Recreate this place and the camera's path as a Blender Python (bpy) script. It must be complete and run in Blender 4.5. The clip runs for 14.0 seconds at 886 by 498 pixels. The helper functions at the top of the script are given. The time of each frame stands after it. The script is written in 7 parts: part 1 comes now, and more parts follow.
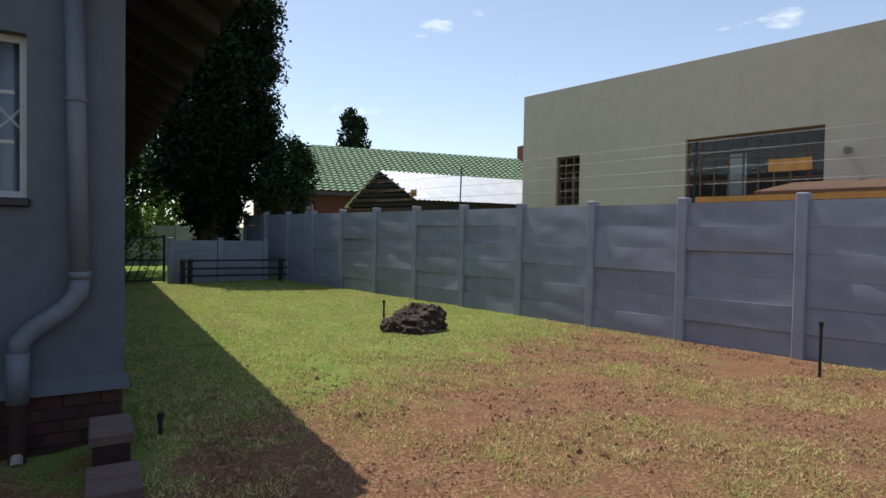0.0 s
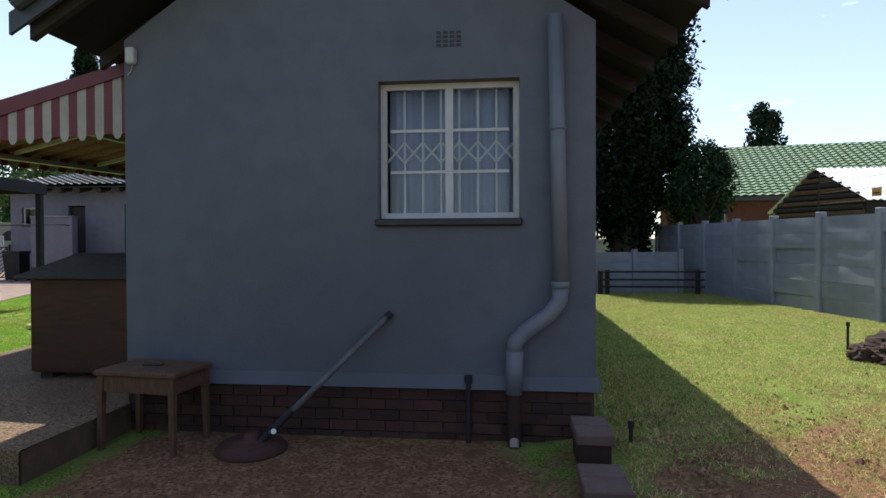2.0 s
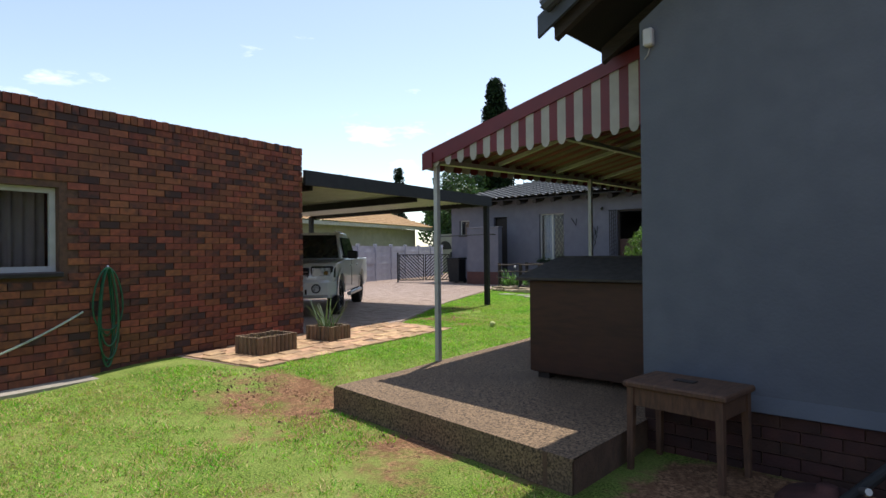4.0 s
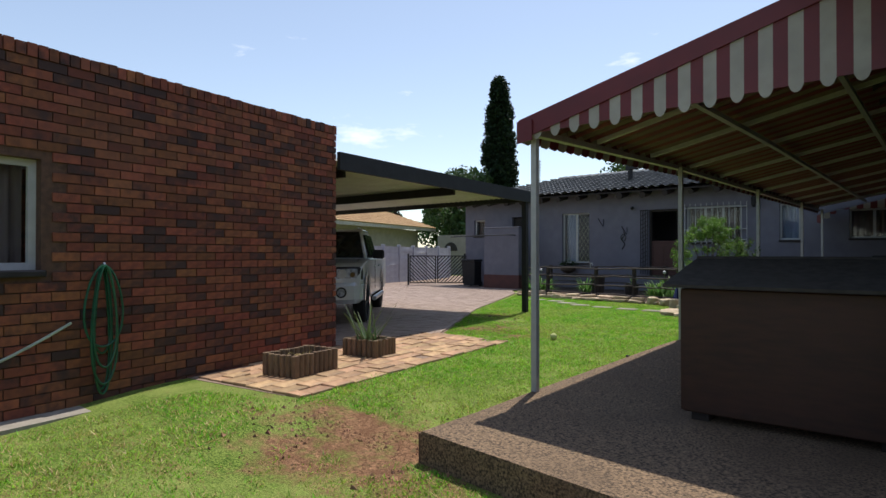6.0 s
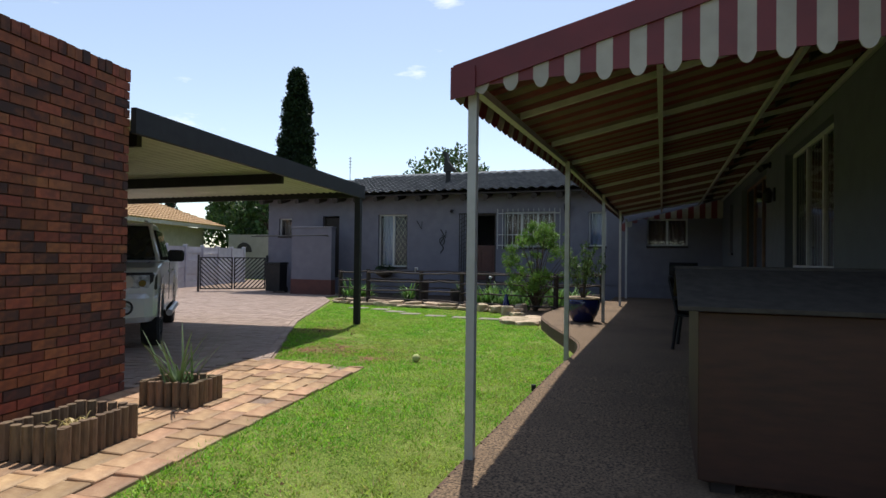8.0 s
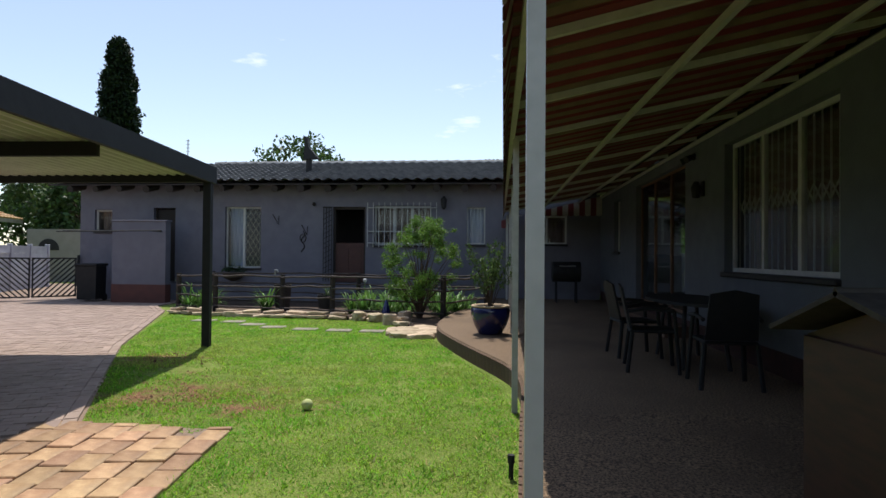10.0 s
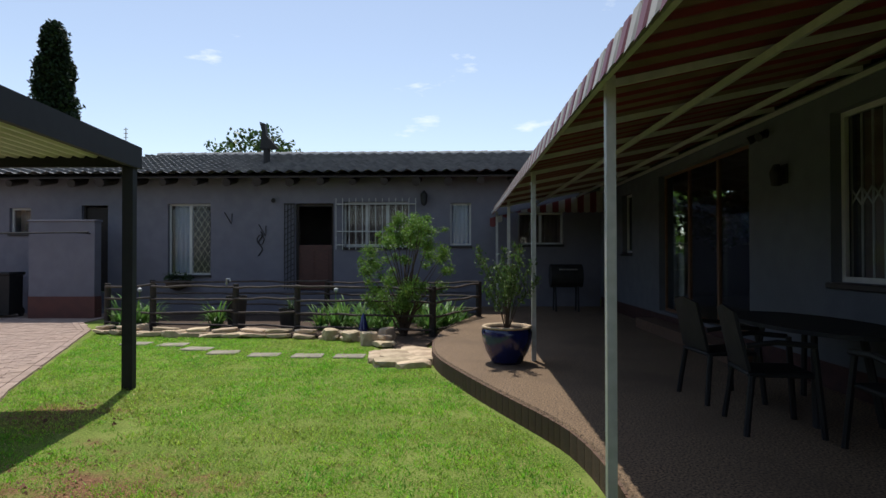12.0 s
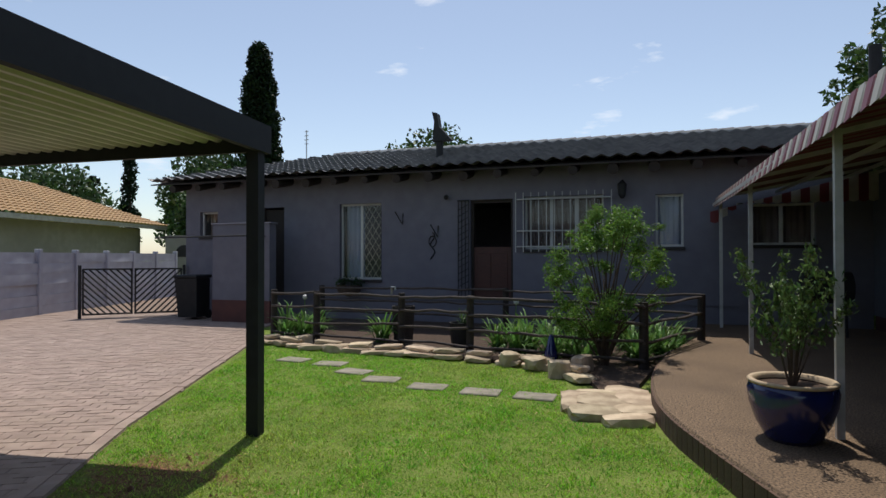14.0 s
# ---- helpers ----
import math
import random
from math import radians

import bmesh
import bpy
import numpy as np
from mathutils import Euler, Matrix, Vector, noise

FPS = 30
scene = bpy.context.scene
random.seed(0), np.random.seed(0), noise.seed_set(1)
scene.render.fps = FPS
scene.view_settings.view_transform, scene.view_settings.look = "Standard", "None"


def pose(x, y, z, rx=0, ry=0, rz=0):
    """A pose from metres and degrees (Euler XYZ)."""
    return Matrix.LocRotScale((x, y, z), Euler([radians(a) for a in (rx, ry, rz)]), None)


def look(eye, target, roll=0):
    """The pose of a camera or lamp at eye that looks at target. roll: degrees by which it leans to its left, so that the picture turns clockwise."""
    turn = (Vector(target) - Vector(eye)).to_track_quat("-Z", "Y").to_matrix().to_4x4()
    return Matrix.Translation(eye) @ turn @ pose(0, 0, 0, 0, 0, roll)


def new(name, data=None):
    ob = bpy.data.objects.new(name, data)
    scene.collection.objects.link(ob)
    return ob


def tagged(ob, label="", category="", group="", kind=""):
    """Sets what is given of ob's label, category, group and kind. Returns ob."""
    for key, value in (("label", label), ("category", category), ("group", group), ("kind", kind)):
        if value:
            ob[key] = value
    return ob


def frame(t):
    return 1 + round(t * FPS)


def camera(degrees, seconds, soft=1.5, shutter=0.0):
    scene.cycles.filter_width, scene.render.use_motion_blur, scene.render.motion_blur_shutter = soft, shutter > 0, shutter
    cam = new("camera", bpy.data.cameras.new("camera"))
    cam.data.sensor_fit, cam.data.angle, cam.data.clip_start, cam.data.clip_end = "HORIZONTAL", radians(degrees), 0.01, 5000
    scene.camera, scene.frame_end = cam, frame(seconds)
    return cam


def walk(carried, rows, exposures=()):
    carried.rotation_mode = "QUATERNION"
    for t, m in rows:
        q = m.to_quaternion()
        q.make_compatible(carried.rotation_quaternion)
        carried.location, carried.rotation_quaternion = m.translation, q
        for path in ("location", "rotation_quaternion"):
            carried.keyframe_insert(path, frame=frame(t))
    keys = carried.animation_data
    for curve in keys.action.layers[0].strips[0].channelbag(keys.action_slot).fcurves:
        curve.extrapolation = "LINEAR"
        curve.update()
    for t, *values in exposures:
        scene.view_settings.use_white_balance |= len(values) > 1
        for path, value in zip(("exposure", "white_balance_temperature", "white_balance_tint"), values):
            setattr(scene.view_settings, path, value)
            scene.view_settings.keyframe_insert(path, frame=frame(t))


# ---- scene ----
cam = camera(73.3, 14.0)
PATH = [
    (0, (-0.55, 0.312, 1.361), (0.464, 2.035, 1.308), 1.0),
    (0.5, (-0.595, 0.302, 1.385), (0.189, 2.141, 1.327), 1.3),
    (1, (-0.66, 0.314, 1.38), (-0.166, 2.251, 1.326), 0.6),
    (1.5, (-0.796, 0.371, 1.37), (-0.671, 2.367, 1.331), 0.2),
    (2, (-1.0, 0.485, 1.364), (-1.218, 2.473, 1.339), -0.2),
    (2.5, (-1.266, 0.557, 1.302), (-1.795, 2.485, 1.309), -0.2),
    (3, (-1.559, 0.614, 1.28), (-2.389, 2.433, 1.295), -0.2),
    (3.5, (-1.892, 0.682, 1.294), (-2.95, 2.378, 1.307), -0.4),
    (4, (-2.257, 0.706, 1.308), (-3.578, 2.207, 1.319), -0.6),
    (6.5, (-4.416, 1.445, 1.261), (-5.69, 2.987, 1.285), 0.6),
    (7, (-4.857, 1.674, 1.259), (-5.961, 3.342, 1.286), 0.6),
    (7.5, (-5.281, 1.928, 1.273), (-6.184, 3.713, 1.301), 0.8),
    (8, (-5.628, 2.245, 1.286), (-6.319, 4.121, 1.317), 0.7),
    (8.5, (-5.966, 2.574, 1.272), (-6.493, 4.503, 1.308), 0.6),
    (9, (-6.265, 2.99, 1.28), (-6.653, 4.951, 1.315), 0.6),
    (11.5, (-7.365, 5.451, 1.47), (-7.429, 7.45, 1.49), 0.0),
    (12, (-7.475, 5.951, 1.45), (-7.532, 7.95, 1.472), -0.1),
    (12.5, (-7.622, 6.494, 1.479), (-7.744, 8.49, 1.501), -0.1),
    (13, (-7.785, 7.052, 1.503), (-8.058, 9.033, 1.525), -0.0),
    (13.5, (-7.873, 7.568, 1.53), (-8.331, 9.515, 1.551), -0.1),
    (14, (-7.933, 8.049, 1.526), (-8.574, 9.943, 1.549), -0.1),
]
walk(cam, [(t, look(eye, target, roll)) for t, eye, target, roll in PATH], [(0, -0.12), (1.5, 0.1), (3, 0.28), (4, 0.17), (6.5, -0.15), (9, -0.06), (12, -0.22), (14, -0.47)])

# ---- sky and sun ----
SUN_DIR = Vector((-0.11, 0.405, 1.0)).normalized()
world = bpy.data.worlds.new("world")
scene.world = world
world.use_nodes = True
wn, wl = world.node_tree.nodes, world.node_tree.links
wn.clear()
w_out = wn.new("ShaderNodeOutputWorld")
w_bg = wn.new("ShaderNodeBackground")
w_sky = wn.new("ShaderNodeTexSky")
w_sky.sky_type = "NISHITA"
w_sky.sun_disc = False
w_sky.sun_elevation = math.asin(SUN_DIR.z)
w_sky.sun_rotation = math.atan2(SUN_DIR.x, SUN_DIR.y)
w_sky.air_density, w_sky.dust_density, w_sky.ozone_density = 1.0, 0.5, 1.0
w_bg.inputs["Strength"].default_value = 0.15
w_tc = wn.new("ShaderNodeTexCoord")
w_map = wn.new("ShaderNodeMapping")
w_map.inputs["Scale"].default_value = (1.0, 1.0, 3.2)
w_noise = wn.new("ShaderNodeTexNoise")
w_noise.inputs["Scale"].default_value = 5.0
w_noise.inputs["Detail"].default_value = 7.0
w_noise.inputs["Roughness"].default_value = 0.55
w_ramp = wn.new("ShaderNodeValToRGB")
w_ramp.color_ramp.elements[0].position = 0.64
w_ramp.color_ramp.elements[1].position = 0.78
w_mix = wn.new("ShaderNodeMixRGB")
w_mix.inputs["Color2"].default_value = (9.5, 9.7, 10, 1)
wl.new(w_tc.outputs["Generated"], w_map.inputs["Vector"])
wl.new(w_map.outputs["Vector"], w_noise.inputs["Vector"])
wl.new(w_noise.outputs["Fac"], w_ramp.inputs["Fac"])
wl.new(w_ramp.outputs["Color"], w_mix.inputs["Fac"])
w_hsv = wn.new("ShaderNodeHueSaturation")
w_hsv.inputs["Saturation"].default_value, w_hsv.inputs["Value"].default_value = 0.82, 1.24
wl.new(w_sky.outputs["Color"], w_hsv.inputs["Color"])
wl.new(w_hsv.outputs["Color"], w_mix.inputs["Color1"])
wl.new(w_mix.outputs["Color"], w_bg.inputs["Color"])
wl.new(w_bg.outputs["Background"], w_out.inputs["Surface"])
sun = new("sun", bpy.data.lights.new("sun", "SUN"))
sun.data.energy, sun.data.angle, sun.data.color = 5.0, radians(0.5), (1.0, 0.95, 0.87)
sun.matrix_world = look((0, 0, 30), Vector((0, 0, 30)) - SUN_DIR)

# ---- materials ----
def mat(name, c1, c2=None, rough=0.8, scale=6.0, big=0.6, bump=0.2, bump_scale=60.0, metal=0.0, rand=0.0, island=False, c3=None, spec=0.5, coat=0.0, stretch=(1, 1, 1)):
    """A surface of two mingled colours, a third in large patches, fine relief and, per piece, a change of tone."""
    m = bpy.data.materials.new(name)
    m.use_nodes = True
    n, l = m.node_tree.nodes, m.node_tree.links
    b = n["Principled BSDF"]
    c2 = c2 or tuple(v * 0.75 for v in c1)
    c3 = c3 or tuple((p + q) * 0.42 for p, q in zip(c1, c2))
    tc = n.new("ShaderNodeTexCoord")
    mp = n.new("ShaderNodeMapping")
    mp.inputs["Scale"].default_value = stretch
    l.new(tc.outputs["Object"], mp.inputs["Vector"])
    fine, large, grain = (n.new("ShaderNodeTexNoise") for _ in range(3))
    for t, s, d in ((fine, scale, 6), (large, big, 4), (grain, bump_scale, 3)):
        t.inputs["Scale"].default_value, t.inputs["Detail"].default_value = s, d
        l.new(mp.outputs["Vector"], t.inputs["Vector"])
    r1, r2 = n.new("ShaderNodeValToRGB"), n.new("ShaderNodeValToRGB")
    r1.color_ramp.elements[0].position, r1.color_ramp.elements[1].position = 0.35, 0.65
    r1.color_ramp.elements[0].color, r1.color_ramp.elements[1].color = (*c1, 1), (*c2, 1)
    r2.color_ramp.elements[0].position, r2.color_ramp.elements[1].position = 0.48, 0.72
    r2.color_ramp.elements[0].color, r2.color_ramp.elements[1].color = (0, 0, 0, 1), (0.8, 0.8, 0.8, 1)
    mix = n.new("ShaderNodeMixRGB")
    mix.inputs["Color2"].default_value = (*c3, 1)
    l.new(fine.outputs["Fac"], r1.inputs["Fac"])
    l.new(large.outputs["Fac"], r2.inputs["Fac"])
    l.new(r2.outputs["Color"], mix.inputs["Fac"])
    l.new(r1.outputs["Color"], mix.inputs["Color1"])
    out = mix.outputs["Color"]
    if rand:
        hsv = n.new("ShaderNodeHueSaturation")
        src = n.new("ShaderNodeNewGeometry").outputs["Random Per Island"] if island else n.new("ShaderNodeObjectInfo").outputs["Random"]
        mr = n.new("ShaderNodeMapRange")
        mr.inputs["To Min"].default_value, mr.inputs["To Max"].default_value = 1 - rand, 1 + rand
        mh = n.new("ShaderNodeMapRange")
        mh.inputs["To Min"].default_value, mh.inputs["To Max"].default_value = 0.5 - rand * 0.04, 0.5 + rand * 0.04
        mul = n.new("ShaderNodeMath")
        mul.operation = "MULTIPLY"
        mul.inputs[1].default_value = 7.31
        frac = n.new("ShaderNodeMath")
        frac.operation = "FRACT"
        l.new(src, mul.inputs[0])
        l.new(mul.outputs[0], frac.inputs[0])
        l.new(src, mr.inputs["Value"])
        l.new(frac.outputs[0], mh.inputs["Value"])
        l.new(mr.outputs["Result"], hsv.inputs["Value"])
        l.new(mh.outputs["Result"], hsv.inputs["Hue"])
        l.new(out, hsv.inputs["Color"])
        out = hsv.outputs["Color"]
    l.new(out, b.inputs["Base Color"])
    b.inputs["Roughness"].default_value, b.inputs["Metallic"].default_value = rough, metal
    b.inputs["Specular IOR Level"].default_value = spec
    b.inputs["Coat Weight"].default_value = coat
    if bump:
        bp = n.new("ShaderNodeBump")
        bp.inputs["Strength"].default_value, bp.inputs["Distance"].default_value = bump, 0.01
        l.new(grain.outputs["Fac"], bp.inputs["Height"])
        l.new(bp.outputs["Normal"], b.inputs["Normal"])
    return m


def leaf_mat(name, c1, c2, rand=0.5, trans=0.25, c3=None, spec=0.35):
    m = mat(name, c1, c2, c3=c3, rough=0.5, scale=3, bump=0, rand=rand, island=True, spec=spec)
    b = m.node_tree.nodes["Principled BSDF"]
    n, l = m.node_tree.nodes, m.node_tree.links
    tr = n.new("ShaderNodeBsdfTranslucent")
    mx = n.new("ShaderNodeMixShader")
    mx.inputs["Fac"].default_value = trans
    l.new(b.inputs["Base Color"].links[0].from_socket, tr.inputs["Color"])
    l.new(b.outputs["BSDF"], mx.inputs[1])
    l.new(tr.outputs["BSDF"], mx.inputs[2])
    l.new(mx.outputs["Shader"], n["Material Output"].inputs["Surface"])
    return m


def glass_mat(name, tint):
    m = bpy.data.materials.new(name)
    m.use_nodes = True
    b = m.node_tree.nodes["Principled BSDF"]
    b.inputs["Base Color"].default_value = (*tint, 1)
    b.inputs["Roughness"].default_value = 0.03
    b.inputs["Transmission Weight"].default_value = 1.0
    b.inputs["IOR"].default_value = 1.3
    return m


def brick_mat(name, *args, **kw):
    """Clay bricks, about a third of them burnt to a dark blue-grey, with smudged faces."""
    m = mat(name, *args, **kw)
    n, l = m.node_tree.nodes, m.node_tree.links
    b = n["Principled BSDF"]
    old = b.inputs["Base Color"].links[0].from_socket
    src = n.new("ShaderNodeNewGeometry").outputs["Random Per Island"] if kw.get("island") else n.new("ShaderNodeObjectInfo").outputs["Random"]
    mul, frac = n.new("ShaderNodeMath"), n.new("ShaderNodeMath")
    mul.operation, frac.operation = "MULTIPLY", "FRACT"
    mul.inputs[1].default_value = 23.7
    rp = n.new("ShaderNodeValToRGB")
    rp.color_ramp.elements[0].position, rp.color_ramp.elements[1].position = 0.55, 0.95
    smudge = n.new("ShaderNodeTexNoise")
    smudge.inputs["Scale"].default_value, smudge.inputs["Detail"].default_value = 7.0, 4
    tc = n.new("ShaderNodeTexCoord")
    add = n.new("ShaderNodeMath")
    add.operation = "MULTIPLY_ADD"
    add.inputs[1].default_value, mx = 0.9, n.new("ShaderNodeMixRGB")
    l.new(tc.outputs["Object"], smudge.inputs["Vector"])
    l.new(src, mul.inputs[0])
    l.new(mul.outputs[0], frac.inputs[0])
    sub = n.new("ShaderNodeMath")
    sub.operation = "SUBTRACT"
    sub.inputs[1].default_value = 0.5
    l.new(smudge.outputs["Fac"], sub.inputs[0])
    l.new(sub.outputs[0], add.inputs[0])
    l.new(frac.outputs[0], add.inputs[2])
    l.new(add.outputs[0], rp.inputs["Fac"])
    l.new(rp.outputs["Color"], mx.inputs["Fac"])
    l.new(old, mx.inputs["Color1"])
    mx.inputs["Color2"].default_value = (0.050, 0.026, 0.023, 1)
    l.new(mx.outputs["Color"], b.inputs["Base Color"])
    return m


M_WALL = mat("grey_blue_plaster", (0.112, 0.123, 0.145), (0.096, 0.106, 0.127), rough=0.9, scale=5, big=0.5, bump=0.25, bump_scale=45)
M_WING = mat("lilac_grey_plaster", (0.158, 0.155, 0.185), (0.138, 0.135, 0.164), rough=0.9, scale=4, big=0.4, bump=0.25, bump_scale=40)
M_PIPE = mat("painted_pipe", (0.15, 0.165, 0.195), (0.13, 0.145, 0.175), rough=0.6, scale=8, bump=0.05)
M_BRICK = brick_mat("face_brick", (0.245, 0.076, 0.034), (0.15, 0.048, 0.027), rough=0.9, scale=14, big=1.1, bump=0.5, bump_scale=90, rand=0.32, c3=(0.19, 0.07, 0.04))
M_BRICK_J = brick_mat("face_brick_joined", (0.245, 0.076, 0.034), (0.15, 0.048, 0.027), rough=0.9, scale=14, big=1.1, bump=0.5, bump_scale=90, rand=0.32, island=True, c3=(0.19, 0.07, 0.04))
M_MORTAR = mat("mortar", (0.13, 0.07, 0.046), (0.08, 0.045, 0.032), rough=1, scale=20, bump=0.5)
M_PLINTH = mat("plinth_brick", (0.062, 0.024, 0.018), (0.038, 0.016, 0.013), rough=0.85, scale=10, bump=0.4, rand=0.35)
M_RED_PLINTH = mat("red_painted_plinth", (0.105, 0.034, 0.026), (0.08, 0.027, 0.022), rough=0.7, scale=5)
M_WHITE = mat("white_paint", (0.50, 0.50, 0.49), (0.43, 0.43, 0.42), rough=0.5, scale=9, bump=0.08)
M_STEEL_W = mat("white_steel", (0.48, 0.48, 0.46), (0.40, 0.40, 0.38), rough=0.45, scale=12, bump=0.05)
M_BLACK = mat("black_steel", (0.011, 0.011, 0.012), (0.018, 0.018, 0.019), rough=0.75, scale=9, bump=0.08)
M_SILL = mat("dark_sill_tile", (0.014, 0.012, 0.014), (0.024, 0.02, 0.021), rough=0.5, scale=8)
M_GLASS = glass_mat("window_glass", (0.9, 0.95, 0.97))
M_CURTAIN = mat("curtain", (0.25, 0.28, 0.39), (0.19, 0.22, 0.31), rough=0.95, scale=3, bump=0.2)
M_CURTAIN_B = mat("brown_curtain", (0.20, 0.15, 0.13), (0.15, 0.11, 0.10), rough=0.95, scale=3, bump=0.2)
M_ROOM = mat("room_paint", (0.18, 0.17, 0.15), rough=0.9, bump=0)
M_DARKWOOD = mat("dark_timber", (0.035, 0.025, 0.02), (0.02, 0.015, 0.012), rough=0.8, scale=8, stretch=(1, 1, 6))
# near black, so the deep shade under the eaves is put into the colour
M_SOFFIT = mat("shade_black_soffit", (0.012, 0.011, 0.011), (0.008, 0.008, 0.008), rough=0.95, scale=6, bump=0.2)
M_POLE = mat("weathered_pole", (0.085, 0.065, 0.055), (0.045, 0.035, 0.03), rough=0.85, scale=9, bump=0.4)
M_TILE = mat("grey_roof_tile", (0.17, 0.172, 0.18), (0.09, 0.092, 0.10), rough=0.42, scale=5, bump=0.3, rand=0.18, island=True)
M_RIDGE = mat("pale_ridge_tile", (0.36, 0.36, 0.36), (0.24, 0.245, 0.25), rough=0.85, scale=9, bump=0.4)
M_TILE_DARK = mat("dark_roof_tile", (0.05, 0.05, 0.055), (0.035, 0.035, 0.04), rough=0.7, scale=5, bump=0.3)
M_TILE_ORANGE = mat("orange_roof_tile", (0.46, 0.30, 0.14), (0.36, 0.22, 0.10), rough=0.8, scale=4, bump=0.3, rand=0.2, island=True)
M_TILE_GREEN = mat("green_roof_tile", (0.11, 0.20, 0.10), (0.08, 0.15, 0.075), rough=0.6, scale=4, bump=0.2, rand=0.2, island=True)
M_RED = mat("red_awning_paint", (0.15, 0.016, 0.019), (0.115, 0.013, 0.016), rough=0.5, scale=6, bump=0.06)
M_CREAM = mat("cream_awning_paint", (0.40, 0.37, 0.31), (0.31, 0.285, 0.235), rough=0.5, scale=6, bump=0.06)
# awning cream again, browned and darkened to paint in the shade below the sheets
M_CREAM_SHADE = mat("shaded_cream_sheet", (0.17, 0.12, 0.085), (0.12, 0.085, 0.06), rough=0.6, scale=5, bump=0.1)
M_WIRE = mat("dull_wire", (0.16, 0.16, 0.16), rough=0.5, bump=0)
M_SHEET = mat("cream_roof_sheet", (0.50, 0.49, 0.43), (0.42, 0.41, 0.36), rough=0.45, scale=3, bump=0.06, c3=(0.44, 0.41, 0.32))
M_SHEET_W = mat("bright_roof_sheet", (0.72, 0.73, 0.74), (0.62, 0.63, 0.65), rough=0.4, scale=3, bump=0.05, metal=0.2)
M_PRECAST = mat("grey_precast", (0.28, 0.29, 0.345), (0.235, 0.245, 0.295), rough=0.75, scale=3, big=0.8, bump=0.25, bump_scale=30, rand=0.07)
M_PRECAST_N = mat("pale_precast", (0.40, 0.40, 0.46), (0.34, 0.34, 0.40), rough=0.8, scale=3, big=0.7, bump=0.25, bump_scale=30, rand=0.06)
M_TAN = mat("tan_plaster", (0.47, 0.415, 0.33), (0.43, 0.38, 0.30), rough=0.9, scale=3, big=0.3, bump=0.2, bump_scale=30)
# the tan plaster greyed and darkened, with the shade of the eave painted in
M_TAN_SHADE = mat("shaded_tan_plaster", (0.31, 0.285, 0.25), (0.26, 0.24, 0.21), rough=0.9, scale=3, big=0.3, bump=0.2, bump_scale=30)
M_AGG = mat("exposed_aggregate", (0.31, 0.205, 0.12), (0.035, 0.023, 0.015), rough=0.9, scale=65, big=1.2, bump=1.0, bump_scale=95, c3=(0.12, 0.079, 0.047))
M_SLABSIDE = mat("slab_edge_brick", (0.15, 0.085, 0.055), (0.10, 0.06, 0.04), rough=0.9, scale=14, bump=0.5)
M_PAVER = mat("clay_paver", (0.47, 0.30, 0.17), (0.33, 0.19, 0.10), rough=0.85, scale=11, big=2.5, bump=0.45, bump_scale=60, rand=0.26, c3=(0.36, 0.26, 0.18))
M_DRIVE = mat("drive_paver", (0.37, 0.275, 0.225), (0.29, 0.212, 0.172), rough=0.85, scale=5, big=0.45, bump=0.3, rand=0.1, island=True, c3=(0.30, 0.215, 0.17))
M_JOINT = mat("sand_joint", (0.29, 0.21, 0.16), (0.21, 0.145, 0.105), rough=1, scale=20, bump=0.4)
M_STONE = mat("sandstone", (0.60, 0.48, 0.33), (0.34, 0.25, 0.16), rough=0.9, scale=6, big=2.5, bump=0.6, bump_scale=25, rand=0.25)
M_STEP = mat("stepping_stone", (0.34, 0.30, 0.23), (0.22, 0.20, 0.15), rough=0.9, scale=10, bump=0.4, rand=0.1)
M_LOG = mat("treated_log", (0.20, 0.13, 0.075), (0.13, 0.085, 0.05), rough=0.85, scale=12, bump=0.4, rand=0.25, stretch=(4, 4, 1))
M_RUSTWOOD = mat("weathered_wood", (0.13, 0.066, 0.036), (0.075, 0.038, 0.022), rough=0.8, scale=9, bump=0.3, stretch=(5, 1, 1))
M_BOX = mat("reddish_panel_wood", (0.058, 0.021, 0.010), (0.036, 0.014, 0.007), rough=0.6, scale=5, bump=0.1, stretch=(1, 1, 5), c3=(0.07, 0.025, 0.012))
M_TOP = mat("grey_counter_top", (0.075, 0.066, 0.055), (0.05, 0.044, 0.037), rough=0.9, scale=15, spec=0.15)
M_CONC = mat("concrete", (0.33, 0.29, 0.24), (0.26, 0.23, 0.19), rough=0.9, scale=10, bump=0.4)
M_PALE_PIPE = mat("grey_pole", (0.13, 0.13, 0.135), (0.09, 0.09, 0.095), rough=0.5, scale=8)
M_SOIL = mat("bed_soil", (0.085, 0.052, 0.034), (0.045, 0.028, 0.018), rough=1, scale=14, bump=0.8, bump_scale=35)
M_BARK = mat("bark", (0.09, 0.06, 0.04), (0.05, 0.035, 0.025), rough=0.95, scale=10, bump=0.8, bump_scale=20)
M_STUMP = mat("stump_wood", (0.07, 0.045, 0.035), (0.035, 0.022, 0.018), rough=0.95, scale=9, bump=1.0, bump_scale=20)
M_BLUE = mat("cobalt_glaze", (0.012, 0.018, 0.11), (0.008, 0.012, 0.07), rough=0.18, scale=4, bump=0.05, coat=0.5)
M_RIM = mat("bare_clay", (0.52, 0.40, 0.26), (0.42, 0.31, 0.2), rough=0.8, scale=10)
M_CAR = mat("silver_white_paint", (0.62, 0.64, 0.65), (0.58, 0.60, 0.61), rough=0.3, scale=2, bump=0, metal=0.2, coat=0.7)
M_CARGLASS = mat("dark_car_glass", (0.02, 0.025, 0.025), rough=0.08, bump=0)
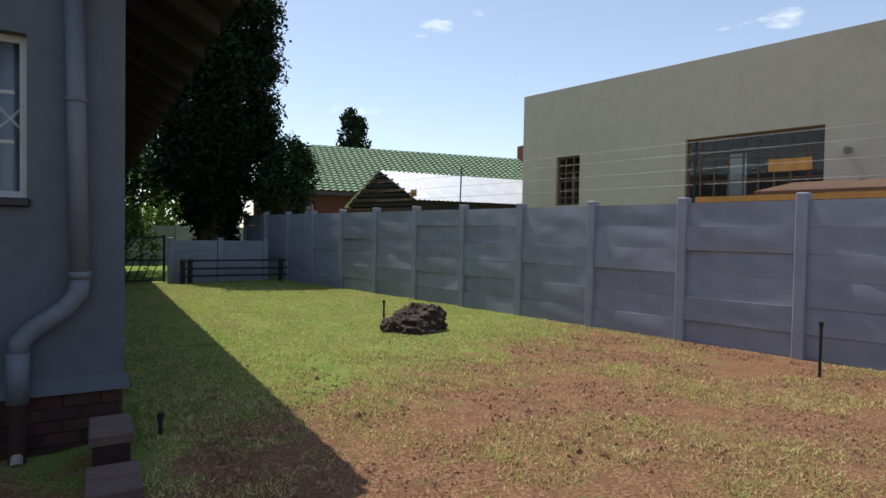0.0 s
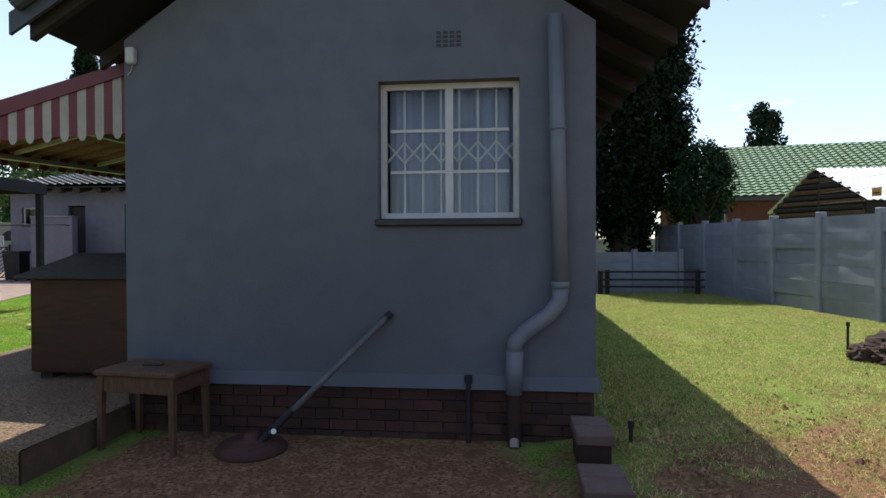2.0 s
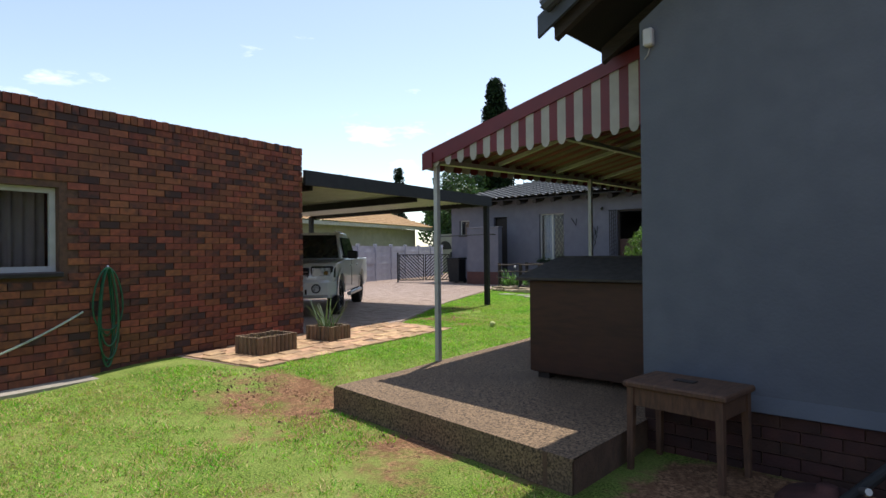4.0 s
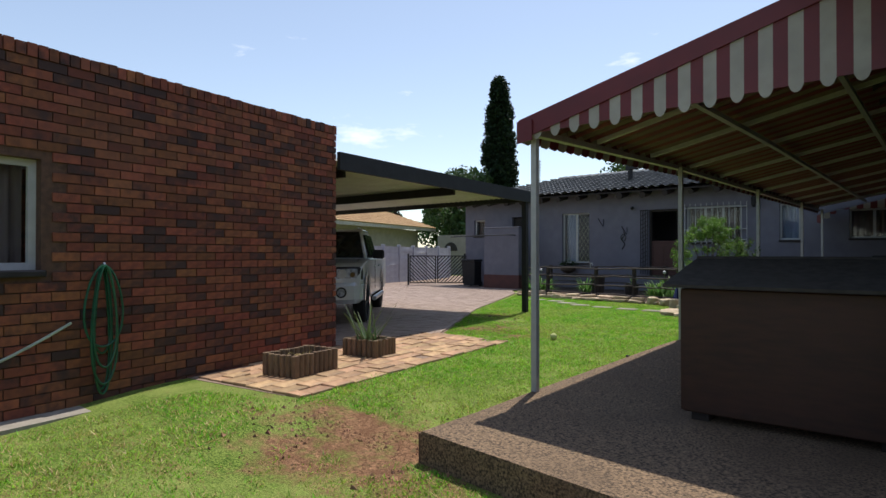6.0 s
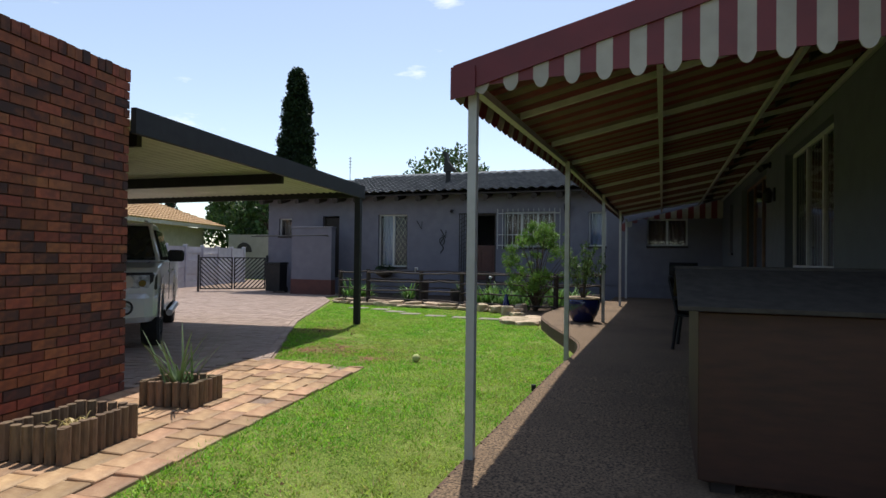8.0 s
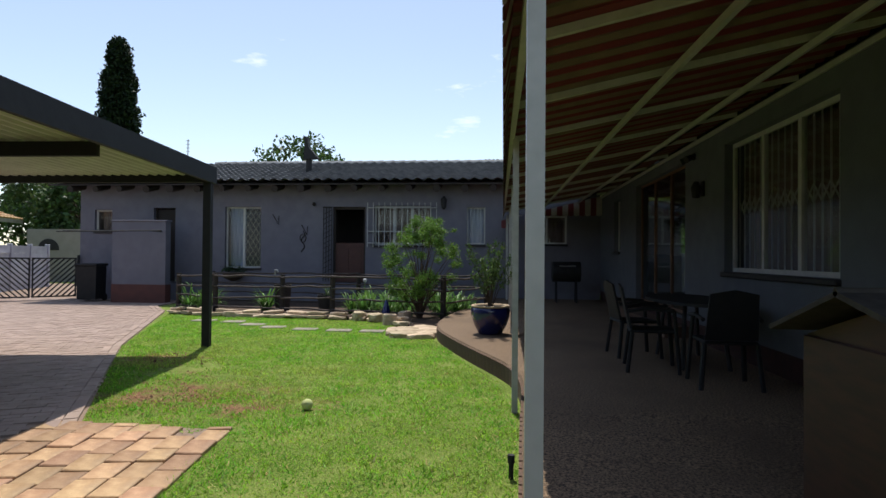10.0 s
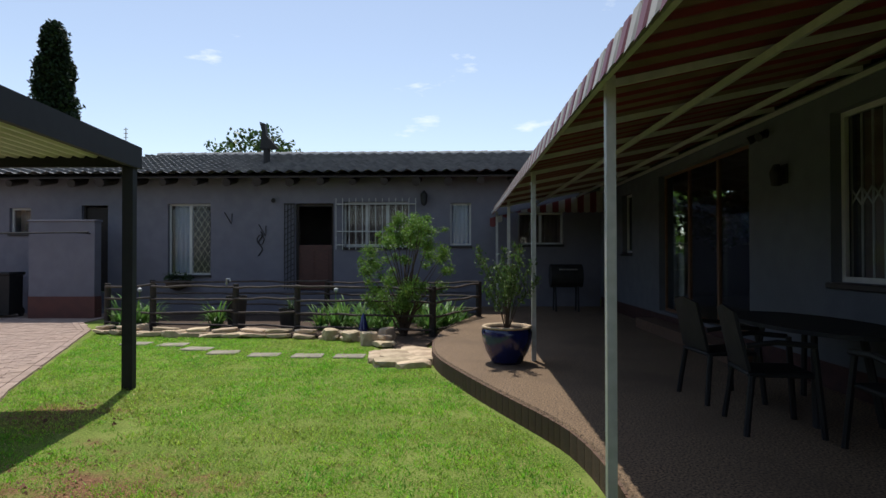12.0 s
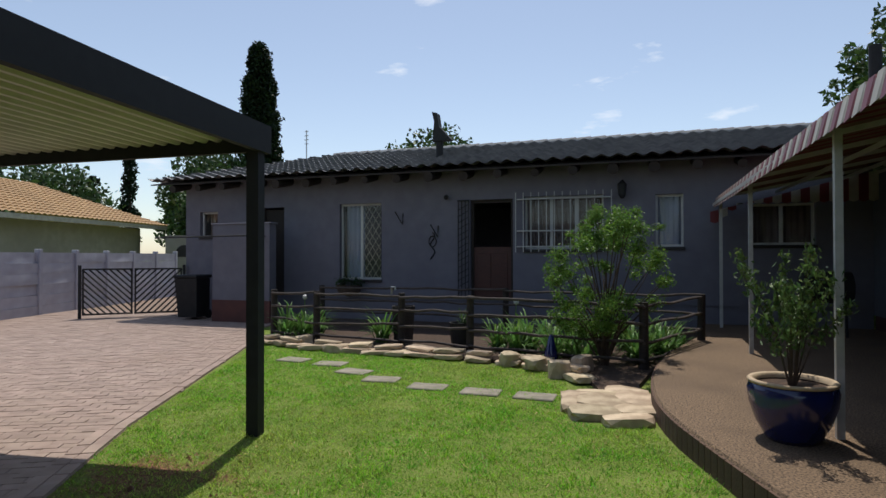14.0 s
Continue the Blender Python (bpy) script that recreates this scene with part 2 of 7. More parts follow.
M_TYRE = mat("tyre", (0.02, 0.02, 0.02), rough=0.9, bump=0.3)
M_ALLOY = mat("alloy", (0.5, 0.5, 0.5), rough=0.35, bump=0, metal=0.9)
M_LAMP_GL = mat("headlamp", (0.62, 0.64, 0.66), (0.22, 0.23, 0.25), rough=0.1, scale=16, bump=0, metal=0.15, coat=1)
M_TAIL = mat("amber_lens", (0.16, 0.05, 0.03), (0.11, 0.03, 0.02), rough=0.15, bump=0, coat=0.6)
M_PLASTIC = mat("dark_plastic", (0.013, 0.013, 0.015), (0.02, 0.02, 0.02), rough=0.6, bump=0.1, spec=0.3)
M_HOSE = mat("green_hose", (0.01, 0.10, 0.05), (0.01, 0.07, 0.035), rough=0.4, scale=8, bump=0)
M_HOSE_PALE = mat("pale_hose", (0.45, 0.50, 0.40), rough=0.5, bump=0)
M_DOORWOOD = mat("red_brown_door", (0.068, 0.018, 0.011), (0.045, 0.012, 0.008), rough=0.55, scale=6, stretch=(1, 1, 6))
M_RUSTFRAME = mat("brown_steel_frame", (0.17, 0.09, 0.05), (0.12, 0.06, 0.035), rough=0.6, scale=9)
M_YELLOW = mat("orange_board", (0.55, 0.27, 0.06), (0.45, 0.2, 0.05), rough=0.7, scale=6)
M_BALL = mat("tennis_ball", (0.55, 0.58, 0.25), (0.48, 0.52, 0.22), rough=0.95, scale=30)
M_BARGE = mat("slate_barge", (0.05, 0.055, 0.065), (0.035, 0.04, 0.05), rough=0.6, scale=6)
M_REDBRICK_FAR = mat("far_red_brick", (0.17, 0.06, 0.04), (0.12, 0.04, 0.03), rough=0.9, scale=12)
M_CONIFER = leaf_mat("conifer_leaf", (0.017, 0.033, 0.015), (0.008, 0.017, 0.008), 0.4, 0.1, spec=0.1)
M_DARKLEAF = leaf_mat("ivy_leaf", (0.03, 0.062, 0.02), (0.016, 0.036, 0.012), 0.5, 0.15, spec=0.2)
M_BUSH = leaf_mat("bush_leaf", (0.15, 0.27, 0.045), (0.10, 0.19, 0.03), 0.5, 0.4)
M_POTLEAF = leaf_mat("pot_leaf", (0.115, 0.18, 0.05), (0.06, 0.11, 0.03), 0.6, 0.35)
M_LILY = leaf_mat("strap_leaf", (0.14, 0.27, 0.06), (0.08, 0.17, 0.035), 0.5, 0.35)
M_YUCCA = leaf_mat("yucca_leaf", (0.10, 0.16, 0.06), (0.06, 0.10, 0.04), 0.3)
M_FARLEAF = leaf_mat("far_leaf", (0.06, 0.11, 0.03), (0.035, 0.07, 0.02))
M_GRASS = leaf_mat("grass_blade", (0.14, 0.40, 0.02), (0.27, 0.50, 0.04), 0.6, 0.55, c3=(0.40, 0.46, 0.10))
M_GRASS_E = leaf_mat("pale_grass_blade", (0.33, 0.46, 0.10), (0.50, 0.52, 0.19), 0.55, 0.55, c3=(0.58, 0.53, 0.24))
M_DRYGRASS = leaf_mat("dry_grass_blade", (0.62, 0.48, 0.22), (0.44, 0.35, 0.14), 0.5, 0.4)


def lawn_mat():
    """Turf over red soil: greener in the west, thin and bare in patches towards the east and south."""
    m = bpy.data.materials.new("lawn")
    m.use_nodes = True
    n, l = m.node_tree.nodes, m.node_tree.links
    b = n["Principled BSDF"]
    tc = n.new("ShaderNodeTexCoord")

    def nz(s, d, lo, hi):
        t = n.new("ShaderNodeTexNoise")
        t.inputs["Scale"].default_value, t.inputs["Detail"].default_value = s, d
        t.inputs["Roughness"].default_value = 0.65
        r = n.new("ShaderNodeValToRGB")
        r.color_ramp.elements[0].position, r.color_ramp.elements[1].position = lo, hi
        l.new(tc.outputs["Object"], t.inputs["Vector"])
        l.new(t.outputs["Fac"], r.inputs["Fac"])
        return r.outputs["Color"]

    def mixc(f, a, c):
        x = n.new("ShaderNodeMixRGB")
        for k, v in (("Fac", f), ("Color1", a), ("Color2", c)):
            if isinstance(v, tuple):
                x.inputs[k].default_value = (*v, 1)
            else:
                l.new(v, x.inputs[k])
        return x.outputs["Color"]
    green = mixc(nz(60, 6, 0.4, 0.6), (0.045, 0.10, 0.012), (0.26, 0.34, 0.07))
    green = mixc(nz(1.6, 4, 0.42, 0.7), green, (0.27, 0.32, 0.085))
    soil = mixc(nz(38, 8, 0.38, 0.62), (0.42, 0.235, 0.13), (0.10, 0.052, 0.03))
    soil = mixc(nz(6, 6, 0.45, 0.65), soil, (0.19, 0.098, 0.054))
    attr = n.new("ShaderNodeAttribute")
    attr.attribute_name = "bare"
    patch = n.new("ShaderNodeTexNoise")
    patch.inputs["Scale"].default_value, patch.inputs["Detail"].default_value = 2.6, 7
    patch.inputs["Roughness"].default_value = 0.72
    l.new(tc.outputs["Object"], patch.inputs["Vector"])
    add = n.new("ShaderNodeMath")
    add.operation = "ADD"
    l.new(patch.outputs["Fac"], add.inputs[0])
    l.new(attr.outputs["Fac"], add.inputs[1])
    rr = n.new("ShaderNodeValToRGB")
    rr.color_ramp.elements[0].position, rr.color_ramp.elements[1].position = 0.68, 0.86
    l.new(add.outputs[0], rr.inputs["Fac"])
    l.new(mixc(rr.outputs["Color"], green, soil), b.inputs["Base Color"])
    b.inputs["Roughness"].default_value = 1.0
    b.inputs["Specular IOR Level"].default_value = 0.15
    bp = n.new("ShaderNodeBump")
    bp.inputs["Strength"].default_value, bp.inputs["Distance"].default_value = 0.8, 0.02
    l.new(nz(70, 4, 0.2, 0.8), bp.inputs["Height"])
    l.new(bp.outputs["Normal"], b.inputs["Normal"])
    return m


M_LAWN = lawn_mat()

# ---- builders ----
I4 = Matrix.Identity(4)


def thing(name, label, category, group="", at=(0, 0, 0), rz=0.0, kind=""):
    ob = new(name)
    ob.matrix_world = pose(*at, 0, 0, rz)
    return tagged(ob, label, category, group, kind)


def part(name, bm, material, parent=None, label="", smooth=False, kind=""):
    me = bpy.data.meshes.new(name)
    if smooth:
        for f in bm.faces:
            f.smooth = True
    bm.to_mesh(me)
    bm.free()
    me.materials.append(material)
    ob = new(name, me)
    ob.parent = parent
    return tagged(ob, label, kind=kind)


def data_part(name, verts, faces, material, parent=None, label="", kind="", smooth=False):
    me = bpy.data.meshes.new(name)
    me.from_pydata(verts, [], faces)
    if smooth:
        me.shade_smooth()
    me.materials.append(material)
    ob = new(name, me)
    ob.parent = parent
    return tagged(ob, label, kind=kind)


def structure(ob, label="", category=""):
    return tagged(ob, label, category, kind="structure")


def B():
    return bmesh.new()


def box(bm, x0, y0, z0, x1, y1, z1, m=I4, bev=0.0):
    r = bmesh.ops.create_cube(bm, size=1.0, matrix=m @ Matrix.Translation(((x0 + x1) / 2, (y0 + y1) / 2, (z0 + z1) / 2)) @ Matrix.Diagonal((abs(x1 - x0), abs(y1 - y0), abs(z1 - z0), 1)))
    if bev:
        es = list({e for v in r["verts"] for e in v.link_edges})
        bmesh.ops.bevel(bm, geom=es, offset=bev, segments=1, affect="EDGES", profile=0.5)
    return bm


def rod(bm, p, q, r0, r1=None, n=8, caps=True):
    p, q = Vector(p), Vector(q)
    r1 = r0 if r1 is None else r1
    d = q - p
    bmesh.ops.create_cone(bm, cap_ends=caps, segments=n, radius1=r0, radius2=r1, depth=d.length, matrix=Matrix.Translation((p + q) / 2) @ d.to_track_quat("Z", "Y").to_matrix().to_4x4())
    return bm


def path_rod(bm, pts, r, n=8):
    """One bent round bar through the points."""
    pts = [Vector(p) for p in pts]
    rings, side = [], None
    for i, p in enumerate(pts):
        d = (pts[min(i + 1, len(pts) - 1)] - pts[max(i - 1, 0)]).normalized()
        side = (Vector((0.31, 0.17, 0.93)).cross(d) if side is None else side - d * side.dot(d)).normalized()
        up = d.cross(side)
        rings.append([bm.verts.new(p + (side * math.cos(2 * math.pi * k / n) + up * math.sin(2 * math.pi * k / n)) * r) for k in range(n)])
    for a, b in zip(rings, rings[1:]):
        for k in range(n):
            bm.faces.new((a[k], a[(k + 1) % n], b[(k + 1) % n], b[k]))
    bm.faces.new(rings[0][::-1])
    bm.faces.new(rings[-1])
    return bm


def lathe(bm, prof, n=32, c=(0, 0, 0)):
    rings = []
    for r, z in prof:
        rings.append([bm.verts.new((c[0] + r * math.cos(2 * math.pi * k / n), c[1] + r * math.sin(2 * math.pi * k / n), c[2] + z)) for k in range(n)])
    for a, b in zip(rings, rings[1:]):
        for k in range(n):
            bm.faces.new((a[k], a[(k + 1) % n], b[(k + 1) % n], b[k]))
    return bm


def moved(bm):
    bmesh.ops.translate(bm, vec=(2.86, -4.62, 0.16), verts=bm.verts)
    return bm


def prism(bm, pts, z0, z1):
    lo = [bm.verts.new((x, y, z0)) for x, y in pts]
    hi = [bm.verts.new((x, y, z1)) for x, y in pts]
    bm.faces.new(lo[::-1])
    bm.faces.new(hi)
    k = len(pts)
    for i in range(k):
        bm.faces.new((lo[i], lo[(i + 1) % k], hi[(i + 1) % k], hi[i]))
    return bm


def extrude_poly(bm, pts, d):
    """pts: 3D polygon; d: thickness vector."""
    d = Vector(d)
    a = [bm.verts.new(p) for p in pts]
    b = [bm.verts.new(Vector(p) + d) for p in pts]
    k = len(pts)
    bm.faces.new(a)
    bm.faces.new(b[::-1])
    for i in range(k):
        bm.faces.new((a[(i + 1) % k], a[i], b[i], b[(i + 1) % k]))
    bmesh.ops.recalc_face_normals(bm, faces=bm.faces)
    return bm


def holed(bm, u0, u1, z0, z1, t, holes):
    """A wall along local x from u0 to u1, outer face at y=0 and t deep to +y, with holes (u0, u1, z0, z1)."""
    us = sorted({u0, u1, *[h[0] for h in holes], *[h[1] for h in holes]})
    for a, b in zip(us, us[1:]):
        mid = (a + b) / 2
        spans, z = [], z0
        for h in sorted((h for h in holes if h[0] < mid < h[1]), key=lambda h: h[2]):
            spans.append((z, h[2]))
            z = h[3]
        spans.append((z, z1))
        for lo, hi in spans:
            if hi - lo > 0.001:
                box(bm, a, 0, lo, b, t, hi)
    return bm


def curtain(bm, u0, u1, z0, z1, y, amp=0.03, step=0.11):
    n = max(4, int((u1 - u0) / 0.025))
    prev = None
    for i in range(n + 1):
        u = u0 + (u1 - u0) * i / n
        yy = y + amp * math.sin(u / step * 2 * math.pi) + amp * 0.4 * math.sin(u * 17.3)
        cur = (bm.verts.new((u, yy, z0)), bm.verts.new((u, yy, z1)))
        if prev:
            bm.faces.new((prev[0], cur[0], cur[1], prev[1]))
        prev = cur
    return bm


def window(name, parent_m, u0, u1, z0, z1, label, casements=2, bars_h=2, inset=0.1, frame_mat=None, sill=True, curtain_mat=None, grille="", fw=0.045):
    """A steel window in an opening of a wall that runs along local x (outer face y=0)."""
    frame_mat = frame_mat or M_WHITE
    w = new(name)
    w.matrix_world = parent_m
    structure(w, label, "window")
    bm = B()
    y0, y1 = inset, inset + 0.04
    for a, b, c, d in ((u0, u1, z1 - fw, z1), (u0, u1, z0, z0 + fw), (u0, u0 + fw, z0 + fw, z1 - fw), (u1 - fw, u1, z0 + fw, z1 - fw)):
        box(bm, a, y0, c, b, y1, d)
    cw = (u1 - u0 - 2 * fw) / casements
    for k in range(1, casements):
        x = u0 + fw + cw * k
        box(bm, x - 0.03, y0 - 0.006, z0 + fw, x + 0.03, y1, z1 - fw)
    part("window_frame", bm, frame_mat, w)
    for k in range(casements):
        a = u0 + fw + cw * k + 0.03
        b = a + cw - 0.06
        if bars_h:
            bm = B()
            for j in range(1, bars_h + 1):
                z = z0 + fw + (z1 - z0 - 2 * fw) * j / (bars_h + 1)
                box(bm, a, y0 + 0.004, z - 0.011, b, y1 - 0.006, z + 0.011)
            part("glazing_bar", bm, frame_mat, w)
        g = part("pane", box(B(), a, y0 + 0.018, z0 + fw, b, y0 + 0.022, z1 - fw), M_GLASS, w)
        g.visible_shadow = False
    if sill:
        part("window_sill", box(B(), u0 - 0.02, -0.05, z0 - 0.058, u1 + 0.02, inset + 0.04, z0 - 0.002, bev=0.01), M_SILL, w, "dark tiled sill")
    if curtain_mat:
        c = curtain(B(), u0 + 0.02, (u0 + u1) / 2 - 0.05 if grille == "diamond" else u1 - 0.02, z0, z1, 0.34)
        part("curtain", c, curtain_mat, w, smooth=True)
    if grille:
        bm = B()
        gy = 0.17
        if grille == "trellis":
            n = max(3, int((u1 - u0) / 0.14))
            for k in range(n + 1):
                x = u0 + 0.03 + (u1 - u0 - 0.06) * k / n
                box(bm, x - 0.008, gy, z0 + 0.02, x + 0.008, gy + 0.012, z1 - 0.02)
            zc, s = (z0 + z1) / 2, (u1 - u0 - 0.06) / n
            for k in range(n):
                xa = u0 + 0.03 + s * k
                for sg in (1, -1):
                    rod(bm, (xa, gy, zc - 0.08 * sg), (xa + s, gy, zc + 0.08 * sg), 0.009, n=5)
        else:
            u0 = (u0 + u1) / 2 + 0.02
            n = max(2, int((u1 - u0) / 0.16))
            m = int((z1 - z0) / 0.24)
            dx, dz = (u1 - u0 - 0.04) / n, (z1 - z0 - 0.04) / m
            for i in range(n):
                for j in range(m):
                    cx, cz = u0 + 0.02 + dx * (i + 0.5), z0 + 0.02 + dz * (j + 0.5)
                    q = [(cx - dx / 2, cz), (cx, cz + dz / 2), (cx + dx / 2, cz), (cx, cz - dz / 2)]
                    for (a, b), (c, d) in zip(q, q[1:] + q[:1]):
                        rod(bm, (a, inset - 0.02, b), (c, inset - 0.02, d), 0.007, n=4)
        part("burglar_bars", bm, M_STEEL_W, w)
    return w


def leaves(blobs, count, size, seed, flat=0.0, narrow=0.5, hollow=0.5):
    """Leaf quads spread through ellipsoids (cx, cy, cz, rx, ry, rz)."""
    rng = np.random.default_rng(seed)
    vol = np.array([b[3] * b[4] * b[5] for b in blobs]) ** 0.75
    per = np.maximum(8, (count * vol / vol.sum()).astype(int))
    pts = []
    for b, k in zip(blobs, per):
        d = rng.normal(size=(k, 3))
        d /= np.linalg.norm(d, axis=1, keepdims=True)
        rad = (hollow + (1 - hollow) * rng.random(k)) * (0.85 + 0.3 * rng.random(k))
        pts.append(np.array(b[:3]) + d * rad[:, None] * np.array(b[3:6]))
    p = np.concatenate(pts)
    n = len(p)
    a = rng.normal(size=(n, 3))
    a[:, 2] *= 1 - flat
    a /= np.linalg.norm(a, axis=1, keepdims=True)
    c = np.cross(a, rng.normal(size=(n, 3)))
    c /= np.linalg.norm(c, axis=1, keepdims=True)
    s = size * (0.6 + 0.8 * rng.random((n, 1)))
    v = np.stack([p - a * s, p + c * s * narrow, p + a * s, p - c * s * narrow], 1).reshape(-1, 3)
    f = np.arange(4 * n).reshape(-1, 4)
    return v.tolist(), f.tolist()


def tile_roof(corners, along, course, wave, mat_, parent, name="roof_tiles", amp=0.03, step=0.025):
    """Wavy, stepped tiles over the quad corners: eave start, eave end, ridge end, ridge start."""
    e0, e1, r1, r0 = (Vector(c) for c in corners)
    nrm = (e1 - e0).cross(r0 - e0).normalized()
    if nrm.z < 0:
        nrm = -nrm
    rows = max(2, round((r0 - e0).length / course))
    eave = (e1 - e0).normalized()
    perp = (r0 - e0) - eave * (r0 - e0).dot(eave)
    verts, faces = [], []
    cols = max(4, round((e1 - e0).length / wave)) * 6
    for j in range(rows):
        for side in (0, 1):
            t = (j + side) / rows
            a, b = e0.lerp(r0, t), e1.lerp(r1, t)
            for i in range(cols + 1):
                lift = amp * (0.5 + 0.5 * math.cos(i / 6 * 2 * math.pi)) + (step if side == 0 else 0.0)
                along_ = min(max((e1 - e0).length * i / cols, (a - e0).dot(eave)), (b - e0).dot(eave))
                verts.append(e0 + eave * along_ + perp * t + nrm * lift)
        o = j * 2 * (cols + 1)
        for i in range(cols):
            faces.append((o + i, o + i + 1, o + cols + 2 + i, o + cols + 1 + i))
        if j:
            q = o - (cols + 1)
            for i in range(cols):
                faces.append((q + i, q + i + 1, o + i + 1, o + i))
    return data_part(name, [tuple(v) for v in verts], faces, mat_, parent, kind="stuff")


def ground_z(x, y):
    """The ground falls a little towards the south end of the yard."""
    def ss(a, b, v):
        v = min(1.0, max(0.0, (v - a) / (b - a)))
        return v * v * (3 - 2 * v)
    south = -0.15 * (1 - ss(-0.9, 0.3, x)) * (1 - ss(4.6, 8.0, y)) * ss(-8.3, -6.9, x)
    return south - 0.08 * (1 - ss(-8.3, -6.9, x)) * (1 - ss(2.4, 4.0, y))


# ---- ground ----
def make_ground():
    xs = [-400, -150, -60, -32] + [-26 + 0.4 * i for i in range(90)] + [16, 40, 150, 400]
    ys = [-400, -150, -60, -20] + [-6 + 0.4 * i for i in range(75)] + [30, 60, 150, 400]
    verts = [(x, y, ground_z(x, y)) for y in ys for x in xs]
    k = len(xs)
    faces = [(j * k + i, j * k + i + 1, (j + 1) * k + i + 1, (j + 1) * k + i) for j in range(len(ys) - 1) for i in range(k - 1)]
    g = data_part("ground", verts, faces, M_LAWN, smooth=True)
    at = g.data.attributes.new("bare", "FLOAT", "POINT")
    for i, (x, y, z) in enumerate(verts):
        v = 0.0
        if x > -0.8:
            v = 0.40 * max(0, min(1, (7.0 - y + 0.45 * (x - 2.5)) / 2.2)) + 0.02
        elif y < 5.2:
            v = 0.55 if x > -3.6 and y > 1.5 else 0.3 if x > -4 else 0.12 + 0.26 * math.exp(-((x - (-7.15)) ** 2 + (y - 4.28) ** 2) / 0.9) + 0.22 * math.exp(-((x - (-5.29)) ** 2 + (y - 3.98) ** 2) / 0.5)
        else:
            v = 0.05 + 0.36 * math.exp(-((x + 11.2) ** 2 + (y - 11.3) ** 2) / 0.4) + 0.12 * math.exp(-((x + 8.4) ** 2 + (y - 5.4) ** 2) / 0.5) + 0.27 * math.exp(-((x + 10.0) ** 2 + (y - 9.5) ** 2) / 0.9) + 0.16 * math.exp(-((x + 8.8) ** 2 + (y - 9.2) ** 2) / 0.7)
        at.data[i].value = v
    return structure(g, "patchy green lawn with bare red soil", "lawn")


make_ground()

# ---- main house ----
HX0, HX1, HY0, HY1 = -4.05, -0.36, 4.96, 20.6
SOUTH = Matrix.Translation((0, HY0, 0))


def west_m():
    return Matrix.Translation((HX0, 0, 0)) @ Matrix.Rotation(radians(90), 4, "Z") @ Matrix.Diagonal((1, -1, 1, 1))


WM = west_m()
PL = 0.265
win_s = (-1.985, -0.915, 1.54, 2.585)
win_w = (9.05, 11.55, 1.2, 2.76)
door_w = (13.1, 16.3, 0.5, 2.8)
win_w2 = (17.9, 18.6, 1.5, 2.7)
bm = holed(B(), HX0, HX1, PL, 2.98, 0.25, [win_s])
extrude_poly(bm, [(HX0, 0, 2.98), (HX1, 0, 2.98), (-2.2, 0, 4.24)], (0, 0.25, 0))
bmesh.ops.transform(bm, matrix=SOUTH, verts=bm.verts)
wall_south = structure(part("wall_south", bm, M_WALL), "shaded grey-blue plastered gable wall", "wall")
bm = holed(B(), HY0 + 0.25, HY1, 0.45, 3.03, 0.25, [win_w, door_w, win_w2])
bmesh.ops.transform(bm, matrix=WM, verts=bm.verts)
bmesh.ops.recalc_face_normals(bm, faces=bm.faces)
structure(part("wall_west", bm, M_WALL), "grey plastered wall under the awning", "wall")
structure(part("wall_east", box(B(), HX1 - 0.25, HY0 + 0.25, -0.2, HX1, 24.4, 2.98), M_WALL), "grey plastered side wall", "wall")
bm = B()
box(bm, HX0 + 0.25, HY0 + 0.25, 0.3, HX1 - 0.25, HY1, 0.45)
structure(part("floor", bm, M_ROOM), "dim indoor floor", "floor")
structure(part("ceiling", box(B(), HX0 + 0.25, HY0 + 0.25, 3.0, HX1 - 0.25, HY1, 3.05), M_ROOM), "plain ceiling", "ceiling")
structure(part("wall_inner", box(B(), HX0 + 0.25, 12.2, 0.45, HX1 - 0.25, 12.3, 3.0), M_ROOM), "plain inner wall", "wall")
window("window_1", SOUTH, *win_s, "white steel window with lace curtains and trellis bars", 2, 2, curtain_mat=M_CURTAIN, grille="trellis")
window("window_2", WM, *win_w, "white steel window with trellis bars under awning", 3, 0, curtain_mat=M_CURTAIN_B, grille="trellis", fw=0.05)
window("window_3", WM, *win_w2, "small white window under the awning", 1, 0, curtain_mat=M_CURTAIN_B)
sd = window("sliding_door_1", WM, *door_w, "dark sliding glass door with pale frame", 3, 0, frame_mat=M_RUSTFRAME, sill=False)
sd["category"] = "door"
part("door_step", box(B(), 12.9, -0.35, 0.15, 16.5, -0.002, 0.36), M_SLABSIDE, sd).matrix_parent_inverse = I4
# plaster lip at the foot of the wall, plinth of bricks below it
bm = B()
extrude_poly(bm, [(HX0, HY0, PL + 0.09), (HX0, HY0 - 0.035, PL - 0.01), (HX0, HY0, PL - 0.01)], (HX1 - HX0 + 0.03, 0, 0))
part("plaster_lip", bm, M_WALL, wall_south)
structure(part("plinth", box(B(), HX0, HY0 + 0.03, -0.35, HX1 - 0.01, HY0 + 0.28, PL - 0.012), M_MORTAR), "dark brick plinth below the gable wall", "plinth")
structure(part("plinth_side", box(B(), HX0 + 0.02, HY0 + 0.28, -0.3, HX0 + 0.24, HY1, 0.45), M_PLINTH), "dark plinth below the wall", "plinth")
# air brick
bm = B()
for i in range(4):
    for j in range(4):
        box(bm, -1.535 + 0.05 * i, HY0 - 0.004, 2.83 + 0.032 * j, -1.535 + 0.05 * i + 0.036, HY0 + 0.02, 2.83 + 0.032 * j + 0.02)
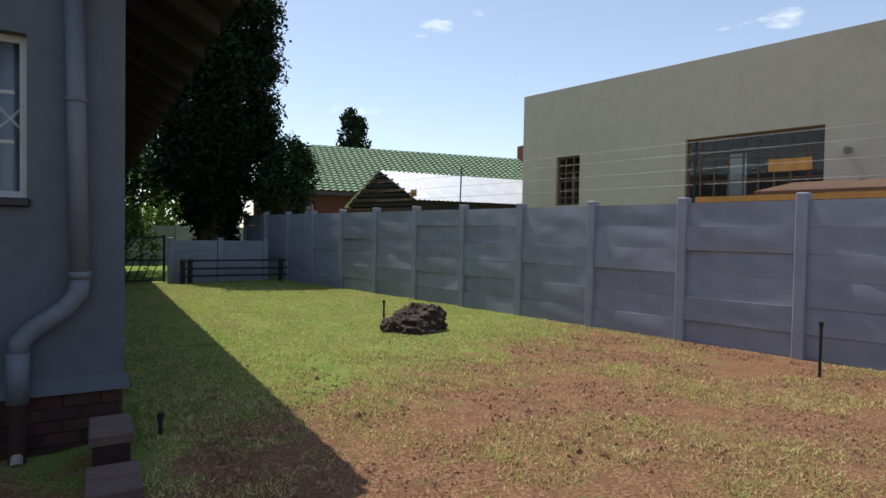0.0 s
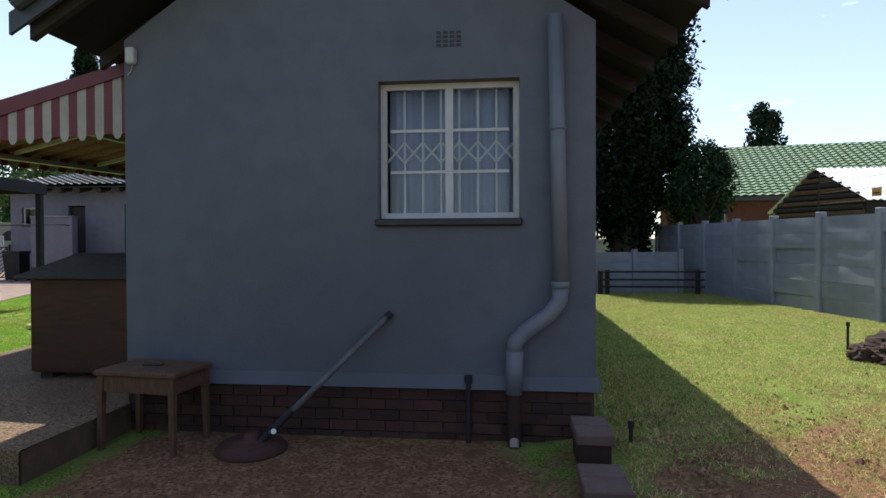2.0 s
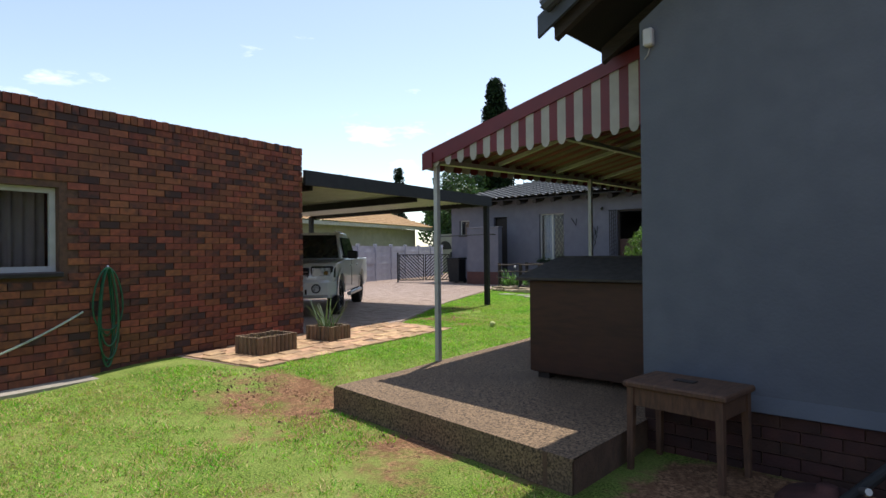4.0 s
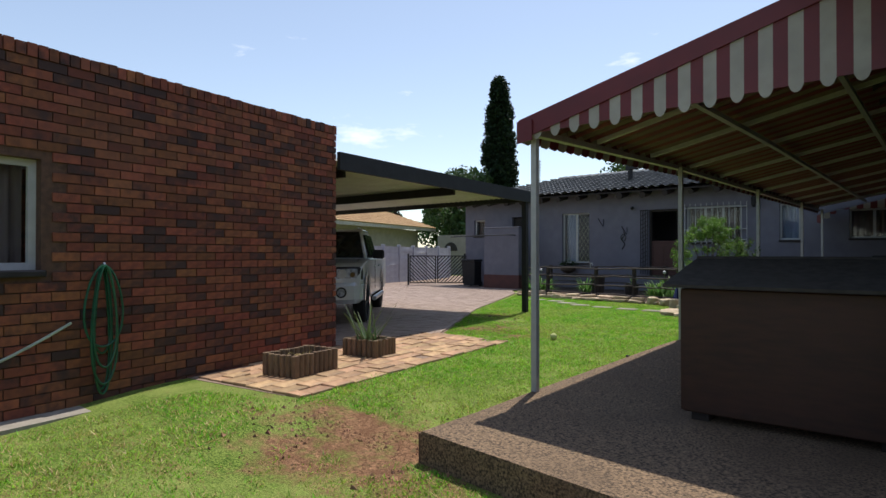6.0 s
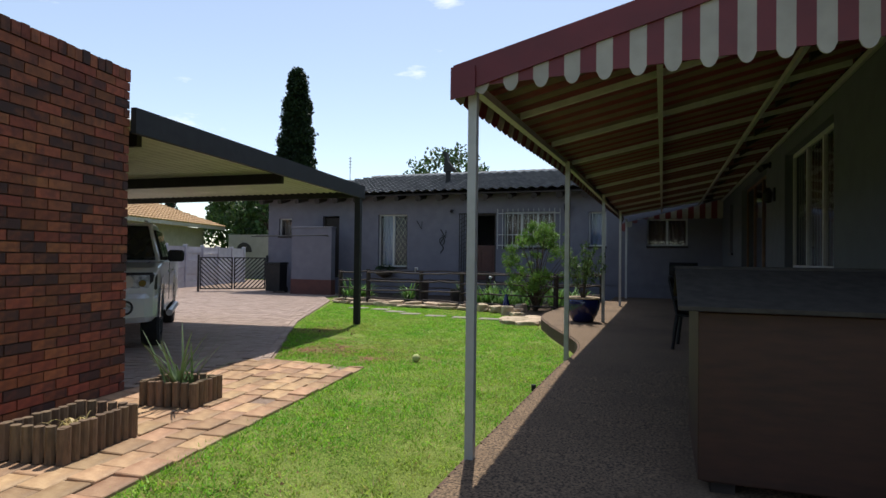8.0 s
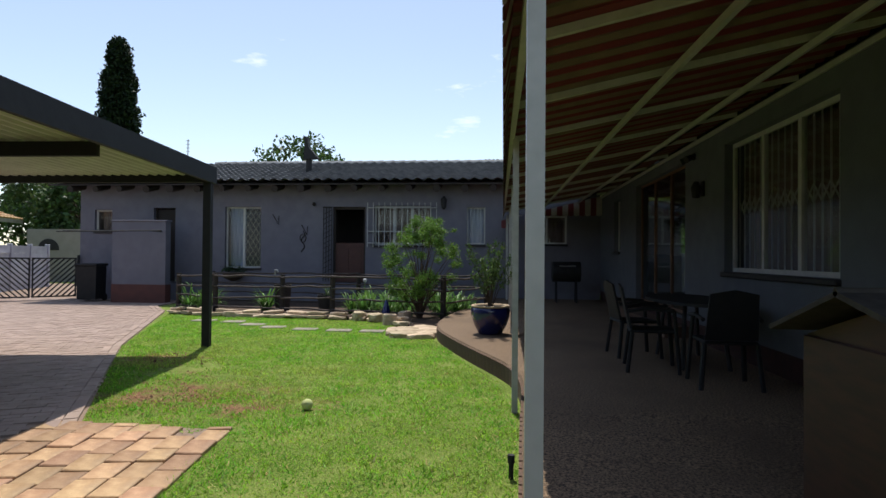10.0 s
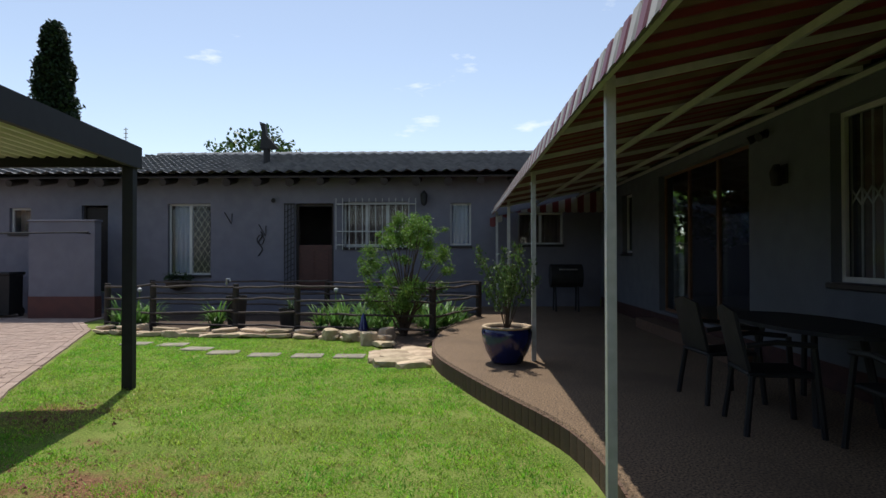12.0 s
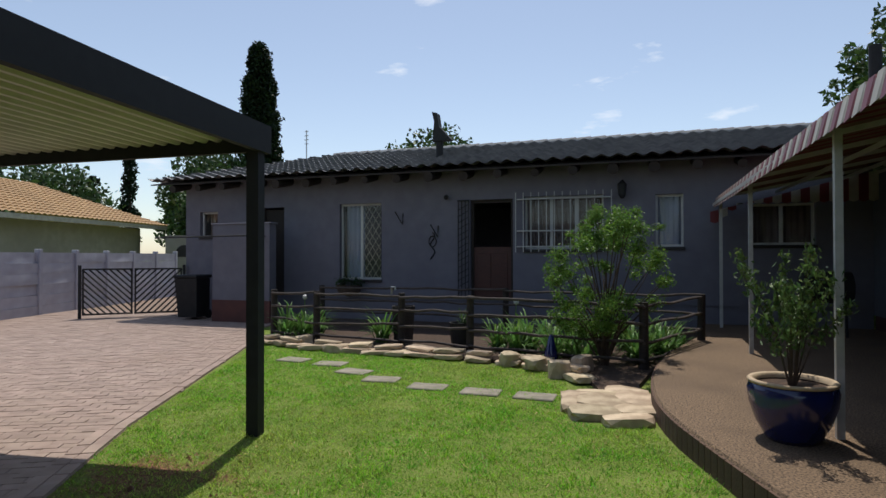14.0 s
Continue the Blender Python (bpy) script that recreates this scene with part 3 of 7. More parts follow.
tagged(part("air_vent", bm, M_SILL), "small dark grid air brick in wall", "vent")

# roof of the main house, a low gable with open eaves
roof = thing("roof", "dark tiled gable roof with open eaves", "roof", kind="structure")
RY0, RY1 = 4.52, 22.5
EW, EE, RX, RZ, EZ = -4.60, 0.38, -2.2, 4.4, 2.98
for x0, z0 in ((EW, EZ), (EE, EZ + 0.02)):
    tile_roof([(x0, RY0, z0 + 0.1), (x0, RY1, z0 + 0.1), (RX, RY1, RZ + 0.1), (RX, RY0, RZ + 0.1)], 0, 0.33, 0.3, M_TILE_DARK, roof)
    bm = extrude_poly(B(), [(x0, RY0, z0 + 0.03), (RX, RY0, RZ + 0.03), (RX, RY0, RZ + 0.09), (x0, RY0, z0 + 0.09)], (0, RY1 - RY0, 0))
    part("underlay", bm, M_SOFFIT, roof)
    sgn = 1 if x0 < RX else -1
    for k in range(24):
        y = RY0 + 0.06 + k * 0.76
        bm = extrude_poly(B(), [(x0 + 0.06 * sgn, y, z0 - 0.1), (RX, y, RZ - 0.1), (RX, y, RZ + 0.03), (x0 + 0.06 * sgn, y, z0 + 0.03)], (0, 0.06, 0))
        part("rafter", bm, M_DARKWOOD, roof)
    part("barge_board", extrude_poly(B(), [(x0 - 0.03 * sgn, RY0 - 0.03, z0 - 0.09), (RX, RY0 - 0.03, RZ - 0.09), (RX, RY0 - 0.03, RZ + 0.10), (x0 - 0.03 * sgn, RY0 - 0.03, z0 + 0.07)], (0, 0.028, 0)), M_BARGE, roof)
    for k in range(5):
        a = k / 5 + 0.02
        p, q = Vector((x0, RY0 - 0.06, z0 + 0.085)).lerp(Vector((RX, RY0 - 0.06, RZ + 0.085)), a), Vector((x0, RY0 - 0.06, z0 + 0.085)).lerp(Vector((RX, RY0 - 0.06, RZ + 0.085)), a + 0.21)
        part("verge_tile", rod(B(), p, q, 0.055, 0.062, 10), M_BARGE, roof)

# ---- far wing, square to the main house ----
WX0 = -19.25
WING = Matrix.Translation((0, HY1, 0))
holes = dict(small=(-18.8, -18.25, 2.02, 2.66), side=(-16.95, -16.28, 0.55, 2.72), mid=(-14.76, -13.68, 0.98, 2.75), door=(-11.55, -10.6, 0.58, 2.75), barred=(-10.35, -8.72, 1.66, 2.78), slim=(-7.72, -7.2, 1.7, 2.74), porch=(-6.05, -4.95, 1.72, 2.5))
bm = holed(B(), WX0, HX0 - 0.002, 0.55, 3.5, 0.25, list(holes.values()))
bmesh.ops.transform(bm, matrix=WING, verts=bm.verts)
structure(part("wall_north", bm, M_WING), "long lilac-grey plastered wall of the wing", "wall")
structure(part("wall_wing_side", box(B(), WX0, HY1 + 0.25, -0.1, WX0 + 0.25, 26.0, 3.4), M_WING), "grey plastered end wall", "wall")
structure(part("wall_wing_back", box(B(), WX0 + 0.25, 25.8, -0.1, HX1, 26.0, 3.4), M_WING), "grey plastered back wall", "wall")
structure(part("plinth_wing", box(B(), WX0 + 0.01, HY1 + 0.03, -0.1, HX0, HY1 + 0.25, 0.55), M_WING), "grey painted plinth of the wing", "plinth")
structure(part("floor_wing", box(B(), WX0 + 0.25, HY1 + 0.25, 0.4, HX0, 25.8, 0.55), M_ROOM), "dim indoor floor", "floor")
structure(part("ceiling_wing", box(B(), WX0 + 0.25, HY1 + 0.25, 3.0, HX0, 25.8, 3.05), M_ROOM), "plain ceiling", "ceiling")
window("window_4", WING, *holes["small"], "small white window of the wing", 1, 0, curtain_mat=M_CURTAIN_B)
window("window_5", WING, *holes["mid"], "white steel window, diamond bars over one open casement", 2, 0, grille="diamond", curtain_mat=M_CURTAIN)
window("window_6", WING, *holes["barred"], "white window behind upright burglar bars", 3, 0, curtain_mat=M_CURTAIN_B)
window("window_7", WING, *holes["slim"], "slim white window with pale curtain", 1, 0, curtain_mat=M_CURTAIN)
window("window_8", WING, *holes["porch"], "shaded window under the awning", 2, 0, curtain_mat=M_CURTAIN_B)
# bars in front of window_6
grid = thing("burglar_grid", "white steel burglar bars over wing window", "burglar bars", at=(0, HY1 - 0.11, 0))
for k in range(13):
    x = -10.52 + 1.96 * k / 12
    part("upright_bar", box(B(), x - 0.008, 0, 1.6, x + 0.008, 0.016, 2.86), M_STEEL_W, grid)
for z in (1.72, 2.05, 2.72):
    part("cross_bar", box(B(), -10.5, 0.017, z - 0.012, -8.58, 0.103, z + 0.012), M_STEEL_W, grid)
# doors of the wing
d1 = structure(thing("door_1", "red-brown stable door, upper half open", "door", at=(-11.55, HY1 + 0.1, 0)))
part("lower_leaf", box(B(), 0.06, 0, 0.6, 0.89, 0.045, 1.72, bev=0.006), M_DOORWOOD, d1)
for x0 in (0.14, 0.51):
    part("door_panel", box(B(), x0, -0.012, 0.75, x0 + 0.3, -0.001, 1.58, bev=0.005), M_DOORWOOD, d1)
for a, b, c, e in ((0, 0.06, 0.58, 2.75), (0.89, 0.95, 0.58, 2.75), (0.06, 0.89, 2.68, 2.75)):
    part("door_frame", box(B(), a, -0.02, c, b, 0.08, e), M_DARKWOOD, d1)
sg = thing("security_gate", "black trellis security gate folded open beside door", "gate", at=(-11.56, HY1, 0))
for k in range(4):
    part("upright", box(B(), -0.26 + 0.08 * k, -0.05, 0.62, -0.245 + 0.08 * k, -0.03, 2.72), M_BLACK, sg)
for k in range(14):
    part("lattice_bar", rod(B(), (-0.26, -0.055, 0.7 + 0.14 * k), (0.0, -0.055, 0.84 + 0.14 * k), 0.008, n=5), M_BLACK, sg)
part("frame_bar", box(B(), -0.27, -0.055, 2.72, 0, -0.025, 2.75), M_BLACK, sg)
d2 = structure(thing("door_2", "dark side door in deep shade", "door", at=(-16.95, HY1 + 0.14, 0)))
part("leaf", box(B(), 0.05, 0, 0.56, 0.62, 0.045, 2.68, bev=0.006), M_DARKWOOD, d2)
for a, b in ((0, 0.05), (0.62, 0.67)):
    part("door_frame", box(B(), a, -0.04, 0.55, b, 0.07, 2.72), M_DARKWOOD, d2)
# roof of the wing, hipped in the west
wr = thing("roof_wing", "grey wavy concrete tile roof over log rafters", "roof", kind="structure")
E_Y, E_Z, R_Y, R_Z, RW0 = 19.95, 3.36, 23.3, 4.36, -16.4
tile_roof([(WX0 - 0.6, E_Y, E_Z), (HX1, E_Y, E_Z), (HX1, R_Y, R_Z), (RW0, R_Y, R_Z)], 0, 0.36, 0.31, M_TILE, wr, amp=0.06, step=0.075)
tile_roof([(WX0 - 0.6, 26.6, E_Z), (WX0 - 0.6, E_Y, E_Z), (RW0, R_Y, R_Z), (RW0, R_Y, R_Z)], 0, 0.36, 0.31, M_TILE, wr, amp=0.06, step=0.075)
part("back_slope", extrude_poly(B(), [(WX0 - 0.6, 26.6, E_Z), (HX1, 26.6, E_Z), (HX1, R_Y, R_Z), (RW0, R_Y, R_Z)], (0, 0, 0.05)), M_TILE, wr)
part("underlay", extrude_poly(B(), [(WX0 - 0.55, E_Y + 0.02, E_Z - 0.05), (HX1, E_Y + 0.02, E_Z - 0.05), (HX1, R_Y, R_Z - 0.05), (RW0, R_Y, R_Z - 0.05)], (0, 0, 0.03)), M_DARKWOOD, wr)
for k in range(21):
    x = WX0 + 0.1 + 0.76 * k
    if x < HX0 - 0.3:
        part("log_rafter", rod(B(), (x, E_Y + 0.06 + 0.05 * math.sin(k * 2.7), E_Z - 0.15), (x, HY1 + 0.3, E_Z + 0.06), 0.095 + 0.015 * math.sin(k * 5.1), n=12), M_DARKWOOD, wr)
for k in range(44):
    x = RW0 + 0.36 * k
    part("ridge_tile", rod(B(), (x, R_Y, R_Z + 0.035), (x + 0.37, R_Y, R_Z + 0.04), 0.10, 0.115, 10), M_RIDGE, wr)
# chimney cowl
cw = thing("chimney_cowl", "black rotating metal chimney cowl on roof", "chimney", at=(-12.6, 21.6, 3.85))
part("flue", rod(B(), (0, 0, -0.1), (0, 0, 0.5), 0.09, n=14), M_BLACK, cw)
part("hood", extrude_poly(B(), [(-0.14, -0.12, 0.42), (0.32, -0.12, 0.45), (0.02, -0.12, 0.78), (-0.03, -0.12, 1.1), (-0.16, -0.12, 1.14), (-0.1, -0.12, 0.9)], (0, 0.24, 0)), M_BLACK, cw)
fl = thing("flue_pipe", "dark flue pipe behind the awning", "chimney", at=(-4.5, 19.0, 3.2))
part("pipe", rod(B(), (0, 0, -0.3), (0, 0, 1.6), 0.09, n=14), M_BLACK, fl)
part("collar", rod(B(), (0, 0, -0.1), (0, 0, 0.0), 0.14, n=14), M_BLACK, fl)
# small fittings on the wing wall
for i, x in enumerate((-18.5, -14.2, -11.1, -9.4, -7.4)):
    bm = B()
    for a in range(3):
        for b in range(3):
            box(bm, x + 0.07 * a, HY1 - 0.005, 3.02 + 0.05 * b, x + 0.07 * a + 0.05, HY1 + 0.01, 3.02 + 0.05 * b + 0.03)
    tagged(part("air_vent", bm, M_WING), "small plaster air brick high in wall", "vent", "air bricks in the wing wall")
wl_ = thing("wall_lantern", "dark metal wall lantern beside barred window", "lamp", at=(-8.35, HY1, 2.95))
part("bracket", rod(B(), (0, 0, 0.1), (0, -0.16, 0.05), 0.015, n=6), M_BLACK, wl_)
part("shade", lathe(B(), [(0.02, 0.08), (0.09, 0.0), (0.07, -0.22), (0.03, -0.28), (0.0, -0.29)], 10, (0, -0.17, 0)), M_BLACK, wl_)
for i, (x, z) in enumerate(((-13.2, 2.4), (-12.35, 2.1))):
    hk = thing("wall_hook", "small black metal bracket on wall", "bracket", "brackets on the wing wall", at=(x, HY1, z))
    part("arm", path_rod(B(), [(0.06, -0.01, 0.1), (0.05, -0.03, -0.15), (-0.06, -0.18, 0.12)], 0.013, 6), M_BLACK, hk)
orn = thing("wall_ornament", "dark wrought metal ornament hanging on wall", "ornament", at=(-12.42, HY1, 1.75))
part("scroll", path_rod(B(), [(0.05 * math.sin(k * 0.9), -0.02, 0.3 - 0.05 * k) for k in range(13)], 0.014, 6), M_BLACK, orn)
part("loop", path_rod(B(), [(0.09 * math.cos(k * 0.7), -0.02, 0.1 + 0.12 * math.sin(k * 0.7)) for k in range(10)], 0.01, 6), M_BLACK, orn)
cam_sp = thing("spot_lamp", "small dark spot lamp on the wall", "lamp", at=(-12.1, HY1, 2.85))
part("head", rod(B(), (0, -0.02, 0), (0.03, -0.12, -0.04), 0.04, 0.05, 10), M_BLACK, cam_sp)
wb = thing("wall_basket", "hanging wire basket with dry plant below window", "plant basket", at=(-14.4, HY1 - 0.22, 0.78))
part("basket", lathe(B(), [(0.05, -0.18), (0.26, -0.08), (0.3, 0.08)], 14), M_BARK, wb)
v, f = leaves([(0, 0, 0.14, 0.42, 0.2, 0.16)], 260, 0.05, 5, narrow=0.25)
data_part("dry_plant", v, f, M_DARKLEAF, wb)

# ---- awning over the slab along the west wall ----
AY0, AY1 = 5.58, 20.3
AXO, AZO, AZI = -6.755, 2.35, 3.02


def rise(y):
    """The outer edge climbs a little towards the north."""
    return 0.10 * min(1.0, max(0.0, (y - 5.6) / 3.6)) + 0.07 * min(1.0, max(0.0, (y - 9.2) / 11.0))


def awn(x, y, dz=0.0):
    t = min(1.0, max(0.0, (x - AXO) / (HX0 - AXO)))
    return (x, y, AZO + rise(y) * (1 - t) + (AZI - AZO) * t + dz)


def axo(y):
    return AXO + 0.08 * min(1.0, max(0.0, (y - AY0) / 12.0))


aw = thing("awning", "red and cream striped metal awning on white frame", "awning")
STRIPE = 0.155
nst = int((AY1 - AY0) / STRIPE)
for k in range(nst):
    y = AY0 + STRIPE * k
    bm = B()
    ridge = 0.028
    prof = [(0, 0), (0.02, ridge), (STRIPE - 0.035, ridge), (STRIPE - 0.015, 0), (STRIPE, 0)]
    lo = [bm.verts.new(awn(axo(y + a), y + a, 0.03 + b)) for a, b in prof]
    hi = [bm.verts.new(awn(HX0 - 0.005, y + a, 0.03 + b)) for a, b in prof]
    for i in range(4):
        bm.faces.new((lo[i], hi[i], hi[i + 1], lo[i + 1]))
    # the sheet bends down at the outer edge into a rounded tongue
    part("roof_sheet", bm, M_RED if k % 2 else M_CREAM_SHADE, aw)
    bm = B()
    lo = [bm.verts.new(awn(axo(y + a), y + a, 0.03 + b)) for a, b in prof]
    dn = []
    for a, b in prof:
        drop = 0.13 + 0.035 * math.sin(math.pi * a / STRIPE)
        dn.append(bm.verts.new((axo(y + a) - 0.03 - b * 0.5, y + a, AZO + rise(y) + 0.03 - drop)))
    for i in range(4):
        bm.faces.new((dn[i], lo[i], lo[i + 1], dn[i + 1]))
    part("edge_tongue", bm, M_RED if k % 2 else M_CREAM, aw)
# striped side valance towards the south
ns = 31
sw = (HX0 - 0.01 - AXO) / ns
for k in range(ns):
    x0, x1 = AXO + sw * k, AXO + sw * (k + 1)
    zb = 2.295 + 0.08 * (k / ns)
    red = k % 2 == 0
    pts = [(x0, AY0 - 0.012, awn(x0, 0)[2] - 0.02)]
    nb = 7
    for i in range(nb):
        t = i / (nb - 1)
        pts.append((x0 + (x1 - x0) * t, AY0 - 0.012, zb - (0.0 if red else 0.05 * math.sin(math.pi * t) ** 0.6)))
    pts.append((x1, AY0 - 0.012, awn(x1, 0)[2] - 0.02))
    part("valance_strip", extrude_poly(B(), pts, (0, 0.01, 0)), M_RED if red else M_CREAM, aw)
part("verge_trim", extrude_poly(B(), [awn(AXO - 0.04, AY0 - 0.03, -0.1), awn(HX0 - 0.01, AY0 - 0.03, -0.03), awn(HX0 - 0.01, AY0 - 0.03, 0.075), awn(AXO - 0.04, AY0 - 0.03, 0.075)], (0, 0.014, 0)), M_RED, aw)
part("corner_trim", extrude_poly(B(), [(AXO - 0.05, AY0 - 0.046, AZO - 0.13), (AXO + 0.1, AY0 - 0.046, AZO - 0.11), (AXO + 0.1, AY0 - 0.046, AZO + 0.06), (AXO - 0.05, AY0 - 0.046, AZO + 0.06)], (0, 0.012, 0)), M_RED, aw)
# frame below the sheets
for x in (AXO + 0.06, -5.65, -4.68, HX0 - 0.04):
    for ya, yb in ((AY0 + 0.02, 9.2), (9.2, AY1)):
        part("purlin", extrude_poly(B(), [awn(x - 0.02, ya, -0.075), awn(x + 0.02, ya, -0.075), awn(x + 0.02, ya, -0.025), awn(x - 0.02, ya, -0.025)], Vector(awn(x, yb)) - Vector(awn(x, ya))), M_STEEL_W, aw)
y = 6.8
while y < AY1:
    part("rafter_bar", extrude_poly(B(), [awn(AXO + 0.08, y, -0.02), awn(HX0 - 0.06, y, -0.02), awn(HX0 - 0.06, y, 0.026), awn(AXO + 0.08, y, 0.026)], (0, 0.035, 0)), M_STEEL_W, aw)
    y += 1.4
for px, y in ((-6.70, 5.66), (-6.66, 9.2), (-6.60, 13.06), (-6.57, 17.03), (-6.60, 20.07)):
    part("post", box(B(), px - 0.026, y - 0.026, 0.06 if y < 6 else -0.02, px + 0.026, y + 0.026, AZO + rise(y) - 0.03), M_STEEL_W, aw, "white square steel post")
for k in range(18):
    x0, x1 = AXO + 0.15 * k, AXO + 0.15 * (k + 1)
    zb = 2.5 - 0.34 * max(0, 1 - k / 3)
    part("rear_valance", extrude_poly(B(), [(x0, AY1 + 0.01, zb), ((x0 + x1) / 2, AY1 + 0.01, zb - 0.03), (x1, AY1 + 0.01, zb), (x1, AY1 + 0.01, awn(x1, 0)[2]), (x0, AY1 + 0.01, awn(x0, 0)[2])], (0, 0.01, 0)), M_RED if k % 2 == 0 else M_CREAM, aw)

# ---- slab under the awning ----
slab_pts = [(HX0 + 0.02, 3.86), (-6.72, 4.22), (-6.74, 5.0), (-6.73, 5.66), (-6.68, 6.9), (-6.63, 8.3), (-6.57, 9.3), (-6.60, 9.95), (-6.71, 10.5), (-7.07, 11.4), (-7.44, 12.4), (-7.82, 13.6), (-7.88, 14.9), (-7.72, 16.4), (-7.3, 18.0), (-6.95, 19.2), (-6.95, 20.62), (HX0 + 0.02, 20.62)]


def slab_top(y):
    return 0.07 + 0.13 * min(1, max(0, (y - 5.0) / 3.6))


def smooth_poly(pts, n=2):
    for _ in range(n):
        out = [pts[0]]
        for a, b in zip(pts, pts[1:]):
            out += [(a[0] * 0.75 + b[0] * 0.25, a[1] * 0.75 + b[1] * 0.25), (a[0] * 0.25 + b[0] * 0.75, a[1] * 0.25 + b[1] * 0.75)]
        out.append(pts[-1])
        pts = out
    return pts


edge = slab_pts[:2] + smooth_poly(slab_pts[2:-2]) + slab_pts[-2:]
bm = B()
rail = []
for x, y in edge:
    rail.append((bm.verts.new((HX0 + 0.02, y, slab_top(y))), bm.verts.new((x + 0.015, y, slab_top(y))), bm.verts.new((x, y, slab_top(y) - 0.02)), bm.verts.new((x, y, slab_top(y) - 0.34))))
for a, b in zip(rail, rail[1:]):
    for i in range(3):
        try:
            bm.faces.new((a[i], b[i], b[i + 1], a[i + 1]))
        except ValueError:
            pass
bmesh.ops.remove_doubles(bm, verts=bm.verts, dist=0.0005)
bmesh.ops.recalc_face_normals(bm, faces=bm.faces)
slab = structure(part("pavement", bm, M_AGG), "raised exposed-aggregate slab under the awning", "slab")

part("slab_end", box(B(), HX0 - 0.2, 3.885, -0.4, HX0 + 0.019, HY0 + 0.02, 0.066), M_SLABSIDE, slab)
# ---- driveway and paving ----
def drive():
    poly = [(-8.52, 4.38), (-9.02, 8.40), (-10.12, 8.42), (-11.59, 10.95), (-12.3, 12.2), (-14.63, 17.3), (-15.6, 18.6), (-15.8, 20.6), (-19.24, 20.62), (-19.24, 29.0), (-27.0, 29.0), (-24.0, 18.0), (-24.0, 4.0), (-9.8, 4.2)]
    bm = prism(B(), poly, -0.25, 0.004)
    ob = part("road", bm, M_JOINT)
    return structure(ob, "paved brick driveway", "driveway")


road = drive()

# ---- brick garage, turned with the plot ----
GT = 9.4
GA = (-10.30, 6.42)
GM = pose(GA[0], GA[1], 0, 0, 0, GT)
G_H = 3.02
win_g = (-5.0, -3.64, 1.14, 2.06)
# local frame: the visible face lies in the plane x = 0 and runs to -y
GW = GM @ Matrix.Rotation(radians(90), 4, "Z")
bm = holed(B(), -9.0, -0.012, -0.35, G_H - 0.03, 0.22, [win_g])
bmesh.ops.translate(bm, vec=(0, 0.012, 0), verts=bm.verts)
wall_garage = part("wall_garage", bm, M_MORTAR)
wall_garage.matrix_world = GW
structure(wall_garage, "red-brown face brick garage wall with soldier top", "wall")
bm = box(B(), -0.22, 0.24, -0.3, -0.012, 6.0, G_H - 0.05)
wg2 = part("wall_garage_side", bm, M_BRICK_J)
wg2.matrix_world = GW
structure(wg2, "face brick side wall of the garage", "wall")
wg3 = part("roof_garage", box(B(), -9.0, 0.24, 2.7, -0.25, 6.0, 2.76), M_SHEET)
wg3.matrix_world = GW
structure(wg3, "flat garage roof", "roof")
wg4 = part("wall_garage_back", box(B(), -9.0, 5.8, -0.3, -0.25, 6.0, 2.7), M_BRICK_J)
wg4.matrix_world = GW
structure(wg4, "face brick rear wall", "wall")
window("window_9", GW, *win_g, "white window with brown curtains in brick wall", 2, 0, curtain_mat=M_CURTAIN_B, fw=0.06)

# ---- carport ----
cp = thing("carport", "black steel carport with cream ribbed sheet roof", "carport", at=(GA[0], GA[1], 0), rz=7.4)
CL, CWD = 6.08, 6.2
CZ = 2.46


def cz(x, y):
    return CZ + 0.016 * x


nrib = 46
bm = B()
prev = None
for i in range(nrib * 4 + 1):
    x = -CWD * i / (nrib * 4)
    dz = 0.0 if i % 4 in (0, 1) else 0.035
    cur = (bm.verts.new((x, -0.2, cz(x, 0) + 0.08 + dz)), bm.verts.new((x, CL, cz(x, 0) + 0.08 + dz)))
    if prev:
        bm.faces.new((prev[0], cur[0], cur[1], prev[1]))
    prev = cur
part("roof_sheet", bm, M_SHEET, cp)
part("fascia", box(B(), 0.0, 0.02, CZ - 0.04, 0.06, CL + 0.05, CZ + 0.2), M_BLACK, cp)
part("fascia", extrude_poly(B(), [(0, CL + 0.0, cz(0, 0) - 0.02), (-CWD, CL, cz(-CWD, 0) - 0.02), (-CWD, CL, cz(-CWD, 0) + 0.15), (0, CL, cz(0, 0) + 0.15)], (0, 0.05, 0)), M_BLACK, cp)
for y in (0.4, 3.4):
    part("cross_beam", extrude_poly(B(), [(-0.25, y, cz(0, 0) - 0.08), (-CWD, y, cz(-CWD, 0) - 0.08), (-CWD, y, cz(-CWD, 0) + 0.07), (-0.25, y, cz(0, 0) + 0.07)], (0, 0.07, 0)), M_BLACK, cp)
for x, y in ((-0.02, CL - 0.08), (-CWD + 0.1, CL - 0.08), (-CWD + 0.1, 0.3)):
    part("post", box(B(), x - 0.055, y - 0.055, -0.1, x + 0.055, y + 0.055, cz(x, 0) + 0.05), M_BLACK, cp, "black square steel post")

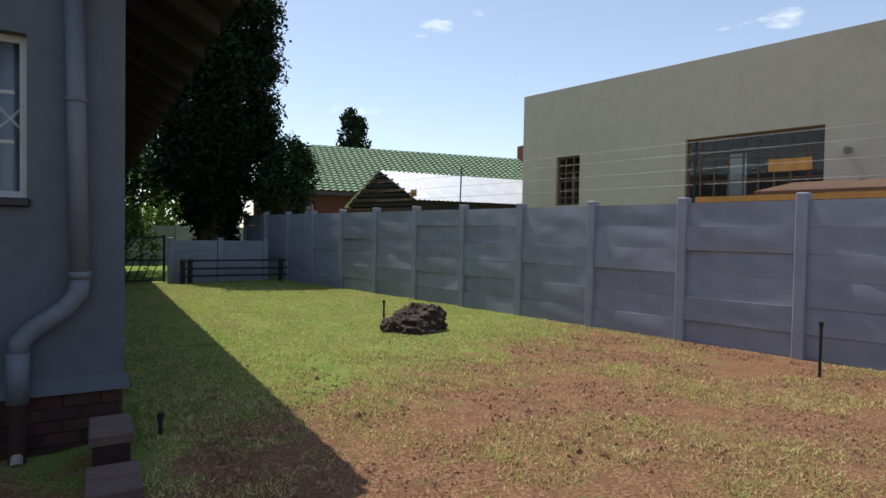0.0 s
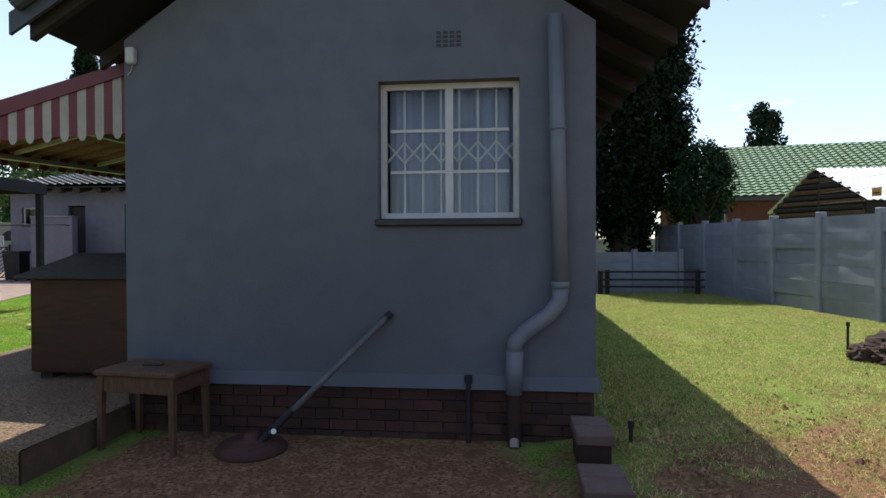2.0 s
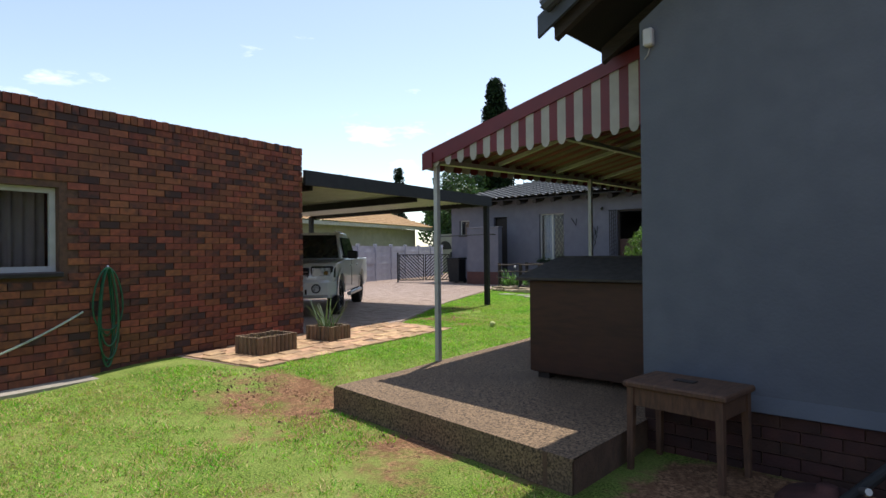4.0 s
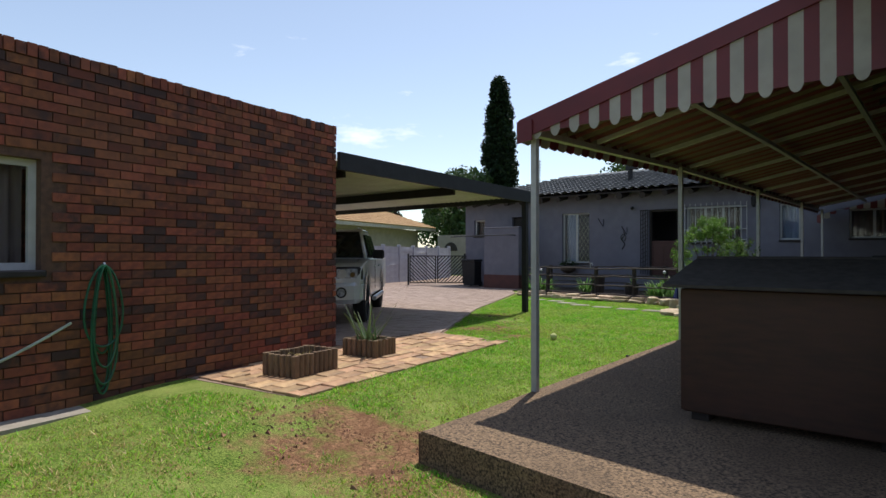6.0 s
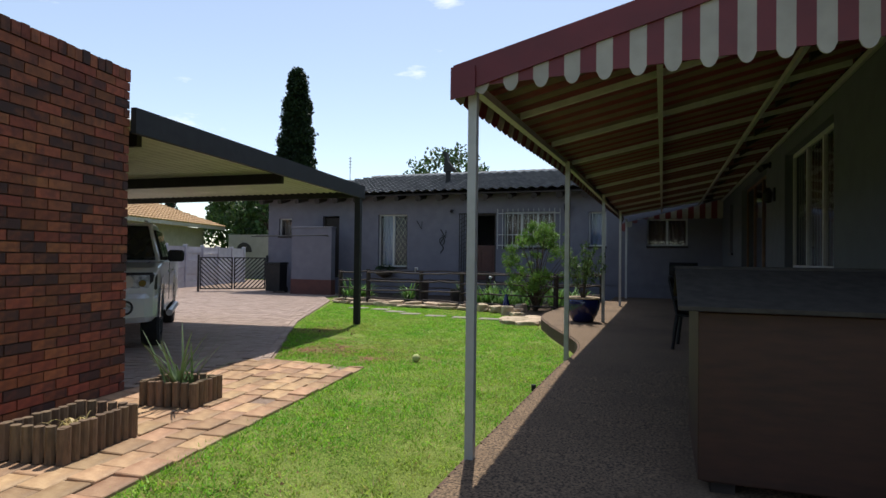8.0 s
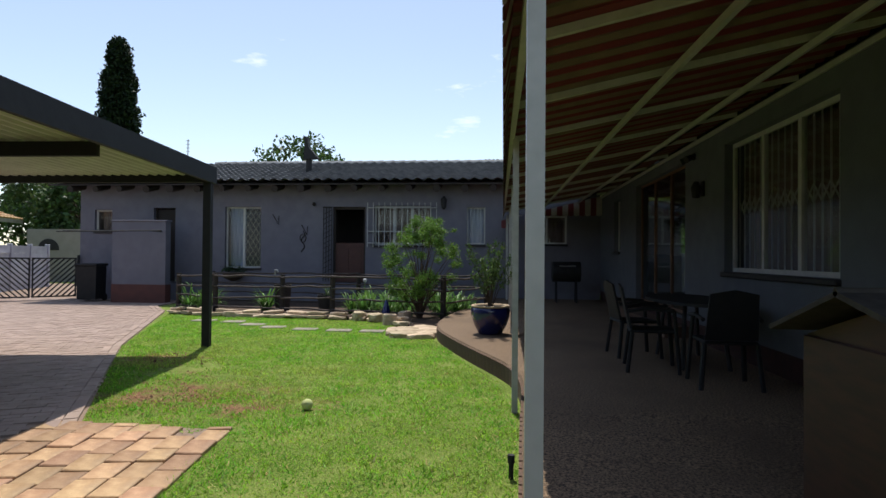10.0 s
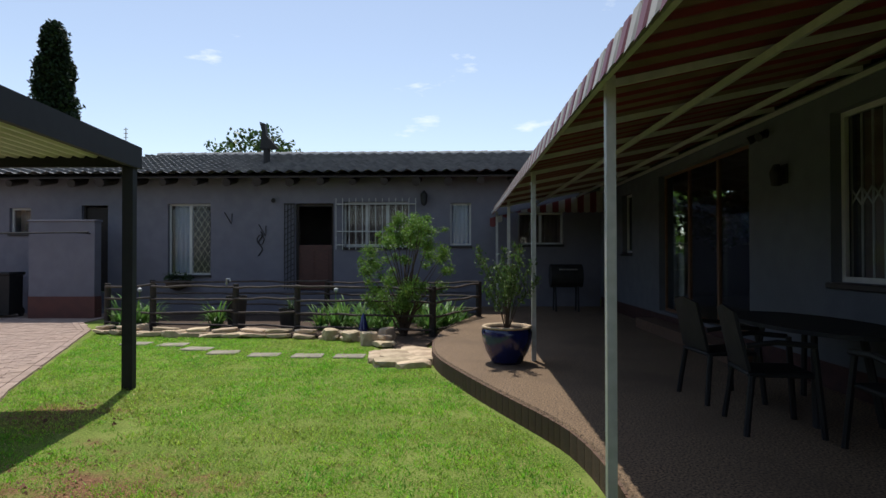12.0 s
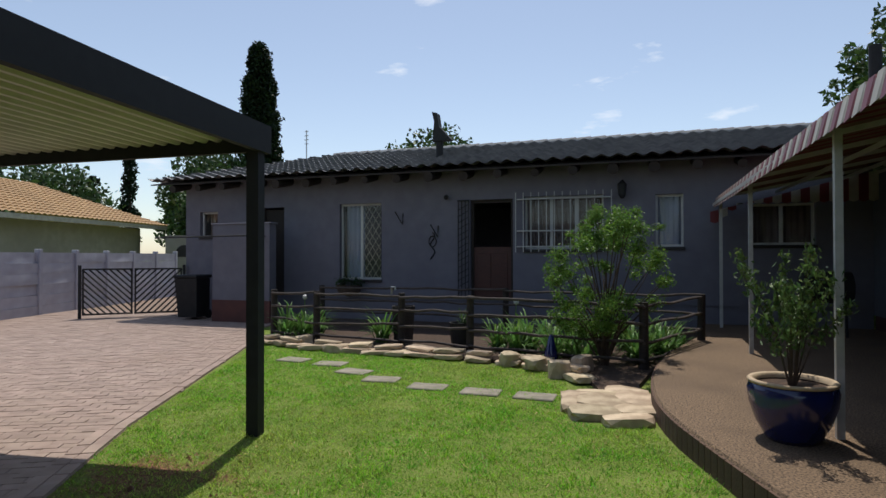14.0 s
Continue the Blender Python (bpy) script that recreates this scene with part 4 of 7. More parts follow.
# ---- precast boundary walls ----
def precast(name, p, q, h, bay, nrow, material, label, d=0.045):
    p, q = Vector((*p, 0)), Vector((*q, 0))
    n = round((q - p).length / bay)
    ang = math.degrees(math.atan2(q.y - p.y, q.x - p.x))
    w = structure(thing(name, label, "wall", at=(p.x, p.y, 0), rz=ang))
    L = (q - p).length / n
    ph = (h - 0.03) / nrow
    variants = []
    for q in range(5):
        # cast panels, each bowed and dished a little between its posts
        bm = box(B(), 0.04, -d / 2, 0.002, L - 0.04, d / 2, ph - 0.002)
        bmesh.ops.subdivide_edges(bm, edges=[e for e in bm.edges if abs(e.verts[0].co.x - e.verts[1].co.x) > 0.5], cuts=11, use_grid_fill=True)
        bmesh.ops.subdivide_edges(bm, edges=[e for e in bm.edges if abs(e.verts[0].co.z - e.verts[1].co.z) > ph * 0.8], cuts=4, use_grid_fill=True)
        for v in bm.verts:
            u, z = v.co.x / L, v.co.z / ph
            hang = math.sin(math.pi * min(1, max(0, u)))
            v.co.y += 0.016 * hang * noise.noise(Vector((u * 2.6 + 9 * q, z * 1.3, 4.0 * q))) + (0.006 * math.sin(q * 2.4) * hang) * (z - 0.5) * 2
        bm.normal_update()
        bmesh.ops.split_edges(bm, edges=[e for e in bm.edges if len(e.link_faces) == 2 and e.link_faces[0].normal.dot(e.link_faces[1].normal) < 0.6])
        me = part("panel", bm, material, w, smooth=True)
        variants.append(me)
    post_me = part("post", box(B(), -0.065, -0.075, -0.1, 0.065, 0.075, h + 0.03, bev=0.012), material, w)
    for i in range(n + 1):
        if i:
            c = post_me.copy()
            scene.collection.objects.link(c)
            c.location = (L * i, 0, 0.012 * math.sin(i * 5.3))
        if i < n:
            for j in range(nrow):
                first = i == 0 and j < len(variants)
                c = variants[j] if first else variants[(i * 3 + j * 2) % 5].copy()
                if not first:
                    scene.collection.objects.link(c)
                c.location = (L * i, 0.008 * math.sin(i * 3.1 + j * 1.7), ph * j - 0.02)
                c.rotation_euler = (radians(1.8 * math.sin(i * 2.3 + j * 4.1)), 0, radians(0.9 * math.sin(i + j * 2)))
    if nrow < len(variants):
        for c in variants[nrow:]:
            bpy.data.objects.remove(c)
    return w


UE = Vector((-1.54, 8.27, 0)).normalized()
pe = Vector((6.43, 4.08, 0))
precast("wall_boundary_east", (pe - UE * 8.5)[:2], (pe + UE * 15.6)[:2], 1.86, 1.42, 6, M_PRECAST, "grey painted precast concrete panel fence wall")
precast("wall_boundary_north", (3.5, 16.75), (1.12, 16.55), 1.12, 1.19, 4, M_PRECAST, "low grey precast wall across the side yard")
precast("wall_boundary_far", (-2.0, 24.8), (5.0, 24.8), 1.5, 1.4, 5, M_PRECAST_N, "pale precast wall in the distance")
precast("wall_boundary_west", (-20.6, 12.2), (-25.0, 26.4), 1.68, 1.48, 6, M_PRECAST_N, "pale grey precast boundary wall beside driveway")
# closing walls behind the walk
structure(part("wall_closing", box(B(), -14.0, -6.2, -0.3, 9.0, -6.0, 1.9), M_PRECAST), "plain precast wall at the end of the yard", "wall")

# ---- south side of the house ----
dp = thing("downpipe", "painted grey rainwater downpipe with offset bend", "pipe")
Y_P = HY0 - 0.075
part("pipe", rod(B(), (-0.66, Y_P, 3.0), (-0.62, Y_P, 1.02), 0.056, n=16), M_PIPE, dp, smooth=True)
part("bend", path_rod(B(), [(-0.62, Y_P, 1.05), (-0.63, Y_P, 0.93), (-0.70, Y_P, 0.83), (-0.88, Y_P, 0.70), (-0.95, Y_P, 0.62), (-0.955, Y_P, 0.52)], 0.06, 16), M_PIPE, dp, smooth=True)
part("shoe", rod(B(), (-0.955, Y_P, 0.56), (-0.96, Y_P, 0.24), 0.063, n=16), M_PIPE, dp, smooth=True)
part("collar", rod(B(), (-0.622, Y_P, 1.02), (-0.622, Y_P, 1.07), 0.066, n=16), M_PIPE, dp, smooth=True)
part("collar", rod(B(), (-0.643, Y_P, 2.17), (-0.643, Y_P, 2.2), 0.064, n=16), M_PIPE, dp, smooth=True)
part("lower_pipe", rod(B(), (-0.96, Y_P, 0.26), (-0.96, Y_P, -0.16), 0.05, n=14), M_PLINTH, dp, "dark lower pipe")
part("drain_spout", rod(B(), (-0.96, Y_P, -0.06), (-0.96, Y_P - 0.06, -0.14), 0.035, n=10), M_CONC, dp)
vp = thing("vent_pipe", "thin dark pipe rising beside the plinth", "pipe")
part("pipe", rod(B(), (-1.3, HY0 - 0.03, -0.17), (-1.3, HY0 - 0.03, 0.32), 0.02, n=10), M_BLACK, vp)
part("cap", rod(B(), (-1.3, HY0 - 0.03, 0.3), (-1.3, HY0 - 0.03, 0.36), 0.03, n=10), M_BLACK, vp)
# plinth bricks
PLI = bpy.data.objects["plinth"]
for j in range(5):
    for i in range(17):
        x0 = HX0 + 0.005 + 0.222 * i - (0.11 if j % 2 else 0)
        x1 = min(x0 + 0.212, HX1 - 0.012)
        x0 = max(x0, HX0 + 0.003)
        if x1 - x0 > 0.04:
            part("brick", box(B(), x0, HY0 + 0.008 + 0.004 * math.sin(i * 3 + j), -0.17 + 0.084 * j, x1, HY0 + 0.029, -0.17 + 0.084 * j + 0.074), M_PLINTH, PLI)
M_STEPBRICK = mat("worn_red_brick", (0.15, 0.095, 0.08), (0.11, 0.07, 0.06), rough=0.9, scale=12, bump=0.4)
# brick steps at the house corner
for k, (x, y, z, w) in enumerate(((-0.45, 4.55, 0.13, 0.24), (-0.45, 4.02, -0.01, 0.27))):
    st = thing("brick_step", "low weathered brick and concrete step at house corner", "step", "steps at the house corner", at=(x, y, z))
    for i in range(2):
        part("slab", box(B(), -w / 2, -0.22 + 0.22 * i, -0.07, w / 2, -0.01 + 0.22 * i, 0, bev=0.008), M_STEPBRICK, st)
    part("base", box(B(), -w / 2 + 0.02, -0.2, -0.34, w / 2 - 0.02, 0.2, -0.071), M_PLINTH, st)
# stool
tb = thing("stool", "low weathered wooden stool by the slab", "stool", at=(-3.64, 4.68, -0.16), rz=-6)
part("seat", box(B(), -0.34, -0.23, 0.56, 0.34, 0.23, 0.60, bev=0.01), M_RUSTWOOD, tb)
for a in (-1, 1):
    part("apron", box(B(), -0.28, a * 0.19 - 0.01, 0.44, 0.28, a * 0.19 + 0.01, 0.56), M_RUSTWOOD, tb)
    part("apron", box(B(), a * 0.29 - 0.01, -0.18, 0.44, a * 0.29 + 0.01, 0.18, 0.56), M_RUSTWOOD, tb)
    for b in (-1, 1):
        part("leg", rod(B(), (a * 0.30, b * 0.20, 0), (a * 0.29, b * 0.19, 0.56), 0.024, 0.034, 4), M_RUSTWOOD, tb)
hz = thing("seat_pad_mark", "dark worn patch on the stool seat", "cloth", at=(-3.66, 4.70, 0.441), rz=-6)
part("cloth", box(B(), -0.07, -0.035, 0, 0.07, 0.035, 0.008, bev=0.003), M_DARKWOOD, hz)
# umbrella base with its pole leaning on the wall
ub = thing("parasol_stand", "parasol stand, grey pole leaning on the wall", "parasol stand", at=(-2.86, 4.62, -0.16))
part("disc", lathe(B(), [(0, 0.0), (0.25, 0.0), (0.26, 0.03), (0.22, 0.075), (0.06, 0.1), (0.05, 0.14), (0.0, 0.14)], 28), M_PLINTH, ub, smooth=True)
part("pole", moved(rod(B(), (-2.75, 4.60, -0.05), (-1.90, 4.93, 0.81), 0.024, n=12)), M_PALE_PIPE, ub, smooth=True)
part("foot", moved(rod(B(), (-2.80, 4.58, -0.1), (-2.57, 4.67, 0.14), 0.029, n=12)), M_BLACK, ub)
part("cap", moved(rod(B(), (-1.92, 4.922, 0.79), (-1.885, 4.936, 0.825), 0.028, n=12)), M_BLACK, ub)
part("knob", moved(rod(B(), (-2.70, 4.60, 0.0), (-2.66, 4.54, 0.02), 0.02, n=8)), M_ALLOY, ub)
# outdoor sensor at the wall corner
sn = thing("motion_sensor_lamp", "small white wall sensor below the eave", "sensor", at=(HX0 + 0.08, HY0, 2.85))
sn.name = "wall_sensor"
part("housing", box(B(), -0.05, -0.09, -0.09, 0.05, -0.002, 0.08, bev=0.015), M_WHITE, sn)
sn.scale = (0.7, 0.7, 0.75)
part("wire", path_rod(B(), [(0.0, -0.02, -0.09), (-0.02, -0.02, -0.16), (-0.06, -0.02, -0.2)], 0.006, 5), M_CREAM, sn)
# storage chest on the slab
ch = thing("storage_chest", "reddish wooden garden chest with grey pitched lid", "chest", at=(-5.45, 5.6, 0.08))
CXL, CYL = 1.34, 1.16
part("body", extrude_poly(B(), [(0.02, 0.02, 0.07), (0.02, CYL - 0.02, 0.07), (0.02, CYL - 0.02, 0.95), (0.02, 0.7, 1.08), (0.02, 0.02, 0.95)], (CXL - 0.04, 0, 0)), M_BOX, ch)
for a in (0.12, CXL - 0.12):
    for b in (0.12, CYL - 0.12):
        part("foot", box(B(), a - 0.06, b - 0.08, 0, a + 0.06, b + 0.08, 0.069, bev=0.006), M_DARKWOOD, ch)
part("front_panel", box(B(), 0.0, 0.0, 0.08, CXL, 0.018, 0.945, bev=0.004), M_BOX, ch)
part("end_panel", box(B(), 0.0, 0.02, 0.08, 0.018, CYL - 0.02, 0.945, bev=0.004), M_BOX, ch)
for a, b, c, d in ((-0.08, 0.955, 0.7, 1.14), (CYL + 0.08, 0.955, 0.7, 1.14)):
    lid = part("lid", extrude_poly(B(), [(-0.1, a, b), (-0.1, c, d), (-0.1, c, d + 0.022), (-0.1, a, b + 0.022)], (CXL + 0.15, 0, 0)), M_TOP, ch, "grey weathered sloping lid")
part("ridge_strip", rod(B(), (-0.1, 0.7, 1.158), (CXL + 0.05, 0.7, 1.158), 0.018, n=8), M_TOP, ch)


def patio_chair(x, y, rz):
    c = thing("patio_chair", "dark plastic garden chair in shade under awning", "chair", "chairs under the awning", at=(x, y, 0.19), rz=rz)
    part("seat", box(B(), -0.23, -0.23, 0.41, 0.23, 0.23, 0.44, bev=0.012), M_PLASTIC, c)
    part("backrest", extrude_poly(B(), [(-0.22, 0.2, 0.45), (0.22, 0.2, 0.45), (0.2, 0.29, 0.86), (0.0, 0.31, 0.9), (-0.2, 0.29, 0.86)], (0, 0.025, 0.0)), M_PLASTIC, c)
    for a in (-1, 1):
        part("armrest", path_rod(B(), [(a * 0.25, -0.2, 0.64), (a * 0.26, 0.05, 0.66), (a * 0.24, 0.24, 0.63)], 0.02, 6), M_PLASTIC, c)
        for b in (-1, 1):
            part("leg", rod(B(), (a * 0.26, b * 0.25, 0), (a * 0.22, b * 0.2, 0.42 if b > 0 else 0.64), 0.022, n=6), M_PLASTIC, c)


for x, y, rz in ((-5.2, 11.25, 95), (-5.22, 10.35, 82), (-4.75, 9.62, 176)):
    patio_chair(x, y, rz)
pt = thing("patio_table", "dark garden table in shade under awning", "table", at=(-4.66, 10.85, 0.19))
pt.scale = (1.0, 2.1, 1.0)
part("tabletop", rod(B(), (0, 0, 0.69), (0, 0, 0.72), 0.45, n=36), M_PLASTIC, pt)
for k in range(4):
    a = math.pi / 4 + k * math.pi / 2
    part("leg", rod(B(), (0.34 * math.cos(a), 0.34 * math.sin(a), 0), (0.25 * math.cos(a), 0.25 * math.sin(a), 0.69), 0.02, n=6), M_PLASTIC, pt)
ld = thing("lamp_bracket", "small dark lamp on the wall under awning", "lamp", at=(HX0, 12.3, 2.3))
part("plate", box(B(), -0.025, -0.05, -0.1, -0.002, 0.05, 0.1), M_BLACK, ld)
part("shade", lathe(B(), [(0.03, 0.1), (0.07, 0.02), (0.05, -0.12), (0.0, -0.13)], 10, (-0.1, 0, 0)), M_BLACK, ld)
tw = thing("spot_lamp", "small dark twin spot lamp high under awning", "lamp", at=(HX0, 12.68, 2.80))
part("plate", rod(B(), (-0.002, 0, 0), (-0.03, 0, 0), 0.05, n=14), M_BLACK, tw)
for a in (-1, 1):
    part("head", rod(B(), (-0.06, a * 0.07, -0.01), (-0.15, a * 0.11, -0.06), 0.035, 0.05, 12), M_BLACK, tw)
    part("arm", rod(B(), (-0.02, a * 0.02, 0), (-0.07, a * 0.075, -0.015), 0.01, n=6), M_BLACK, tw)
gb = thing("braai_stand", "dark covered barbecue against the far porch wall", "barbecue", at=(-5.1, 19.4, 0.19))
part("drum", rod(B(), (-0.35, 0, 0.8), (0.35, 0, 0.8), 0.26, n=18), M_BLACK, gb)
for a in (-0.25, 0.25):
    for b in (-0.18, 0.18):
        part("leg", rod(B(), (a, b, 0), (a, b * 0.6, 0.7), 0.02, n=6), M_BLACK, gb)
part("handle", rod(B(), (-0.2, -0.32, 0.95), (0.2, -0.32, 0.95), 0.015, n=6), M_ALLOY, gb)

# potted shrub
pp = thing("flower_pot", "glossy cobalt blue ceramic pot with clay rim", "pot", at=(-6.93, 12.93, 0.20))
part("bowl", lathe(B(), [(0.0, 0.0), (0.21, 0.0), (0.24, 0.04), (0.31, 0.16), (0.36, 0.30), (0.375, 0.42), (0.355, 0.47), (0.33, 0.49)], 40), M_BLUE, pp, smooth=True)
part("rim", lathe(B(), [(0.335, 0.478), (0.365, 0.475), (0.372, 0.492), (0.355, 0.507), (0.32, 0.50), (0.31, 0.46)], 40), M_RIM, pp, "bare clay rim", smooth=True)
part("soil", rod(B(), (0, 0, 0.40), (0, 0, 0.45), 0.335, n=32), M_SOIL, pp)
pp.scale = (0.79, 0.79, 0.86)
ps = thing("potted_shrub", "small leafy shrub growing in blue pot", "shrub", at=(-6.93, 12.93, 0.585))
rng = random.Random(3)
tips = []
bm = B()
for k in range(15):
    a, t = rng.uniform(0, 6.28), rng.uniform(0.12, 0.62)
    h = rng.uniform(0.45, 1.02)
    mid = (t * 0.35 * math.cos(a), t * 0.35 * math.sin(a), h * 0.5)
    tip = (t * math.cos(a), t * math.sin(a), h)
    rod(bm, (0.03 * math.cos(a), 0.03 * math.sin(a), 0), mid, 0.010, 0.007, 5)
    rod(bm, mid, tip, 0.007, 0.003, 5)
    for u in (0.15, 0.45, 0.75, 1.0):
        p = Vector(mid).lerp(Vector(tip), u)
        tips.append((p.x, p.y, p.z, 0.10, 0.10, 0.10))
part("stem", bm, M_BARK, ps)
v, f = leaves(tips, 2400, 0.028, 11, narrow=0.42, hollow=0.1)
data_part("foliage", v, f, M_POTLEAF, ps)
ps.scale = (0.68, 0.68, 0.98)

# ---- planted bed with pole fence ----
bed_front = [(-14.35, 17.0), (-13.2, 16.62), (-12.0, 16.5), (-10.9, 16.45), (-9.9, 16.3), (-8.95, 15.95), (-8.55, 15.3), (-8.3, 14.4)]
bed = structure(part("bed", prism(B(), bed_front + [(-7.95, 14.3), (-8.0, 15.2), (-7.8, 16.45), (-7.35, 18.0), (-7.05, 19.1), (-7.0, 20.6), (-15.4, 20.6)], -0.1, 0.055), M_SOIL), "soil bed with stones and strap-leaved plants", "flower bed")
rng = random.Random(8)


def stone(name, x, y, z, sx, sy, sz, rz, parent=None, material=None, label="", cat="", group=""):
    bm = B()
    bmesh.ops.create_icosphere(bm, subdivisions=2, radius=1.0)
    ph = rng.uniform(0, 50)
    for vv in bm.verts:
        k = 1 + 0.28 * noise.noise(vv.co * 1.3 + Vector((ph, ph, 0))) + 0.1 * noise.noise(vv.co * 4 + Vector((ph, 0, 0)))
        vv.co = Vector((max(-0.74, min(0.72, vv.co.x * k)) * sx * 1.18, max(-0.7, min(0.76, vv.co.y * k)) * sy * 1.18, max(-0.7, min(0.58, vv.co.z * k)) * sz))
    ob = part(name, bm, material or M_STONE, parent)
    ob.matrix_world = pose(x, y, z, rng.uniform(-5, 5), rng.uniform(-5, 5), rz)
    if label:
        tagged(ob, label, cat, group)
    return ob


for (ax, ay), (bx, by) in zip(bed_front[:-2], bed_front[1:-1]):
    n = max(1, round(math.hypot(bx - ax, by - ay) / 0.42))
    for k in range(n):
        t = (k + 0.5) / n
        big_ = rng.random()
        stone("edging_stone", ax + (bx - ax) * t + rng.uniform(-0.05, 0.05), ay + (by - ay) * t - 0.04, 0.05, rng.uniform(0.2, 0.36), rng.uniform(0.11, 0.2), rng.uniform(0.045, 0.075) + (0.06 if big_ > 0.88 else 0), math.degrees(math.atan2(by - ay, bx - ax)) + rng.uniform(-18, 18), label="rough pale sandstone rock edging the bed", cat="stone", group="stones edging the bed")
for x, y, sz in ((-8.95, 15.6, 0.2), (-8.7, 15.85, 0.26), (-9.7, 16.15, 0.17), (-13.4, 16.85, 0.15), (-9.3, 15.95, 0.14)):
    stone("upright_rock", x, y, 0.1, 0.16, 0.13, sz, rng.uniform(0, 90), label="rounded brown rock standing in the bed", cat="stone", group="rocks in the bed")
for x, y, a, b in ((-8.3, 14.25, 0.30, 0.24), (-7.98, 14.02, 0.24, 0.2), (-8.36, 13.86, 0.28, 0.18), (-8.02, 14.46, 0.22, 0.22), (-8.4, 14.62, 0.24, 0.19), (-8.08, 13.7, 0.24, 0.14), (-8.58, 14.1, 0.16, 0.2), (-8.62, 14.42, 0.16, 0.16), (-8.12, 14.78, 0.24, 0.18)):
    stone("flagstone", x, y, 0.03, a * 1.12, b * 1.12, 0.09, rng.uniform(-20, 20), label="flat pale sandstone slab beside the slab path", cat="stone", group="flagstones beside the slab")
for (ax, ay), (bx, by) in zip(bed_front[:-2], bed_front[1:-1]):
    n = max(1, round(math.hypot(bx - ax, by - ay) / 0.6))
    for k in range(n):
        t = (k + rng.uniform(0.2, 0.8)) / n
        stone("edging_stone", ax + (bx - ax) * t, ay + (by - ay) * t + 0.05, 0.12, rng.uniform(0.16, 0.3), rng.uniform(0.1, 0.16), rng.uniform(0.04, 0.06), math.degrees(math.atan2(by - ay, bx - ax)) + rng.uniform(-14, 14), label="rough pale sandstone rock edging the bed", cat="stone", group="stones edging the bed")
for x, y in ((-12.8, 15.62), (-12.13, 15.5), (-11.55, 15.09), (-11.0, 14.75), (-10.32, 14.54), (-9.67, 14.48), (-9.06, 14.46)):
    sq = part("stepping_stone", box(B(), -0.22, -0.15, -0.05, 0.22, 0.15, 0.022, bev=0.01), M_STEP)
    sq.matrix_world = pose(x, y, 0, 0, 0, rng.uniform(-8, 8))
    tagged(sq, "flat grey stepping stone sunk in lawn", "stone", "stepping stones across the lawn")
# fence of poles
pf = thing("pole_fence", "dark timber post and pole fence round the bed", "fence")
fposts = [(-14.3, 17.3), (-13.3, 17.1), (-11.7, 17.05), (-10.45, 16.75), (-7.95, 16.2), (-7.1, 18.2), (-10.4, 19.0), (-14.3, 19.0)]
for x, y in fposts:
    part("post", rod(B(), (x, y, 0), (x + rng.uniform(-0.01, 0.01), y, 0.92), 0.062, 0.058, 10), M_DARKWOOD, pf)
for (ax, ay), (bx, by) in zip(fposts, fposts[1:]):
    for z in (0.16, 0.40, 0.64, 0.88):
        a, b = Vector((ax, ay - 0.07, z + rng.uniform(-0.03, 0.03))), Vector((bx, by - 0.07, z + rng.uniform(-0.03, 0.03)))
        n = max(2, int((b - a).length / 0.28))
        pts = [a.lerp(b, k / n) + Vector((0, rng.uniform(-0.012, 0.012), rng.uniform(-0.02, 0.02))) for k in range(n + 1)]
        part("pole", path_rod(B(), pts, 0.021, 7), M_POLE, pf)
# strap leaved plants


def strap_plant(x, y, n, length, seed, material, width=0.022, name="agapanthus", label="clump of arching green strap leaves in bed", group="strap-leaved plants in the bed", z=0.05, spread=0.9, split=False, droop=0.9):
    r = random.Random(seed)
    verts, faces = [], []
    for k in range(n):
        a = r.uniform(0, 6.283)
        L = length * r.uniform(0.6, 1.1)
        up = r.uniform(0.7, 1.5) / spread
        ox, oy = r.uniform(-0.08, 0.08), r.uniform(-0.08, 0.08)
        seg = 5
        base = len(verts)
        for i in range(seg + 1):
            t = i / seg
            rad = L * t * 0.62 * spread
            h = L * (up * t - droop * t * t * spread * 0.9)
            w = width * (1 - t) ** 0.5 + 0.001
            px, py = ox + rad * math.cos(a), oy + rad * math.sin(a)
            verts += [(px - w * math.sin(a), py + w * math.cos(a), h), (px + w * math.sin(a), py - w * math.cos(a), h)]
        for i in range(seg):
            b = base + 2 * i
            faces.append((b, b + 1, b + 3, b + 2))
    if split:
        ob = new(name)
        for k in range(n):
            data_part("leaf", verts[12 * k:12 * k + 12], [tuple(q - 12 * k for q in fc) for fc in faces[5 * k:5 * k + 5]], material, ob)
    else:
        ob = data_part(name, verts, faces, material)
    ob.location = (x, y, z)
    return tagged(ob, label, "plant", group)


for i, (x, y) in enumerate(((-13.9, 17.6), (-13.6, 17.2), (-14.0, 18.2), (-12.2, 17.4), (-10.1, 17.2), (-9.9, 17.7), (-9.6, 17.1), (-9.3, 17.5), (-9.0, 16.9), (-9.0, 17.8), (-8.6, 17.3), (-8.2, 17.9), (-8.1, 17.2), (-7.8, 17.7), (-7.6, 18.3), (-7.7, 17.1), (-8.4, 18.4), (-9.5, 18.2), (-9.7, 16.75), (-9.2, 16.6), (-8.75, 16.55), (-8.0, 16.75), (-7.65, 17.5), (-7.45, 17.9), (-14.05, 17.35), (-13.75, 17.9))):
    strap_plant(x, y, 60, 0.72 - 0.12 * (i % 3), 40 + i, M_LILY)
